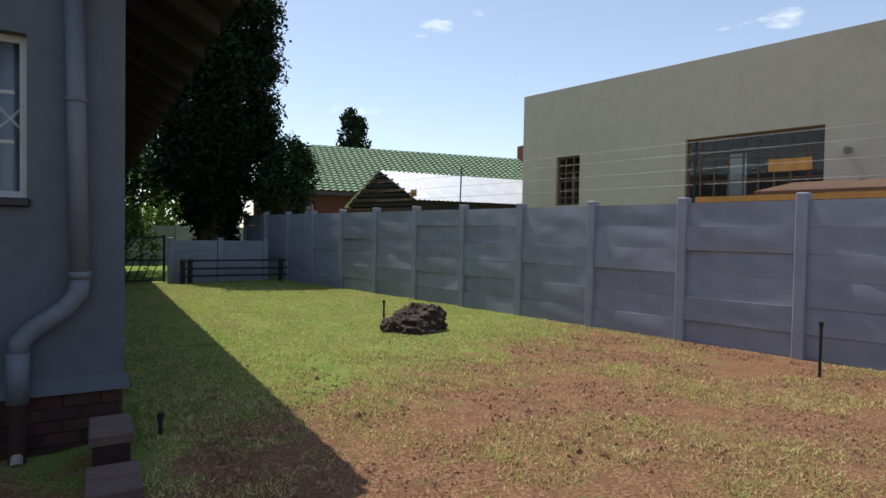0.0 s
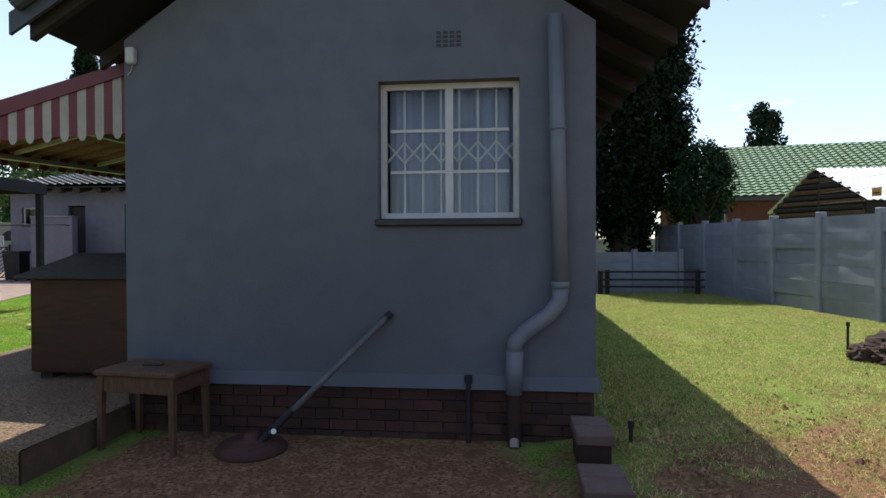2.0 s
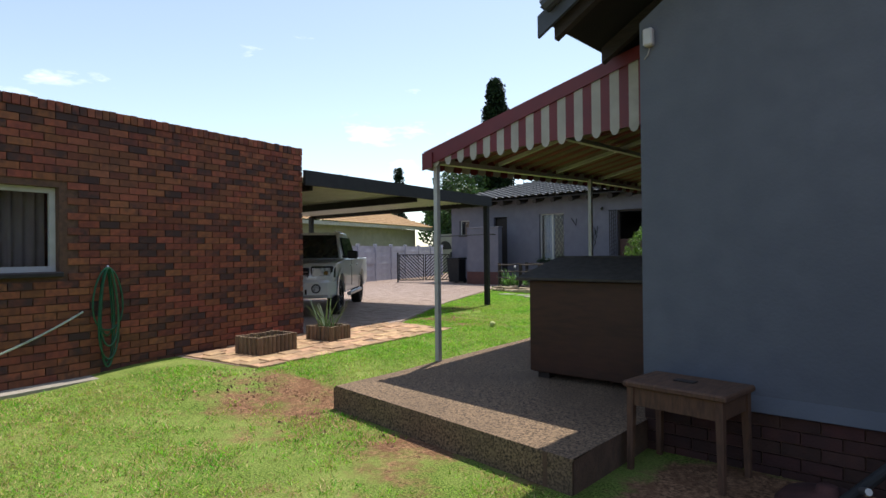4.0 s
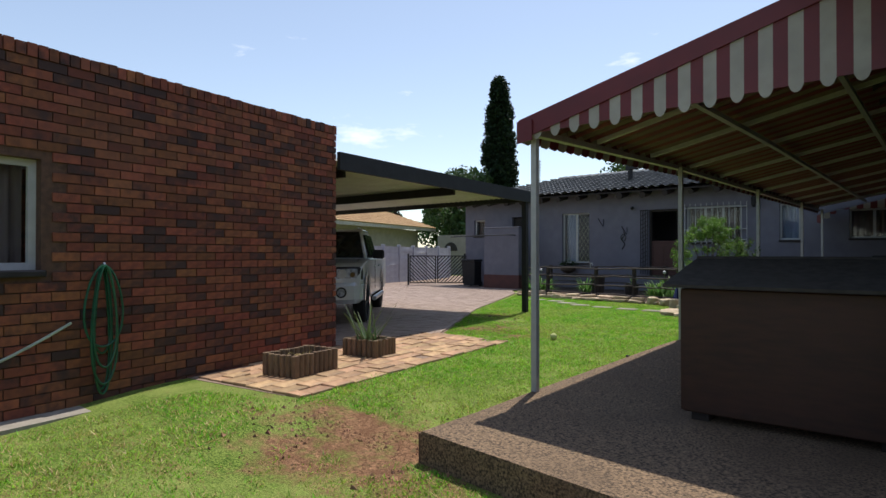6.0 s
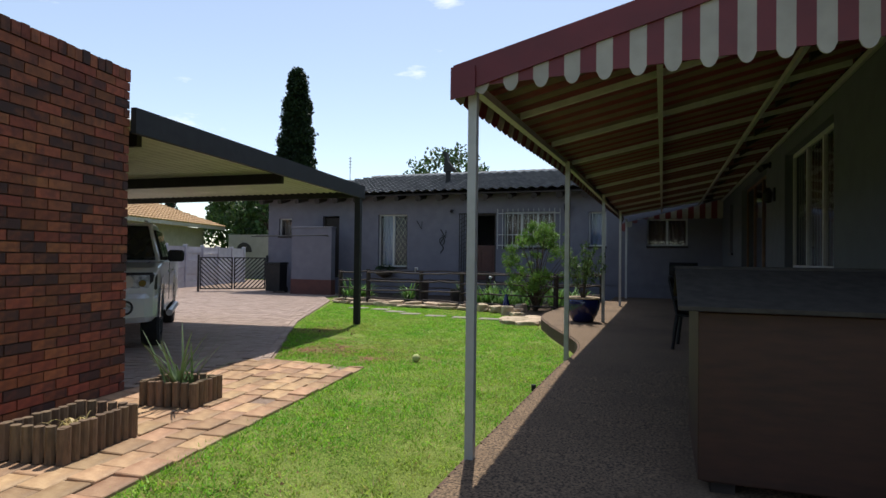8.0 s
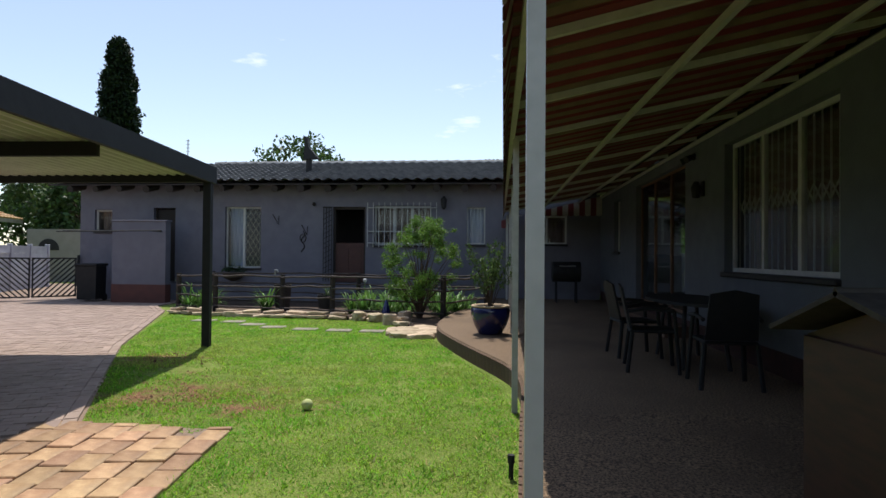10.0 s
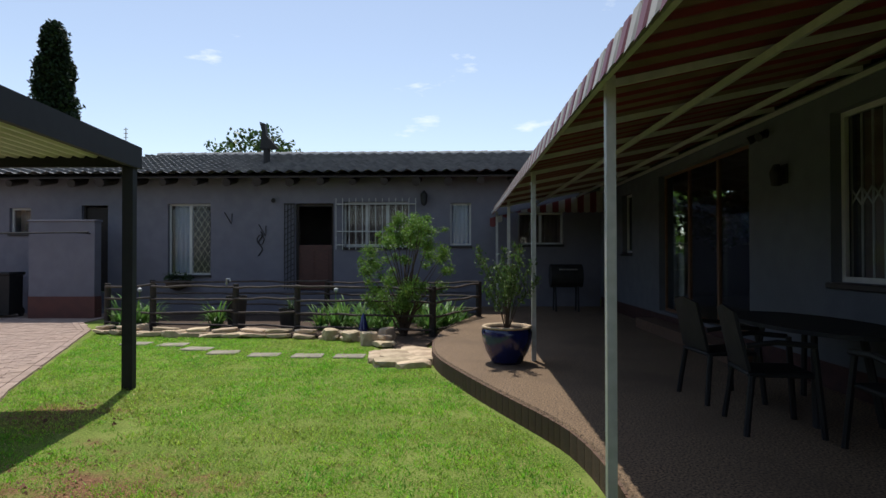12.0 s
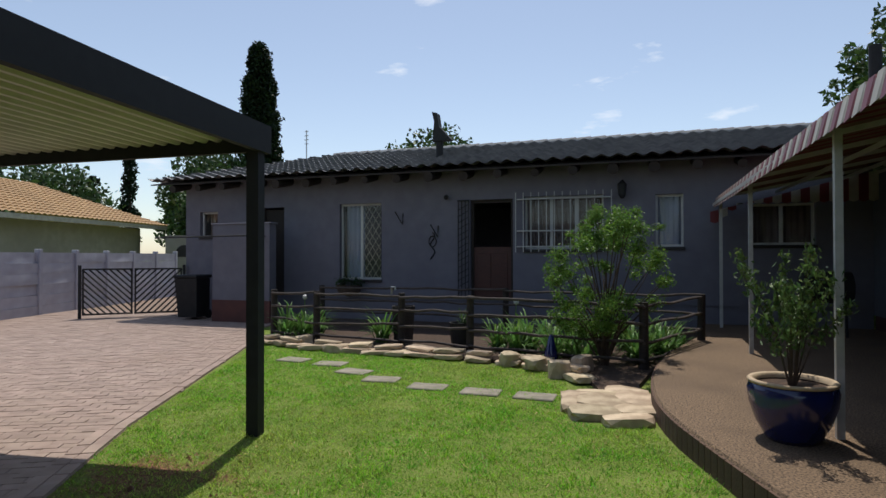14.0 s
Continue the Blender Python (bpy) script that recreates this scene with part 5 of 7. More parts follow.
for x, y in ((-9.9, 17.4), (-8.3, 17.5), (-13.75, 17.4)):
    fw_ = thing("agapanthus_flower", "white agapanthus flower head on a stalk", "flower", "flowers in the bed", at=(x, y, 0.05))
    part("stalk", rod(B(), (0, 0, 0), (0.03, 0, 0.72), 0.008, n=5), M_LILY, fw_)
    bm = B()
    bmesh.ops.create_icosphere(bm, subdivisions=1, radius=0.05, matrix=Matrix.Translation((0.03, 0, 0.74)))
    part("bloom", bm, M_WHITE, fw_)
# pots standing in the bed
for x, y, h, r_, mt, lb in ((-11.85, 17.5, 0.62, 0.2, M_DARKWOOD, "tall dark planter standing in the bed"), (-10.75, 17.3, 0.4, 0.2, M_PLASTIC, "black plastic pot with a small plant")):
    p_ = thing("bed_pot", lb, "pot", at=(x, y, 0.05))
    part("bowl", lathe(B(), [(0, 0), (r_ * 0.8, 0), (r_, h), (r_ * 0.9, h), (r_ * 0.85, h - 0.04), (0, h - 0.04)], 20), mt, p_, smooth=False)
strap_plant(-10.75, 17.3, 24, 0.35, 91, M_YUCCA, 0.012, "grass_plant", "small grassy plant in a black pot", "", 0.42)
tap = thing("garden_tap", "small metal tap fitting on the fence rail", "tap", at=(-11.85, 17.0, 0.9))
part("body", path_rod(B(), [(0, 0, 0), (0, 0, 0.12), (0.07, -0.03, 0.12), (0.08, -0.03, 0.07)], 0.018, 8), M_ALLOY, tap)
gn = thing("garden_gnome_bottle", "small blue glazed ornament among plants", "ornament", at=(-9.15, 16.25, 0.055))
gn.name = "garden_ornament"
part("body", lathe(B(), [(0, 0), (0.09, 0), (0.1, 0.12), (0.06, 0.26), (0.035, 0.36), (0.0, 0.4)], 14), M_BLUE, gn, smooth=True)


def shrub(name, x, y, z0, blobs, count, size, seed, material, label, cat, stems=6, narrow=0.45, hollow=0.35):
    t = thing(name, label, cat, at=(x, y, z0))
    r = random.Random(seed)
    bm = B()
    for b in blobs[:max(stems, 1)] if stems else []:
        q = Vector(b[:3])
        mid = Vector((q.x * 0.3 + r.uniform(-0.05, 0.05), q.y * 0.3, q.z * 0.5))
        rod(bm, (r.uniform(-0.05, 0.05), r.uniform(-0.05, 0.05), 0), mid, 0.016, 0.010, 6)
        rod(bm, mid, q, 0.010, 0.004, 6)
    part("stem", bm, M_BARK, t)
    v_, f_ = leaves(blobs, count, size, seed, narrow=narrow, hollow=hollow)
    data_part("foliage", v_, f_, material, t)
    return t


r = random.Random(21)
blobs = []
for k in range(90):
    h = r.uniform(0.45, 2.15)
    w = 0.8 * math.sin(math.pi * min(1, (h - 0.1) / 2.25)) ** 0.7
    a = r.uniform(0, 6.28)
    d = w * math.sqrt(r.random())
    s_ = r.uniform(0.09, 0.19)
    blobs.append((d * math.cos(a) + 0.22 * (h - 1.2), d * math.sin(a), h, s_, s_, s_ * 0.9))
shrub("garden_bush", -8.45, 16.35, 0.05, blobs, 22000, 0.020, 21, M_BUSH, "airy light-green leafy bush in the bed", "bush", stems=40, hollow=0.1)

# ---- edge bricks of the slab ----
for (ax, ay), (bx, by) in zip(edge[1:-2], edge[2:-1]):
    L = math.hypot(bx - ax, by - ay)
    n = max(1, round(L / 0.115))
    ang = math.degrees(math.atan2(by - ay, bx - ax))
    for k in range(n):
        t = (k + 0.5) / n
        x, y = ax + (bx - ax) * t, ay + (by - ay) * t
        e = part("brick", box(B(), -L / n / 2 + 0.005, -0.006, -0.24, L / n / 2 - 0.005, 0.02, -0.02), M_SLABSIDE, slab)
        e.matrix_world = pose(x, y, slab_top(y), 0, 0, ang)
# ---- garage side ----
hose = thing("garden_hose", "coiled green garden hose hanging on brick wall", "hose", at=(GA[0], GA[1], 0), rz=GT)
part("hook", rod(B(), (0, -3.17, 1.16), (0.09, -3.17, 1.19), 0.012, n=6), M_ALLOY, hose)
rng2 = random.Random(4)
for k in range(6):
    w, h = rng2.uniform(0.08, 0.15), (1.1, 0.78, 1.14, 0.72, 1.05, 0.9)[k]
    cx = rng2.uniform(-0.04, 0.04)
    pts = [(0.05 + 0.012 * k, -3.17 + cx * math.sin(t / 18 * math.pi) + w * math.sin(2 * math.pi * t / 36) * (1 - 0.25 * math.cos(2 * math.pi * t / 36)), 1.17 - h / 2 + h / 2 * math.cos(2 * math.pi * t / 36)) for t in range(37)]
    part("loop", path_rod(B(), pts, 0.0105, 6), M_HOSE, hose)
ph_ = thing("loose_hose", "pale hose end trailing from brick wall", "hose", at=(GA[0], GA[1], 0), rz=GT)
part("tube", path_rod(B(), [(0.03 + 0.2 * t, -3.42 - 1.9 * t, 0.68 - 0.95 * t + 0.4 * t * t) for t in [i / 12 for i in range(13)]], 0.012, 6), M_HOSE_PALE, ph_)


def log_planter(x, y, rz, L, W, H, label):
    p_ = thing("log_planter", label, "planter", "log planters on the paving", at=(x, y, 0.03), rz=rz)
    r_ = 0.032
    k = 0
    pts = []
    nx, ny = int(L / (2 * r_)), int(W / (2 * r_))
    for i in range(nx):
        pts += [(-L / 2 + r_ + i * (L - 2 * r_) / (nx - 1), -W / 2), (-L / 2 + r_ + i * (L - 2 * r_) / (nx - 1), W / 2)]
    for i in range(ny):
        pts += [(-L / 2 + 0.01, -W / 2 + i * W / (ny - 1)), (L / 2 - 0.01, -W / 2 + i * W / (ny - 1))]
    for (px, py) in pts:
        part("log", rod(B(), (px, py, 0), (px, py, H + 0.004 * math.sin(k * k * 1.7)), r_, r_ * 0.97, 9), M_LOG, p_)
        k += 1
    part("soil", box(B(), -L / 2 + 0.03, -W / 2 + 0.03, 0.0, L / 2 - 0.03, W / 2 - 0.03, H * 0.45), M_SOIL, p_)
    return p_


log_planter(-9.22, 5.07, GT + 90, 0.62, 0.41, 0.22, "brown log-edged planter box with bare soil")
log_planter(-9.5, 6.3, GT + 90, 0.40, 0.46, 0.20, "dark log-edged planter box holding a yucca")
strap_plant(-9.5, 6.3, 34, 0.56, 77, M_YUCCA, 0.011, "yucca", "spiky grey-green yucca in a log planter", "", 0.12, spread=1.05, split=True, droop=0.32)
strap_plant(-9.22, 5.07, 30, 0.22, 78, M_DRYGRASS, 0.005, "dry_weeds", "dry stalks lying in a log planter", "", 0.15, spread=1.1)
apron = part("kerb", box(B(), 0.02, -9.0, -0.2, 0.30, -2.1, -0.045), M_CONC)
apron.matrix_world = GM
structure(apron, "narrow concrete strip along the brick wall", "kerb")


def pickup():
    """Double-cab pickup: x forward, y to its left, wheels on z=0."""
    f = Vector((1.88, -2.13))
    f.normalize()
    ang = math.degrees(math.atan2(f.y, f.x))
    lf = Vector((-12.30, 8.80))
    left = Vector((-f.y, f.x))
    o = lf - left * 0.92
    t = thing("pickup_truck", "silver-white double-cab pickup truck parked under carport", "car", at=(o.x, o.y, 0.01), rz=ang)
    W = 0.88
    t.scale = (1.06, 1.06, 1.05)

    def side(name, pts, w0, w1, zmid, material, bev=0.04, label=""):
        bm = B()
        a = [bm.verts.new((x, w0 if z < zmid else w1, z)) for x, z in pts]
        b = [bm.verts.new((x, -(w0 if z < zmid else w1), z)) for x, z in pts]
        k = len(pts)
        bm.faces.new(a)
        bm.faces.new(b[::-1])
        for i in range(k):
            bm.faces.new((a[(i + 1) % k], a[i], b[i], b[(i + 1) % k]))
        bmesh.ops.recalc_face_normals(bm, faces=bm.faces)
        if bev:
            bmesh.ops.bevel(bm, geom=list(bm.edges), offset=bev, segments=3, affect="EDGES", profile=0.6)
        for cut in (-0.75, -0.6, -0.4, 0.0, 0.4, 0.6, 0.75):
            bmesh.ops.bisect_plane(bm, geom=list(bm.verts) + list(bm.edges) + list(bm.faces), plane_co=(0, cut, 0), plane_no=(0, 1, 0))
        return part(name, bm, material, t, label, smooth=False)
    arch = lambda c, r_: [(c + r_ * math.cos(math.pi * k / 10), 0.42 + r_ * math.sin(math.pi * k / 10)) for k in range(11)]
    body = [(0.78, 0.42)] + [(0.85, 0.62), (0.85, 0.80), (0.80, 0.93), (0.70, 0.995), (0.40, 1.05), (-0.42, 1.115), (-0.55, 1.12), (-2.35, 1.12), (-4.05, 1.12), (-4.1, 0.55), (-3.9, 0.45)] + arch(-2.95, 0.44)[::-1] + [(-2.4, 0.42), (-0.6, 0.42)] + arch(0.0, 0.44)[::-1]
    side("body", body, W, W, 99, M_CAR, 0.03)
    side("cabin", [(-0.40, 1.08), (-0.95, 1.60), (-1.25, 1.70), (-2.05, 1.70), (-2.30, 1.62), (-2.42, 1.10)], 0.83, 0.66, 1.3, M_CAR, 0.04)
    extr = lambda p, d: extrude_poly(B(), p, d)

    def cuts(bm):
        for cut in (-0.82, -0.72, -0.6, -0.5, -0.3, 0.0, 0.3, 0.5, 0.6, 0.72, 0.82):
            bmesh.ops.bisect_plane(bm, geom=list(bm.verts) + list(bm.edges) + list(bm.faces), plane_co=(0, cut, 0), plane_no=(0, 1, 0))
        return bm
    part("windscreen", extr([(-0.45, 0.76, 1.14), (-0.45, -0.76, 1.14), (-0.95, -0.62, 1.61), (-0.95, 0.62, 1.61)], (0.035, 0, 0.03)), M_CARGLASS, t)
    for s in (1, -1):
        part("side_window", extr([(-0.78, s * 0.80, 1.16), (-1.35, s * 0.80, 1.16), (-1.35, s * 0.68, 1.58), (-1.02, s * 0.68, 1.58)], (0, s * 0.035, 0.008)), M_CARGLASS, t)
        part("side_window", extr([(-1.43, s * 0.80, 1.16), (-2.22, s * 0.80, 1.16), (-2.15, s * 0.68, 1.58), (-1.43, s * 0.68, 1.58)], (0, s * 0.035, 0.008)), M_CARGLASS, t)
        mir = part("mirror", box(B(), -0.76, s * 0.90, 1.12, -0.64, s * 1.12, 1.29, bev=0.03), M_PLASTIC, t, "black door mirror")
        part("mirror_arm", box(B(), -0.70, s * 0.80, 1.14, -0.64, s * 0.90, 1.19), M_PLASTIC, mir)
        hl = part("headlight", cuts(box(B(), 0.60, s * 0.47, 0.765, 0.845, s * 0.872, 0.985, bev=0.035)), M_LAMP_GL, t, "clear glass headlight")
        part("headlight_bezel", cuts(box(B(), 0.58, s * 0.462, 0.757, 0.836, s * 0.877, 0.993, bev=0.03)), M_PLASTIC, t)
        part("reflector", rod(B(), (0.80, s * 0.76, 0.87), (0.853, s * 0.77, 0.86), 0.042, n=14), M_TAIL, hl)
        part("reflector", rod(B(), (0.80, s * 0.60, 0.875), (0.853, s * 0.60, 0.875), 0.075, n=14), M_ALLOY, hl)
        part("fog_ring", rod(B(), (0.86, s * 0.60, 0.57), (0.912, s * 0.60, 0.57), 0.09, n=20), M_PLASTIC, t)
        part("fog_light", rod(B(), (0.86, s * 0.60, 0.57), (0.918, s * 0.60, 0.57), 0.065, n=18), M_LAMP_GL, t)
        part("bonnet_seam", rod(B(), (0.72, s * 0.60, 0.985), (-0.35, s * 0.70, 1.112), 0.008, n=5), M_PLASTIC, t)
        part("door_seam", box(B(), -1.405, s * 0.872, 0.52, -1.39, s * 0.885, 1.1), M_PLASTIC, t)
        part("door_handle", box(B(), -1.36, s * 0.88, 0.95, -1.18, s * 0.91, 0.99, bev=0.008), M_CAR, t)
        part("door_handle", box(B(), -2.2, s * 0.88, 0.95, -2.04, s * 0.91, 0.99, bev=0.008), M_CAR, t)
        part("side_step", rod(B(), (-0.6, s * 0.94, 0.38), (-2.3, s * 0.94, 0.38), 0.045, n=10), M_ALLOY, t)
        part("roof_rail", rod(B(), (-1.2, s * 0.55, 1.73), (-2.1, s * 0.55, 1.73), 0.018, n=6), M_ALLOY, t)
        for cx in (0.0, -2.95):
            bm = B()
            for a0, a1 in ((k, k + 1) for k in range(12)):
                p = lambda a, r_: (cx + r_ * math.cos(math.pi * a / 12), s * 0.90, 0.42 + r_ * math.sin(math.pi * a / 12))
                extrude_poly(bm, [p(a0, 0.42), p(a1, 0.42), p(a1, 0.52), p(a0, 0.52)], (0, s * 0.035 - s * 0.04, 0))
            part("wheel_flare", bm, M_CAR, t)
            wh = part("wheel", rod(B(), (cx, s * 0.66, 0.355), (cx, s * 0.86, 0.355), 0.23, n=20), M_ALLOY, t)
            bm = lathe(B(), [(0.22, -0.11), (0.33, -0.11), (0.36, -0.08), (0.36, 0.08), (0.33, 0.11), (0.22, 0.11)], 28)
            bmesh.ops.transform(bm, matrix=Matrix.Translation((cx, s * 0.77, 0.355)) @ Matrix.Rotation(radians(90), 4, "X"), verts=bm.verts)
            part("tyre", bm, M_TYRE, wh)
            for k in range(6):
                a = k * math.pi / 3
                part("spoke", rod(B(), (cx, s * 0.865, 0.355), (cx + 0.2 * math.cos(a), s * 0.865, 0.355 + 0.2 * math.sin(a)), 0.022, n=5), M_PLASTIC, wh)
    part("bumper", cuts(box(B(), 0.55, -0.885, 0.38, 0.905, 0.885, 0.745, bev=0.07)), M_CAR, t)
    part("lower_grille", box(B(), 0.88, -0.42, 0.46, 0.908, 0.42, 0.56, bev=0.006), M_PLASTIC, t)
    gr = part("grille", box(B(), 0.78, -0.44, 0.77, 0.85, 0.44, 0.97, bev=0.015), M_PLASTIC, t)
    for z in (0.82, 0.88):
        part("grille_bar", box(B(), 0.847, -0.42, z, 0.856, 0.42, z + 0.014), M_ALLOY, gr)
    pl = part("licence_plate", box(B(), 0.909, -0.25, 0.58, 0.92, 0.25, 0.69), M_WHITE, t)
    for k in range(7):
        part("plate_mark", box(B(), 0.921, -0.2 + 0.058 * k, 0.605, 0.924, -0.165 + 0.058 * k, 0.665), M_SILL, pl)
    part("wiper", rod(B(), (-0.42, 0.1, 1.17), (-0.62, -0.35, 1.36), 0.01, n=5), M_PLASTIC, t)
    part("roll_bar", path_rod(B(), [(-2.6, 0.7, 1.1), (-2.5, 0.62, 1.55), (-2.5, -0.62, 1.55), (-2.6, -0.7, 1.1)], 0.03, 8), M_ALLOY, t)
    # the nose narrows and rounds back towards its corners
    for ob in list(t.children):
        if ob.name.split(".")[0] not in ("body", "bumper", "headlight", "headlight_bezel", "grille", "lower_grille", "fog_light", "fog_ring", "licence_plate", "bonnet_seam"):
            continue
        for me in [ob.data] + [c.data for c in ob.children]:
            for v in me.vertices:
                k = max(0.0, (v.co.x - 0.42) / 0.48)
                y = v.co.y
                v.co.x -= 0.22 * min(1.0, k) * abs(y / 0.88) ** 2.6
                v.co.y = y * (1 - 0.09 * k * k)


pickup()

# ---- gate, bin and screen wall by the wing ----
ga, gb_ = Vector((-20.9, 18.9, 0)), Vector((-19.22, 20.5, 0))
gt = thing("driveway_gate", "black steel double gate with slanted bars", "gate", at=(ga.x, ga.y, 0.03), rz=math.degrees(math.atan2(gb_.y - ga.y, gb_.x - ga.x)))
GL = (gb_ - ga).length
for x0, x1, sl in ((0.05, GL / 2 - 0.02, -1), (GL / 2 + 0.02, GL - 0.05, 1)):
    leaf = part("gate_frame", box(B(), x0, -0.02, 0.06, x1, 0.02, 0.10), M_BLACK, gt)
    box_list = ((x0, x1, 1.16, 1.20), (x0, x0 + 0.04, 0.06, 1.2), (x1 - 0.04, x1, 0.06, 1.2))
    for a, b, c, d in box_list:
        part("rail", box(B(), a, -0.021, c, b, 0.021, d), M_BLACK, gt)
    w = x1 - x0
    n = 15
    for k in range(n):
        s0 = -1.1 + (w + 1.1) * (k + 0.5) / n
        pts = []
        for z in (0.08, 1.18):
            pts.append((s0 + (z - 0.08), z))
        (xa, za), (xb, zb) = pts
        if xa < 0:
            za += -xa
            xa = 0
        if xb > w:
            zb -= xb - w
            xb = w
        if sl < 0:
            xa, xb = w - xa, w - xb
        if zb - za > 0.03:
            part("slanted_bar", rod(B(), (x0 + xa, 0, za), (x0 + xb, 0, zb), 0.021, n=5), M_BLACK, gt)
for x in (0.0, GL):
    part("gate_post", box(B(), x - 0.035, -0.035, -0.03, x + 0.035, 0.035, 1.28), M_BLACK, gt)
scw = structure(part("wall_screen", box(B(), -17.45, 19.45, 0.52, -15.9, 19.7, 2.25), M_WING), "free-standing plastered screen wall beside side door", "wall")
part("plinth_band", box(B(), -17.46, 19.44, -0.05, -15.89, 19.71, 0.52), M_RED_PLINTH, scw, "dark red painted base")
part("coping", box(B(), -17.48, 19.42, 2.25, -15.87, 19.73, 2.29, bev=0.01), M_WING, scw)
wl2 = thing("washing_line", "thin black clothes line arms beside screen wall", "washing line", at=(-16.9, 19.0, 0))
part("arm", rod(B(), (-2.0, 0.2, 1.96), (1.2, -0.1, 1.98), 0.018, n=6), M_BLACK, wl2)
part("arm", rod(B(), (-2.0, 0.44, 1.99), (-0.52, 0.44, 2.0), 0.012, n=6), M_BLACK, wl2)
part("bracket", rod(B(), (0.9, 0.44, 1.97), (0.9, -0.1, 1.97), 0.014, n=6), M_BLACK, wl2)
bn = thing("wheelie_bin", "dark plastic wheeled refuse bin against wall", "bin", at=(-18.25, 19.75, 0.02), rz=8)
bm = extrude_poly(B(), [(-0.24, -0.26, 0.06), (0.24, -0.26, 0.06), (0.29, -0.33, 0.98), (-0.29, -0.33, 0.98)], (0, 0.55, 0))
part("body", bm, M_PLASTIC, bn)
part("lid", box(B(), -0.31, -0.36, 0.985, 0.31, 0.30, 1.06, bev=0.02), M_PLASTIC, bn)
for a in (-0.22, 0.22):
    part("wheel", rod(B(), (a - 0.03, 0.27, 0.1), (a + 0.03, 0.27, 0.1), 0.1, n=14), M_TYRE, bn)
ball = B()
bmesh.ops.create_icosphere(ball, subdivisions=3, radius=0.05, matrix=Matrix.Translation((-8.47, 9.05, 0.05)))
tagged(part("tennis_ball", ball, M_BALL, smooth=True), "old yellow-green tennis ball lying on grass", "ball")
for x, y in ((-6.72, 7.64), (3.18, 8.35), (5.67, 3.47), (-0.15, 4.75)):
    sp = thing("sprinkler_stake", "short dark irrigation stake in the lawn", "sprinkler", "irrigation stakes in the lawn", at=(x, y, ground_z(x, y)))
    hh = 0.5 if x > 5 else (0.1 if -1 < x < 0 or x < -5 else 0.3)
    part("riser", rod(B(), (0, 0, -0.05), (0, 0, hh), 0.015, n=8), M_BLACK, sp)
    part("nozzle", rod(B(), (0, 0, hh), (0, 0, hh + 0.05), 0.022, n=8), M_BLACK, sp)

# ---- side yard in the east ----
stp = thing("tree_stump", "dark gnarled tree stump in the lawn", "stump", at=(3.35, 7.62, 0))
for k, (dx, dy, dz, sx, sy, sz) in enumerate(((0, 0, 0.12, 0.34, 0.3, 0.22), (0.18, -0.05, 0.2, 0.2, 0.2, 0.16), (-0.25, 0.05, 0.06, 0.25, 0.2, 0.14), (0.25, 0.12, 0.08, 0.25, 0.2, 0.16), (-0.05, -0.22, 0.06, 0.25, 0.15, 0.12))):
    bm = B()
    bmesh.ops.create_icosphere(bm, subdivisions=4, radius=1.0)
    for vv in bm.verts:
        c = vv.co.copy()
        kk = 1 + 0.35 * noise.noise(c * 2.2 + Vector((k * 7, 0, 0))) + 0.22 * noise.noise(Vector((c.x * 9, c.y * 9, c.z * 2.5)))
        vv.co = Vector((dx + c.x * sx * kk, dy + c.y * sy * kk, max(-0.03, dz + c.z * sz * kk)))
    part("gnarled_lobe", bm, M_STUMP, stp)
rl = thing("rail_fence", "low dark pole rail in front of wall", "fence", at=(0, 16.1, 0))
for x in (1.35, 1.52, 3.75):
    part("post", rod(B(), (x, 0, 0), (x, 0, 0.62), 0.06, n=9), M_DARKWOOD, rl)
for z in (0.2, 0.38, 0.58):
    part("rail", rod(B(), (1.3, -0.07, z), (3.9, -0.07, z), 0.025, n=7), M_DARKWOOD, rl)
yg = thing("yard_gate", "black steel gate with slanted bars beside house", "gate", at=(-0.3, 16.6, 0.0))
for x in (0.02, 1.25):
    part("stile", box(B(), x, -0.025, 0.03, x + 0.06, 0.025, 1.2), M_BLACK, yg)
for z in (0.05, 0.55, 1.12):
    part("rail", box(B(), 0.08, -0.02, z, 1.25, 0.02, z + 0.04), M_BLACK, yg)
for k in range(6):
    part("slanted_bar", rod(B(), (0.08 + 0.18 * k, 0, 0.06), (0.26 + 0.18 * k, 0, 0.56), 0.014, n=5), M_BLACK, yg)


def tree(name, x, y, blobs, count, size, seed, material, label, trunk=(0.3, 3.0), cat="tree", narrow=0.5, hollow=0.55):
    t = thing(name, label, cat, at=(x, y, 0))
    bm = rod(B(), (0, 0, -0.1), (0.05, 0, trunk[1]), trunk[0], trunk[0] * 0.6, 10)
    r_ = random.Random(seed)
    for b in blobs[:: max(1, len(blobs) // 14)]:
        q = Vector(b[:3])
        rod(bm, (0, 0, min(trunk[1], q.z * 0.6)), q, trunk[0] * 0.3, 0.02, 6)
    part("trunk", bm, M_BARK, t)
    v_, f_ = leaves(blobs, count, size, seed, narrow=narrow, hollow=hollow)
    data_part("crown", v_, f_, material, t)
    return t


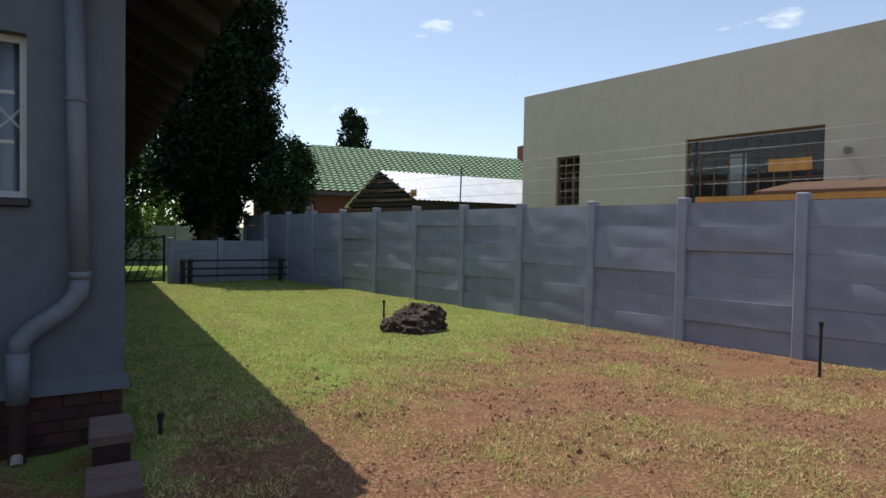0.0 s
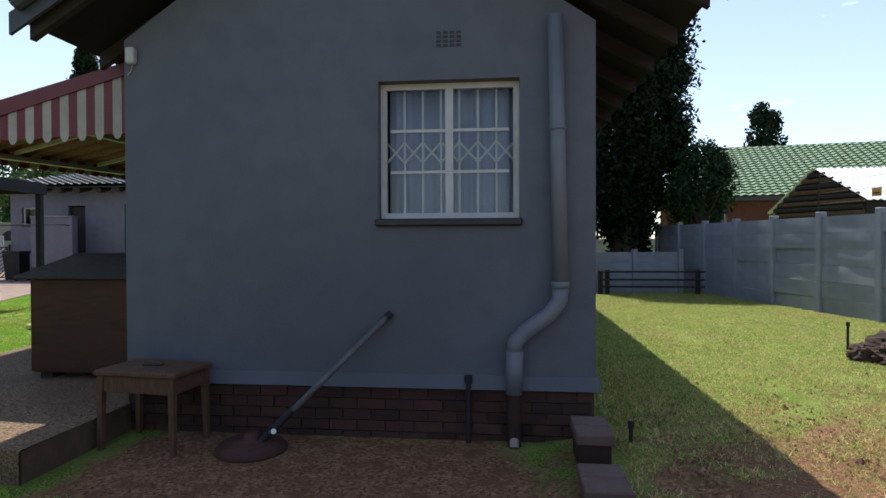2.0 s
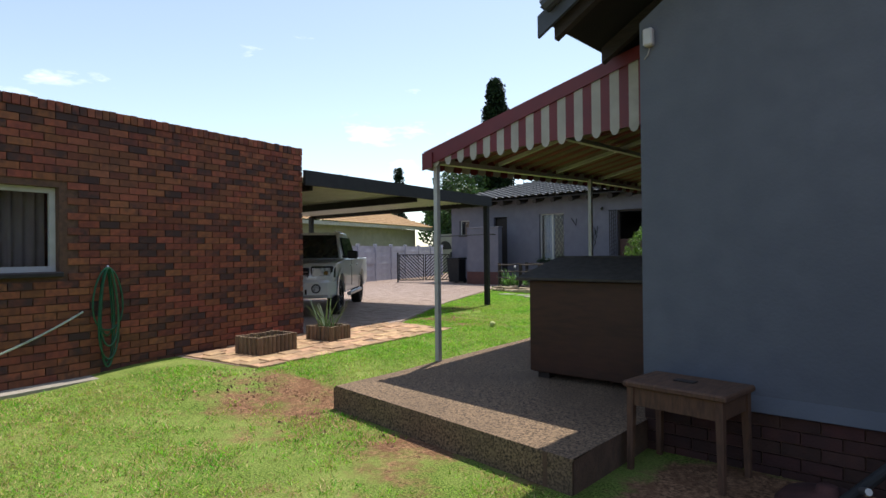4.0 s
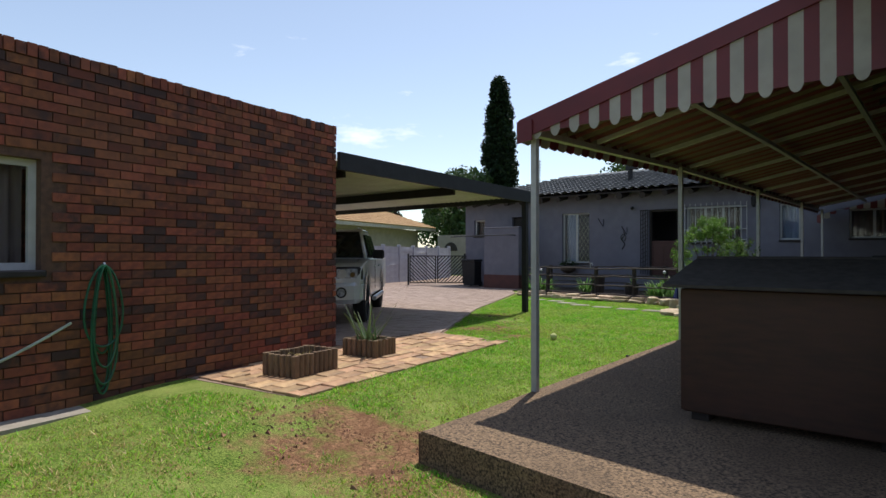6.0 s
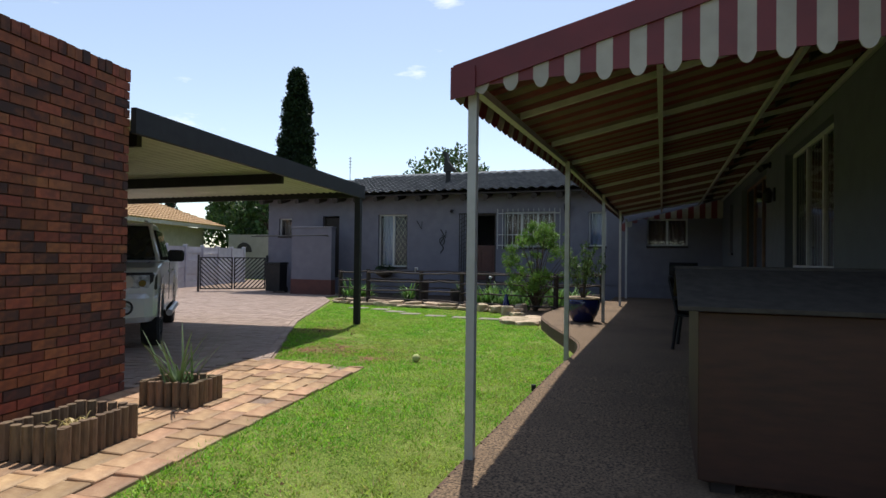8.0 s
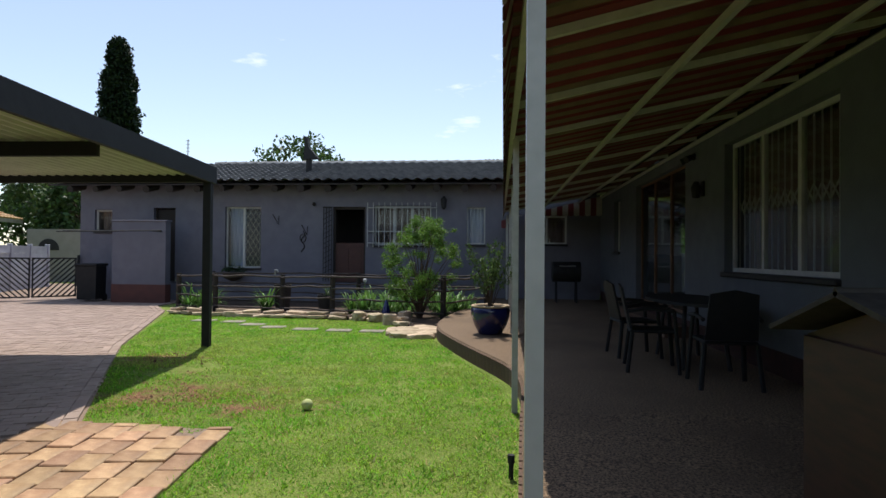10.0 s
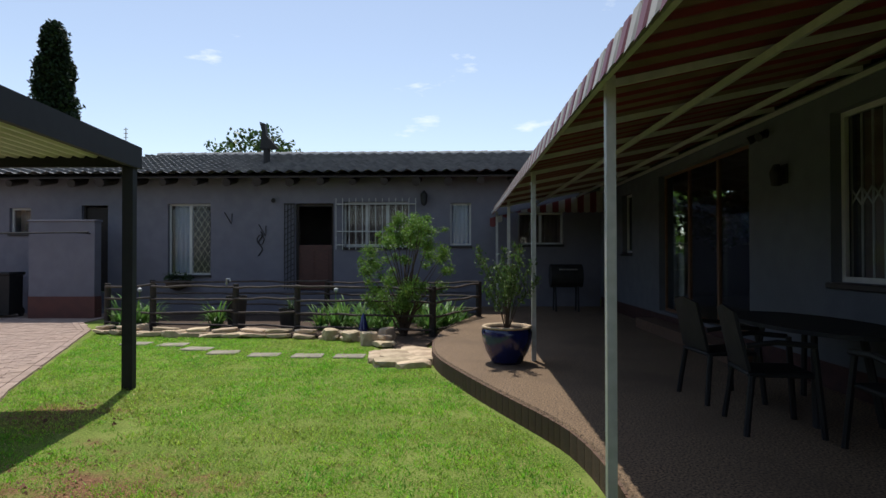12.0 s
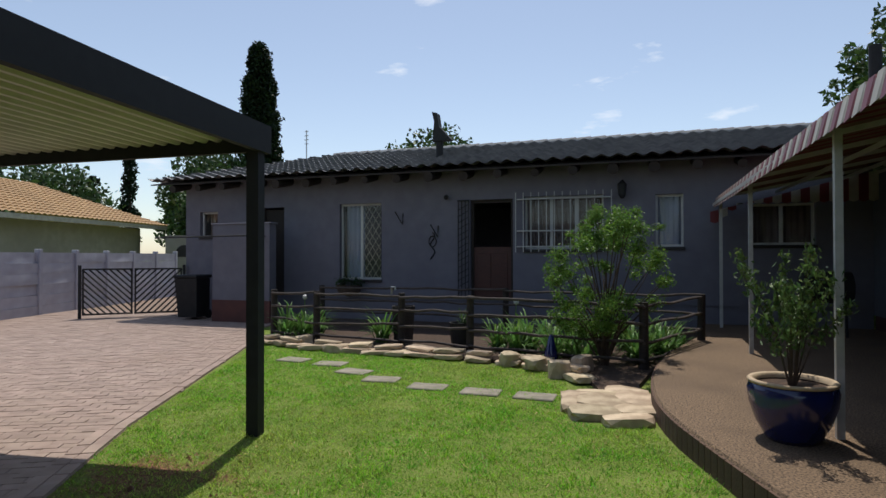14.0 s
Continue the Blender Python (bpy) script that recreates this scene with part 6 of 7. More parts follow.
def crown(n, rx, ry, z0, z1, seed, s0=0.25, s1=0.45, shape="round"):
    r_ = random.Random(seed)
    out = []
    for k in range(n):
        u = r_.random()
        z = z0 + (z1 - z0) * u
        if shape == "cone":
            w = (1 - u) ** 0.55 * (0.75 + 0.25 * min(1, u * 6))
        elif shape == "column":
            w = min(1, (1 - u) * 3.2 + 0.12) * (0.75 + 0.25 * min(1, u * 4))
        else:
            w = math.sin(math.pi * (0.12 + 0.82 * u)) ** 0.6
        a = r_.uniform(0, 6.283)
        d = w * math.sqrt(r_.uniform(0.35, 1.0))
        s_ = r_.uniform(s0, s1)
        out.append((rx * d * math.cos(a), ry * d * math.sin(a), z, s_, s_, s_ * 1.2))
    return out


big = crown(420, 1.75, 1.5, 2.6, 12.5, 31, 0.35, 0.65, "column") + crown(90, 0.85, 0.8, 1.5, 3.6, 30, 0.25, 0.45, "column") + crown(60, 0.5, 0.5, 0.1, 2.4, 32, 0.22, 0.4, "column") + [(0, 0, 2.0 + 0.9 * k, 1.0, 0.9, 0.9) for k in range(10)]
tree("cypress_tree", 2.62, 19.2, big, 105000, 0.085, 33, M_CONIFER, "tall dark ivy-covered cypress tree beyond low wall", (0.55, 10.0), narrow=0.4, hollow=0.2)
tree("ivy_bush", 4.45, 18.2, crown(60, 0.8, 0.7, 1.9, 3.9, 34, 0.2, 0.4), 12000, 0.055, 35, M_DARKLEAF, "rounded green bush grown onto the cypress", (0.12, 2.4), "bush")
tree("shade_tree", 0.0, 21.0, crown(60, 2.0, 1.6, 1.9, 5.2, 36, 0.35, 0.6), 9000, 0.08, 37, M_DARKLEAF, "dark leafy tree behind the side gate", (0.18, 2.4))
tree("hedge_bush", 0.1, 18.2, crown(30, 0.9, 0.8, 0.3, 1.9, 38, 0.25, 0.4), 5000, 0.05, 39, M_BUSH, "light green bush behind the side gate", (0.08, 0.6), "bush")

# neighbour with tan walls
TN = thing("tan_house", "tan plastered flat-roofed neighbouring house", "house", at=(12.0, 16.4, 0), rz=-80.0)
# local x runs south along the facing wall, local y goes away to the east
th = [(5.75, 9.0, 2.25, 3.95), (1.42, 2.34, 2.3, 3.85)]
bm = holed(B(), 0, 22, -0.1, 6.0, 0.3, th)
part("wall", bm, M_TAN, TN)
part("side_wall", box(B(), 0, 0.3, -0.1, 0.3, 9, 5.95), M_TAN, TN)
part("roof", box(B(), 0.3, 0.3, 5.3, 22, 9, 5.4), M_CONC, TN)
part("inner_wall", box(B(), 0.3, 3.0, 0, 22, 3.1, 5.3), M_ROOM, TN)
for (a, b, c, d), nx, nz_ in ((th[0], 9, 3), (th[1], 3, 6)):
    wdw = part("window", box(B(), a, 0.10, d - 0.06, b, 0.16, d), M_RUSTFRAME, TN)
    for aa, bb, cc, dd in ((a, b, c, c + 0.06), (a, a + 0.06, c + 0.06, d - 0.06), (b - 0.06, b, c + 0.06, d - 0.06)):
        part("frame", box(B(), aa, 0.10, cc, bb, 0.16, dd), M_RUSTFRAME, wdw)
    for i in range(1, nx):
        x = a + (b - a) * i / nx
        part("mullion", box(B(), x - 0.022, 0.115, c + 0.06, x + 0.022, 0.15, d - 0.06), M_RUSTFRAME, wdw)
    for j in range(1, nz_):
        z = c + (d - c) * j / nz_
        part("transom", box(B(), a + 0.06, 0.12, z - 0.015, b - 0.06, 0.145, z + 0.015), M_RUSTFRAME, wdw)
    g = part("pane", box(B(), a + 0.06, 0.13, c + 0.06, b - 0.06, 0.136, d - 0.06), M_GLASS, wdw)
    g.visible_shadow = False
    part("blind", box(B(), a + (b - a) * 0.28, 0.5, c, a + (b - a) * 0.42, 0.52, c + (d - c) * 0.75), M_WHITE, wdw)
lt = part("wall_light", rod(B(), (9.5, -0.02, 3.35), (9.5, -0.2, 3.3), 0.06, 0.09, 10), M_ALLOY, TN)
bh = thing("lean_to_roof", "brown timber-edged lean-to roof beyond fence", "roof", at=(12.0, 16.4, 0), rz=-80.0)
part("sheet", extrude_poly(B(), [(8.4, -2.2, 2.28), (16, -2.2, 2.28), (16, -0.02, 2.62), (8.4, -0.02, 2.62)], (0, 0, 0.06)), M_RUSTWOOD, bh)
part("edge_beam", box(B(), 7.2, -2.3, 2.14, 16, -2.22, 2.26), M_YELLOW, bh, "orange-brown timber edge")
part("support", box(B(), 15.7, -2.2, -0.1, 15.8, -2.1, 2.27), M_RUSTWOOD, bh)
part("support", box(B(), 8.6, -2.2, -0.1, 8.7, -2.1, 2.27), M_RUSTWOOD, bh)
sgn_ = part("sign_board", box(B(), 8.6, -2.0, 2.75, 9.4, -1.96, 3.0), M_YELLOW, bh)
part("sign_bracket", box(B(), 9.3, -1.96, 2.6, 9.36, -1.9, 3.1), M_RUSTWOOD, bh)
# electric fence strands over the precast wall
ef = thing("electric_fence", "thin electric fence wires on dark wall brackets", "fence")
for s in (-2, 1.3, 5.8, 8.6):
    p = pe + UE * s
    part("bracket", rod(B(), (p.x, p.y, 1.75), (p.x + 0.03, p.y, 2.62), 0.014, n=6), M_BLACK, ef)
for z in (2.05, 2.25, 2.45, 2.6):
    a, b = pe + UE * -2, pe + UE * 8.6
    part("wire", rod(B(), (a.x + 0.02, a.y, z), (b.x + 0.02, b.y, z), 0.0025, n=4), M_WIRE, ef)
wsgn = thing("warning_sign", "small yellow warning sign on fence wire", "sign", at=(*(pe + UE * 7.2)[:2], 2.17), rz=100)
part("plate", box(B(), -0.1, -0.004, -0.07, 0.1, 0.004, 0.07), M_YELLOW, wsgn)
part("mark", box(B(), -0.06, 0.0042, -0.02, 0.06, 0.006, 0.0), M_SILL, wsgn)

# shed with white sheet roof
sh = thing("garden_shed", "dark log shed with bright corrugated roof", "shed")
A0, AN, AS = Vector((7.85, 18.7, 3.4)), Vector((7.3, 20.05, 2.3)), Vector((8.4, 17.35, 2.5))
dr = Vector((9.0, -0.5, 0))
part("gable", extrude_poly(B(), [AN - Vector((0, 0, 2.4)), AS - Vector((0, 0, 2.6)), AS, A0, AN], (0.1, 0, 0)), M_DARKWOOD, sh)
for k in range(9):
    z = 1.95 + 0.16 * k
    tN = max(0, (z - 2.3) / 1.1)
    tS = max(0, (z - 2.5) / 0.9)
    if tN < 0.95:
        a, b = AN.lerp(A0, tN), AS.lerp(A0, tS)
        part("log", rod(B(), (a.x - 0.05, a.y, z), (b.x - 0.05, b.y, z), 0.075, n=8), M_RUSTWOOD if k % 2 else M_DARKWOOD, sh)
for E_ in (AS, AN):
    bm = B()
    prev = None
    n = 160
    for i in range(n + 1):
        off = dr * (i / n) + Vector((-0.15, 0, 0))
        up_ = 0.02 * math.cos(i * math.pi / 1.5)
        out = (E_ - A0) * 0.12
        cur = (bm.verts.new(A0 + off + Vector((0, 0, 0.03 + up_))), bm.verts.new(E_ + out + off + Vector((0, 0, 0.03 + up_))))
        if prev:
            bm.faces.new((prev[0], cur[0], cur[1], prev[1]))
        prev = cur
    part("roof_sheet", bm, M_SHEET_W, sh)
part("side_wall", extrude_poly(B(), [AS - Vector((0, 0, 2.6)), AS + dr - Vector((0, 0, 2.6)), AS + dr, AS], (0, 0.1, 0)), M_DARKWOOD, sh)

# green tiled house
gh = thing("green_roof_house", "red brick house with green tiled roof", "house")
g0, g1 = Vector((9.3, 30.6, 5.8)), Vector((21.5, 28.6, 5.8))
pd = Vector((-0.16, -0.987, 0)) * 5.4 + Vector((0, 0, -2.7))
ex = Vector((0.987, -0.16, 0))
tile_roof([g0 + pd - ex * 3.6, g1 + pd + ex * 6, g1 + ex * 2.0, g0], 0, 0.36, 0.32, M_TILE_GREEN, gh, amp=0.05, step=0.05)
part("back_slope", extrude_poly(B(), [g0, g1 + ex * 2, g1 - Vector((pd.x, pd.y, -pd.z)) + ex * 6, g0 - Vector((pd.x, pd.y, -pd.z)) - ex * 3], (0, 0, 0.05)), M_TILE_GREEN, gh)
w0, w1 = g0 + pd * 0.9 - ex * 3.2, g1 + pd * 0.9 + ex * 6
part("wall", extrude_poly(B(), [(w0.x, w0.y, 0), (w1.x, w1.y, 0), (w1.x, w1.y, 3.3), (w0.x, w0.y, 3.3)], (0.05, 0.3, 0)), M_REDBRICK_FAR, gh)
part("fascia", extrude_poly(B(), [g0 + pd - ex * 3.6 + Vector((0, 0, -0.15)), g1 + pd + ex * 6 + Vector((0, 0, -0.15)), g1 + pd + ex * 6, g0 + pd - ex * 3.6], (0, 0.04, 0)), M_BARGE, gh)
for k in range(3):
    wx = w0.lerp(w1, 0.1 + 0.14 * k)
    gw = part("window", box(B(), wx.x - 0.6, wx.y - 0.06, 1.4, wx.x + 0.6, wx.y - 0.02, 2.6), M_CARGLASS, gh)
    for q in range(5):
        part("window_bar", box(B(), wx.x - 0.6 + 0.29 * q, wx.y - 0.09, 1.4, wx.x - 0.57 + 0.29 * q, wx.y - 0.061, 2.6), M_WHITE, gw)
part("chimney", box(B(), 21.2, 28.0, 4.5, 22.4, 28.8, 6.6, bev=0.03), M_REDBRICK_FAR, gh)

# orange tiled neighbour in the west
oh = thing("orange_roof_house", "pale plastered house with orange tiled roof", "house")
o0, o1 = Vector((-26.6, 12.5, 3.1)), Vector((-32.6, 34.0, 3.15))
od = (o1 - o0).normalized()
on = Vector((-od.y, od.x, 0))
if on.x > 0:
    on = -on
tile_roof([o0 - od * 4, o1, o1 + on * 4.5 - od * 4.5 + Vector((0, 0, 1.9)), o0 - od * 4 + on * 4.5 + Vector((0, 0, 1.9))], 0, 0.36, 0.32, M_TILE_ORANGE, oh, amp=0.05, step=0.05)
part("hip", extrude_poly(B(), [o1, o1 + on * 9, o1 + on * 4.5 - od * 4.5 + Vector((0, 0, 1.9))], (0, 0, 0.04)), M_TILE_ORANGE, oh)
part("fascia", extrude_poly(B(), [o0 - od * 4 + Vector((0, 0, -0.2)), o1 + Vector((0, 0, -0.2)), o1, o0 - od * 4], on * 0.05), M_CREAM, oh)
q0, q1 = o0 - od * 4 + on * 1.0, o1 + on * 1.0 - od * 0.9
part("wall", extrude_poly(B(), [(q0.x, q0.y, 0), (q1.x, q1.y, 0), (q1.x, q1.y, 3.0), (q0.x, q0.y, 3.0)], on * 0.3), M_TAN_SHADE, oh)
part("end_wall", extrude_poly(B(), [(q1.x, q1.y, 0), (q1.x + on.x * 8, q1.y + on.y * 8, 0), (q1.x + on.x * 8, q1.y + on.y * 8, 3.0), (q1.x, q1.y, 3.0)], -od * 0.3), M_TAN_SHADE, oh)
aw_ = structure(part("wall_arched", box(B(), -29.2, 30.3, 0, -25.5, 30.5, 2.5), M_TAN_SHADE), "low pale wall with dark panel as its shaded arch", "wall")
# flat dark arch laid on the solid wall, painting the gloom of an opening
bm = B()
extrude_poly(bm, [(-28.1 + 0.55 * math.cos(math.pi * k / 10), 30.28, 1.5 + 0.55 * math.sin(math.pi * k / 10)) for k in range(11)], (0, 0.015, 0))
part("arch_recess", bm, M_SILL, aw_)

# trees in the distance
tree("cypress_tree", -35.0, 45.5, crown(420, 1.85, 1.85, 3.0, 16.8, 51, 0.35, 0.75, "cone"), 36000, 0.17, 52, M_CONIFER, "tall slim dark cypress behind the wing", (0.3, 8), narrow=0.4)
tree("cypress_tree", -64.7, 62.0, crown(40, 0.8, 0.8, 2.0, 13.2, 53, 0.5, 0.8, "cone"), 2500, 0.25, 54, M_CONIFER, "distant slim cypress beyond the houses", (0.2, 5))
tree("cypress_tree", -69.2, 61.0, crown(30, 0.55, 0.55, 2.0, 12.1, 55, 0.4, 0.7, "cone"), 1800, 0.25, 56, M_CONIFER, "distant slim cypress beyond the houses", (0.2, 5))
for i, (x, y, rx, h, z0) in enumerate(((-30.5, 36.0, 2.6, 5.8, 1.5), (-36.0, 42.0, 3.4, 8.4, 2.0), (-72.0, 55.0, 9.0, 11.0, 2.0), (-50, 60, 6, 8.6, 2.0), (-19.0, 40.0, 3.0, 8.2, 4.6), (2.6, 36.0, 3.2, 11.5, 4.0), (-60, 40, 7, 7.5, 2))):
    tree("broadleaf_tree", x, y, crown(110, rx, rx, z0, h, 60 + i, rx * 0.12, rx * 0.24), 2600 if z0 > 4.5 else 9000, 0.16 if rx < 5 else 0.3, 80 + i, M_FARLEAF, "green broadleaf tree in the distance", (0.25, h * 0.5))
for x, y, h in ((29.0, 75.0, 18.0), (31.6, 78.0, 17.6)):
    tree("poplar_tree", x, y, crown(40, 1.8, 1.8, 3.0, h, 95, 0.8, 1.3, "cone"), 3500, 0.32, 96, M_CONIFER, "distant dark pointed tree", (0.3, 7), narrow=0.4)
tree("broadleaf_tree", 1.5, 29.5, crown(40, 2.0, 2.0, 1.0, 4.0, 97, 0.4, 0.7), 4000, 0.12, 98, M_BUSH, "sunlit green tree beyond side yard", (0.2, 2))
pt_ = thing("palm_tree", "distant palm crown above the roof", "tree", at=(-7.5, 62.0, 0))
part("trunk", rod(B(), (0, 0, -0.1), (0, 0, 10.4), 0.25, 0.2, 8), M_BARK, pt_)
bm = B()
for k in range(16):
    a = k * 0.4
    for i in range(4):
        p = lambda t: (2.0 * t * math.cos(a), 2.0 * t * math.sin(a), 10.4 + 1.3 * t - 1.6 * t * t)
        rod(bm, p(i / 4), p((i + 1) / 4), 0.09, 0.07, 4)
part("fronds", bm, M_FARLEAF, pt_)
an = thing("roof_aerial", "thin television aerial mast beyond the roof", "aerial", at=(-18.06, 24.5, 0))
part("mast", rod(B(), (0, 0, -0.1), (0, 0, 5.52), 0.018, n=6), M_ALLOY, an)
for k in range(4):
    part("element", rod(B(), (-0.07, 0, 5.47 - 0.13 * k), (0.07, 0, 5.47 - 0.13 * k), 0.012, n=5), M_ALLOY, an)

# ---- pieces: bricks of the garage wall ----
def garage_bricks():
    BL, BH, JT = 0.222, 0.073, 0.011
    full = bpy.data.meshes.new("brick")
    bm = box(B(), 0, 0, 0, BL, 0.02, BH)
    bm.to_mesh(full)
    bm.free()
    full.materials.append(M_BRICK)
    verts, faces = [], []
    r_ = random.Random(12)
    rows = int((G_H - 0.12 + 0.3) / (BH + JT))
    single = 0
    for j in range(rows):
        z = -0.3 + j * (BH + JT)
        off = 0 if j % 2 else (BL + JT) / 2
        u = -8.8 + off
        while u < -0.005:
            u1 = min(u + BL, 0)
            hole = u1 > win_g[0] - 0.0 and u < win_g[1] + 0.0 and z + BH > win_g[2] - 0.08 and z < win_g[3] + 0.0
            if hole:
                u = u + BL + JT
                continue
            pro = r_.uniform(-0.003, 0.003)
            if u > -3.5 and 0.0 < z < 1.55 and u1 - u > 0.2 and single < 300:
                ob = new("brick", full)
                ob.parent = wall_garage
                ob.location = (u, -0.004 + pro, z)
                single += 1
            elif u1 - u > 0.03:
                b = len(verts)
                y0, y1 = -0.004 + pro, 0.013
                verts += [(u, y0, z), (u1, y0, z), (u1, y0, z + BH), (u, y0, z + BH), (u, y1, z), (u1, y1, z), (u1, y1, z + BH), (u, y1, z + BH)]
                faces += [(b, b + 1, b + 2, b + 3), (b + 1, b + 5, b + 6, b + 2), (b + 4, b, b + 3, b + 7), (b + 3, b + 2, b + 6, b + 7), (b, b + 4, b + 5, b + 1)]
            u += BL + JT
    # header course on top
    u = -8.8
    while u < -0.02:
        b = len(verts)
        u1, z, h = min(u + 0.073, 0.0), -0.3 + rows * (BH + JT), r_.uniform(0.10, 0.113)
        y0, y1 = -0.012 + r_.uniform(-0.004, 0.004), 0.24
        verts += [(u, y0, z), (u1, y0, z), (u1, y0, z + h), (u, y0, z + h), (u, y1, z), (u1, y1, z), (u1, y1, z + h), (u, y1, z + h)]
        faces += [(b, b + 1, b + 2, b + 3), (b + 1, b + 5, b + 6, b + 2), (b + 4, b, b + 3, b + 7), (b + 3, b + 2, b + 6, b + 7), (b, b + 4, b + 5, b + 1), (b + 4, b + 7, b + 6, b + 5)]
        u += 0.084
    data_part("brick_rows", verts, faces, M_BRICK_J, wall_garage, kind="stuff")


garage_bricks()


def inside(x, y, poly):
    c = False
    for (x0, y0), (x1, y1) in zip(poly, poly[1:] + poly[:1]):
        if (y0 > y) != (y1 > y) and x < (x1 - x0) * (y - y0) / (y1 - y0) + x0:
            c = not c
    return c


def pavers():
    """Large clay pavers beside the wall, brick pavers over the drive."""
    r_ = random.Random(17)
    big_ = bpy.data.meshes.new("paver")
    bm = box(B(), -0.142, -0.092, -0.03, 0.142, 0.092, 0.03, bev=0.006)
    bm.to_mesh(big_)
    bm.free()
    big_.materials.append(M_PAVER)
    for i in range(-1, 12):
        y, first = 4.38 - 0.02 * i, i % 2 == 1
        while y < 8.36:
            L = 0.142 if first else r_.choice((0.288, 0.288, 0.288, 0.23))
            first = False
            L = min(L, 8.41 - y)
            x = -8.51 - (y + L / 2 - 4.3) * 0.13 - 0.096 - 0.192 * i
            edge_w = GA[0] + math.tan(radians(GT)) * -(y - GA[1]) if y < 6.4 else -10.3
            if L > 0.05 and x > edge_w and not (i == 0 and r_.random() < 0.06):
                ob = new("paver", big_)
                ob.matrix_world = pose(x, y + L / 2, -0.004 + r_.uniform(-0.008, 0.008), r_.uniform(-1.6, 1.6), r_.uniform(-1.6, 1.6), 97.4 + r_.uniform(-1.8, 1.8)) @ Matrix.Diagonal(((L - 0.008) / 0.284, 1, 1, 1))
                ob.parent = road
            y += L
    poly = [(-10.08, 8.3), (-11.59, 10.95), (-12.3, 12.2), (-14.63, 17.3), (-15.6, 18.6), (-15.8, 20.5), (-24.0, 20.8), (-24.0, 6.0), (-10.3, 6.4), (-10.3, 8.3)]
    verts, faces = [], []
    ang = 28.0
    ux, uy = Vector((math.cos(radians(ang)), math.sin(radians(ang)))), Vector((-math.sin(radians(ang)), math.cos(radians(ang))))
    o = Vector((-15.0, 12.0))
    for j in range(-110, 110):
        for i in range(-60, 60):
            c = o + ux * (0.215 * i + (0.107 if j % 2 else 0)) + uy * (0.108 * j)
            if not (-24 < c.x < -10 and 6 < c.y < 20.8) or not inside(c.x + 0.12, c.y - 0.06, poly):
                continue
            z = 0.018 + r_.uniform(-0.003, 0.003)
            b = len(verts)
            for sx, sy in ((-1, -1), (1, -1), (1, 1), (-1, 1)):
                p = c + ux * (0.104 * sx) + uy * (0.0505 * sy)
                verts.append((p.x, p.y, z))
            for sx, sy in ((-1, -1), (1, -1), (1, 1), (-1, 1)):
                p = c + ux * (0.104 * sx) + uy * (0.0505 * sy)
                verts.append((p.x, p.y, 0.0))
            faces += [(b, b + 1, b + 2, b + 3)] + [(b + k, b + 4 + k, b + 4 + (k + 1) % 4, b + (k + 1) % 4) for k in range(4)]
    # border course along the lawn
    line = [Vector(p) for p in poly[:6]]
    for a, b in zip(line, line[1:]):
        d = (b - a).normalized()
        nn = Vector((-d.y, d.x))
        k = 0.0
        while k < (b - a).length:
            for row in (0, 1):
                c = a + d * (k + 0.11) + nn * (0.055 + 0.11 * row)
                q = len(verts)
                for hz_ in (0.026 + r_.uniform(-0.003, 0.003), 0.0):
                    for sx, sy in ((-1, -1), (1, -1), (1, 1), (-1, 1)):
                        p = c + d * (0.105 * sx) + nn * (0.05 * sy)
                        verts.append((p.x, p.y, hz_))
                faces += [(q, q + 1, q + 2, q + 3)] + [(q + w, q + 4 + w, q + 4 + (w + 1) % 4, q + (w + 1) % 4) for w in range(4)]
            k += 0.22
    data_part("drive_pavers", verts, faces, M_DRIVE, road, kind="stuff")


pavers()


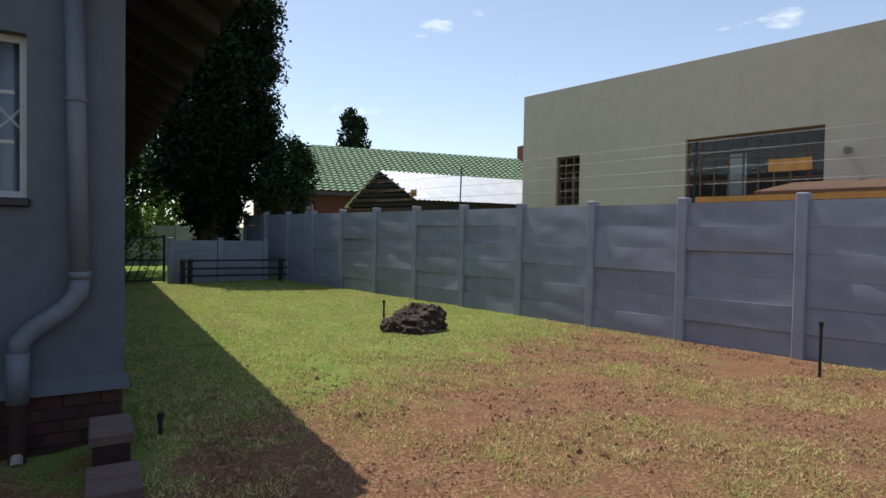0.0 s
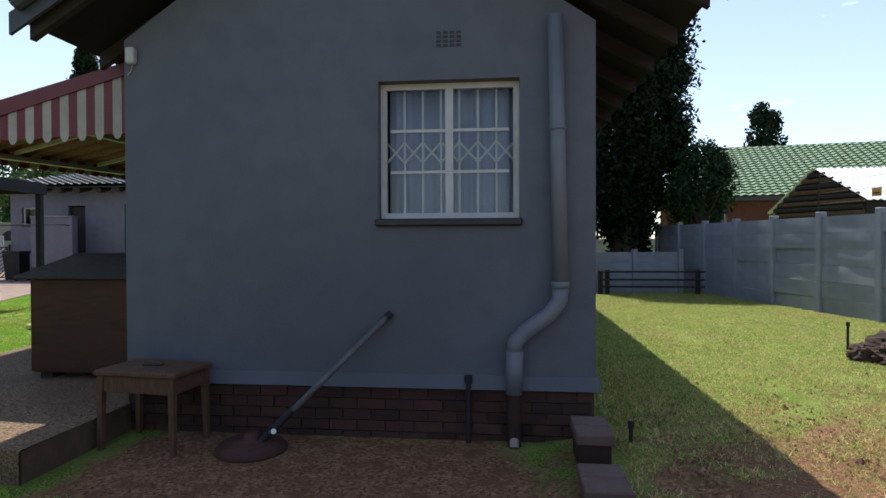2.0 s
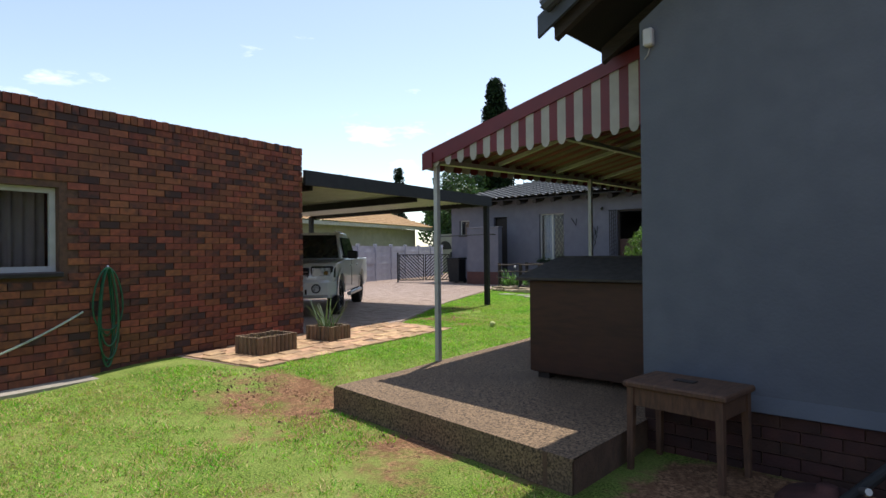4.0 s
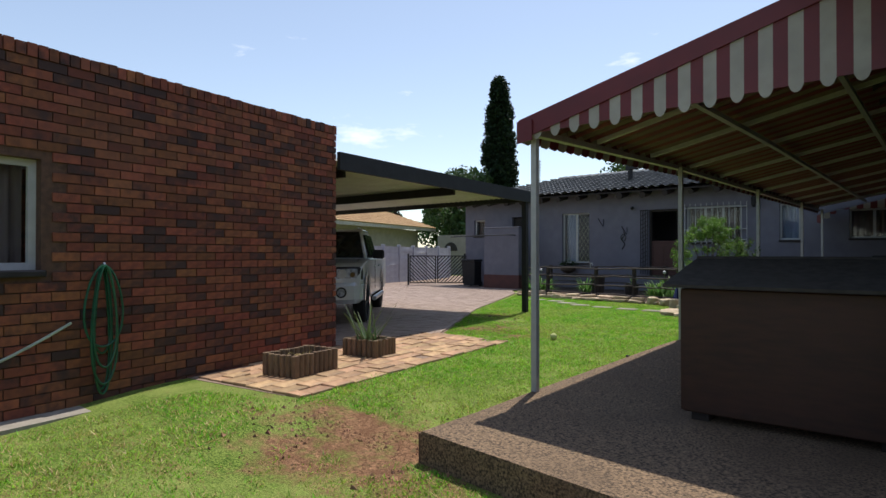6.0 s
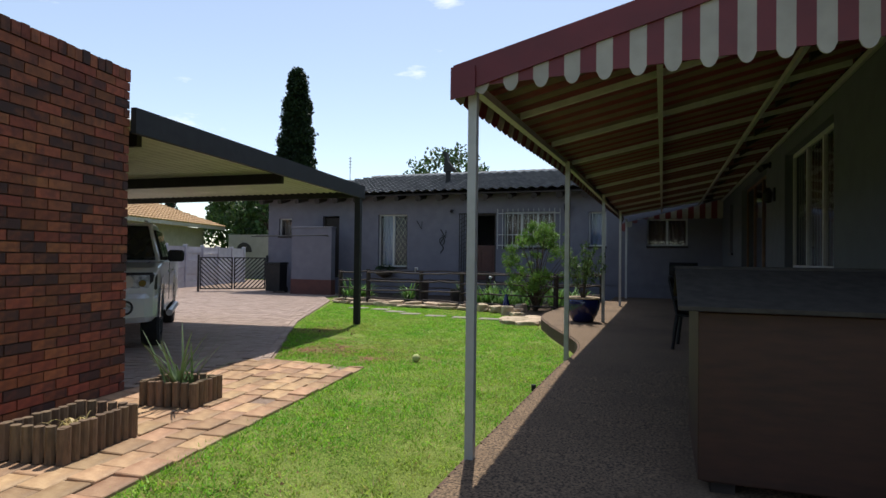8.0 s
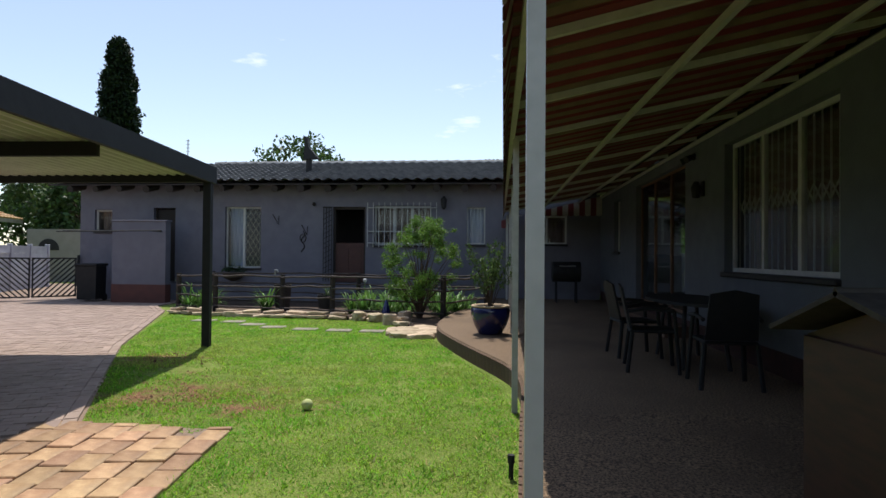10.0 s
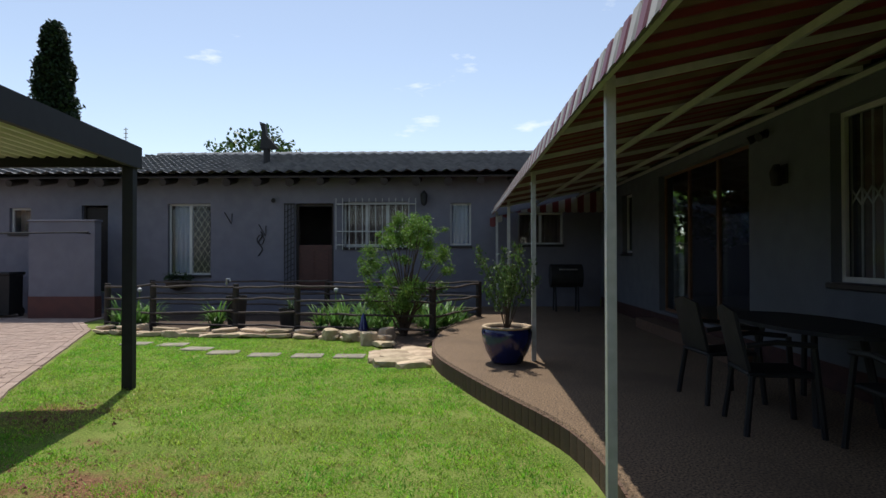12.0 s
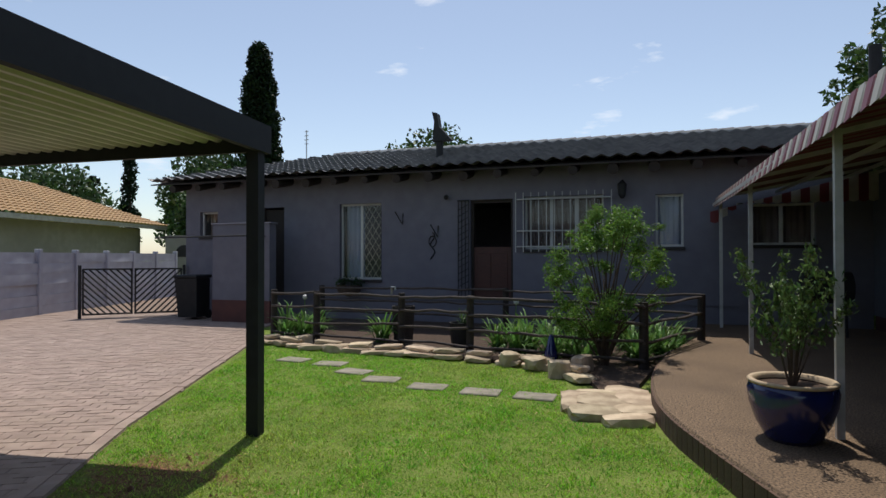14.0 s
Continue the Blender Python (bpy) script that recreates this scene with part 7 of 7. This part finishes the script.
def grass():
    """Short blades over the lawns, thinner where the soil is bare."""
    rng_ = np.random.default_rng(5)
    lawn_w = [(-6.77, 4.3), (-6.62, 9.4), (-6.82, 10.5), (-7.2, 11.5), (-7.88, 13.6), (-8.6, 13.6), (-8.9, 15.8), (-10.9, 16.35), (-14.3, 16.9), (-12.3, 12.2), (-11.6, 10.95), (-10.05, 8.35), (-8.88, 8.25), (-8.36, 4.25), (-9.3, 4.0), (-9.2, 1.0), (-8.9, -0.5), (-3.0, -0.5), (-3.0, 3.6), (-4.1, 3.8), (-6.7, 4.18)]
    lawn_e = [(-0.25, 4.4), (-0.25, 16.4), (4.1, 16.4), (6.3, 4.8), (7.0, 0.5), (0.2, 0.8), (-0.5, 2.4)]
    for nm, poly, count, seed, lab in (("lawn_grass", lawn_w, 760000, 1, "short green grass blades on the lawn"), ("side_lawn_grass", lawn_e, 560000, 2, "sparse sunlit grass over red soil")):
        xs, ys = [p[0] for p in poly], [p[1] for p in poly]
        px = rng_.uniform(min(xs), max(xs), count)
        py = rng_.uniform(min(ys), max(ys), count)
        ok = np.zeros(count, bool)
        for (x0, y0), (x1, y1) in zip(poly, poly[1:] + poly[:1]):
            if y0 == y1:
                continue
            ok ^= ((y0 > py) != (y1 > py)) & (px < (x1 - x0) * (py - y0) / (y1 - y0) + x0)
        px, py = px[ok], py[ok]
        dens = np.array([noise.noise(Vector((x * 1.1, y * 1.1, seed))) + 0.6 * noise.noise(Vector((x * 3.7, y * 3.7, seed + 9))) for x, y in zip(px, py)])
        if seed == 2:
            bare = 0.70 * np.clip((7.0 - py + 0.45 * (px - 2.5)) / 2.2, 0, 1) - 0.6
        else:
            bare = np.where(py < 4.6, -0.4, -0.75)
            for cx, cy, rad, am in ((-7.15, 4.28, 0.85, 0.9), (-5.29, 3.98, 0.6, 0.7), (-7.4, 4.6, 0.5, 0.7), (-10.0, 9.5, 0.9, 0.85), (-10.3, 10.6, 0.5, 0.5), (-8.8, 9.2, 0.7, 0.55), (-11.2, 11.4, 0.5, 0.9), (-8.3, 5.6, 0.35, 0.5), (-5.2, 3.2, 0.8, 0.4)):
                bare = bare + am * np.exp(-(((px - cx) ** 2 + (py - cy) ** 2) / rad ** 2))
        keep = dens > bare - 0.3 + 0.55 * rng_.random(len(px))
        px, py = px[keep], py[keep]
        n = len(px)
        pz = np.array([ground_z(x, y) for x, y in zip(px, py)])
        a = rng_.uniform(0, 6.283, n)
        tuft = np.array([noise.noise(Vector((x * 9, y * 9, seed + 3))) + 0.7 * noise.noise(Vector((x * 2.3, y * 2.3, seed + 5))) for x, y in zip(px, py)])
        lush = np.clip(0.85 + 0.9 * tuft, 0.3, 2.2)
        h = rng_.uniform(0.010, 0.034, n) * lush
        w = rng_.uniform(0.003, 0.0065, n)
        lx, ly = rng_.normal(0, 0.024, n) * lush, rng_.normal(0, 0.024, n) * lush
        v = np.empty((n, 3, 3))
        v[:, 0] = np.stack([px - w * np.cos(a), py - w * np.sin(a), pz - 0.004], 1)
        v[:, 1] = np.stack([px + w * np.cos(a), py + w * np.sin(a), pz - 0.004], 1)
        v[:, 2] = np.stack([px + lx, py + ly, pz + h], 1)
        dry = rng_.random(n) < (np.clip(0.35 + 0.12 * (7.5 - py), 0.3, 0.8) if seed == 2 else np.clip(0.1 + 0.1 * (5.5 - py), 0.06, 0.4))
        for sub, m_, nm2 in ((~dry, M_GRASS if seed == 1 else M_GRASS_E, nm), (dry, M_DRYGRASS, "dry_" + nm)):
            vv = v[sub].reshape(-1, 3)
            me = bpy.data.meshes.new(nm2)
            k = len(vv) // 3
            me.vertices.add(k * 3)
            me.vertices.foreach_set("co", vv.ravel())
            me.loops.add(k * 3)
            me.loops.foreach_set("vertex_index", np.arange(k * 3))
            me.polygons.add(k)
            me.polygons.foreach_set("loop_start", np.arange(k) * 3)
            me.update()
            me.materials.append(m_)
            tagged(new(nm2, me), lab if m_ is not M_DRYGRASS else "dry straw-coloured grass blades on the lawn", "grass", kind="stuff")



def clods():
    """Crumbs of red soil lying on the bare ground."""
    rng_ = np.random.default_rng(9)
    spots = [(rng_.uniform(0.0, 6.6, 60000), rng_.uniform(0.8, 7.6, 60000)), (rng_.normal(-7.15, 0.6, 2500), rng_.normal(4.28, 0.4, 2500)), (rng_.normal(-11.0, 0.3, 700), rng_.normal(11.35, 0.25, 700)), (rng_.normal(-10.0, 0.45, 1100), rng_.normal(9.5, 0.4, 1100))]
    px, py = (np.concatenate(c) for c in zip(*spots))
    dens = np.array([noise.noise(Vector((x * 1.4, y * 1.4, 3.0))) for x, y in zip(px, py)])
    keep = (dens > -0.1) & ((px < 0) | (py < 7.2 + 0.35 * (px - 2.5) - rng_.random(len(px)) * 2)) & (px < 6.9 - 0.186 * (py - 2))
    px, py = px[keep], py[keep]
    n = len(px)
    pz = np.array([ground_z(x, y) for x, y in zip(px, py)])
    r_ = rng_.gamma(1.6, 0.0036, n) + 0.003
    a = rng_.uniform(0, 6.283, n)
    v = np.empty((n, 4, 3))
    for k in range(3):
        v[:, k] = np.stack([px + r_ * np.cos(a + 2.1 * k), py + r_ * np.sin(a + 2.1 * k), pz - 0.002], 1)
    v[:, 3] = np.stack([px + rng_.normal(0, 0.3, n) * r_, py + rng_.normal(0, 0.3, n) * r_, pz + r_ * rng_.uniform(0.6, 1.2, n)], 1)
    f = []
    for i in range(n):
        b = 4 * i
        f += [(b, b + 1, b + 3), (b + 1, b + 2, b + 3), (b + 2, b, b + 3)]
    ob = data_part("soil_crumbs", v.reshape(-1, 3).tolist(), f, M_CLOD)
    tagged(ob, "small crumbs of red soil on bare ground", "soil", kind="stuff")


M_CLOD = mat("red_soil_crumb", (0.36, 0.21, 0.12), (0.18, 0.092, 0.05), rough=1, scale=5, bump=0, rand=0.5, island=True)
grass()
clods()
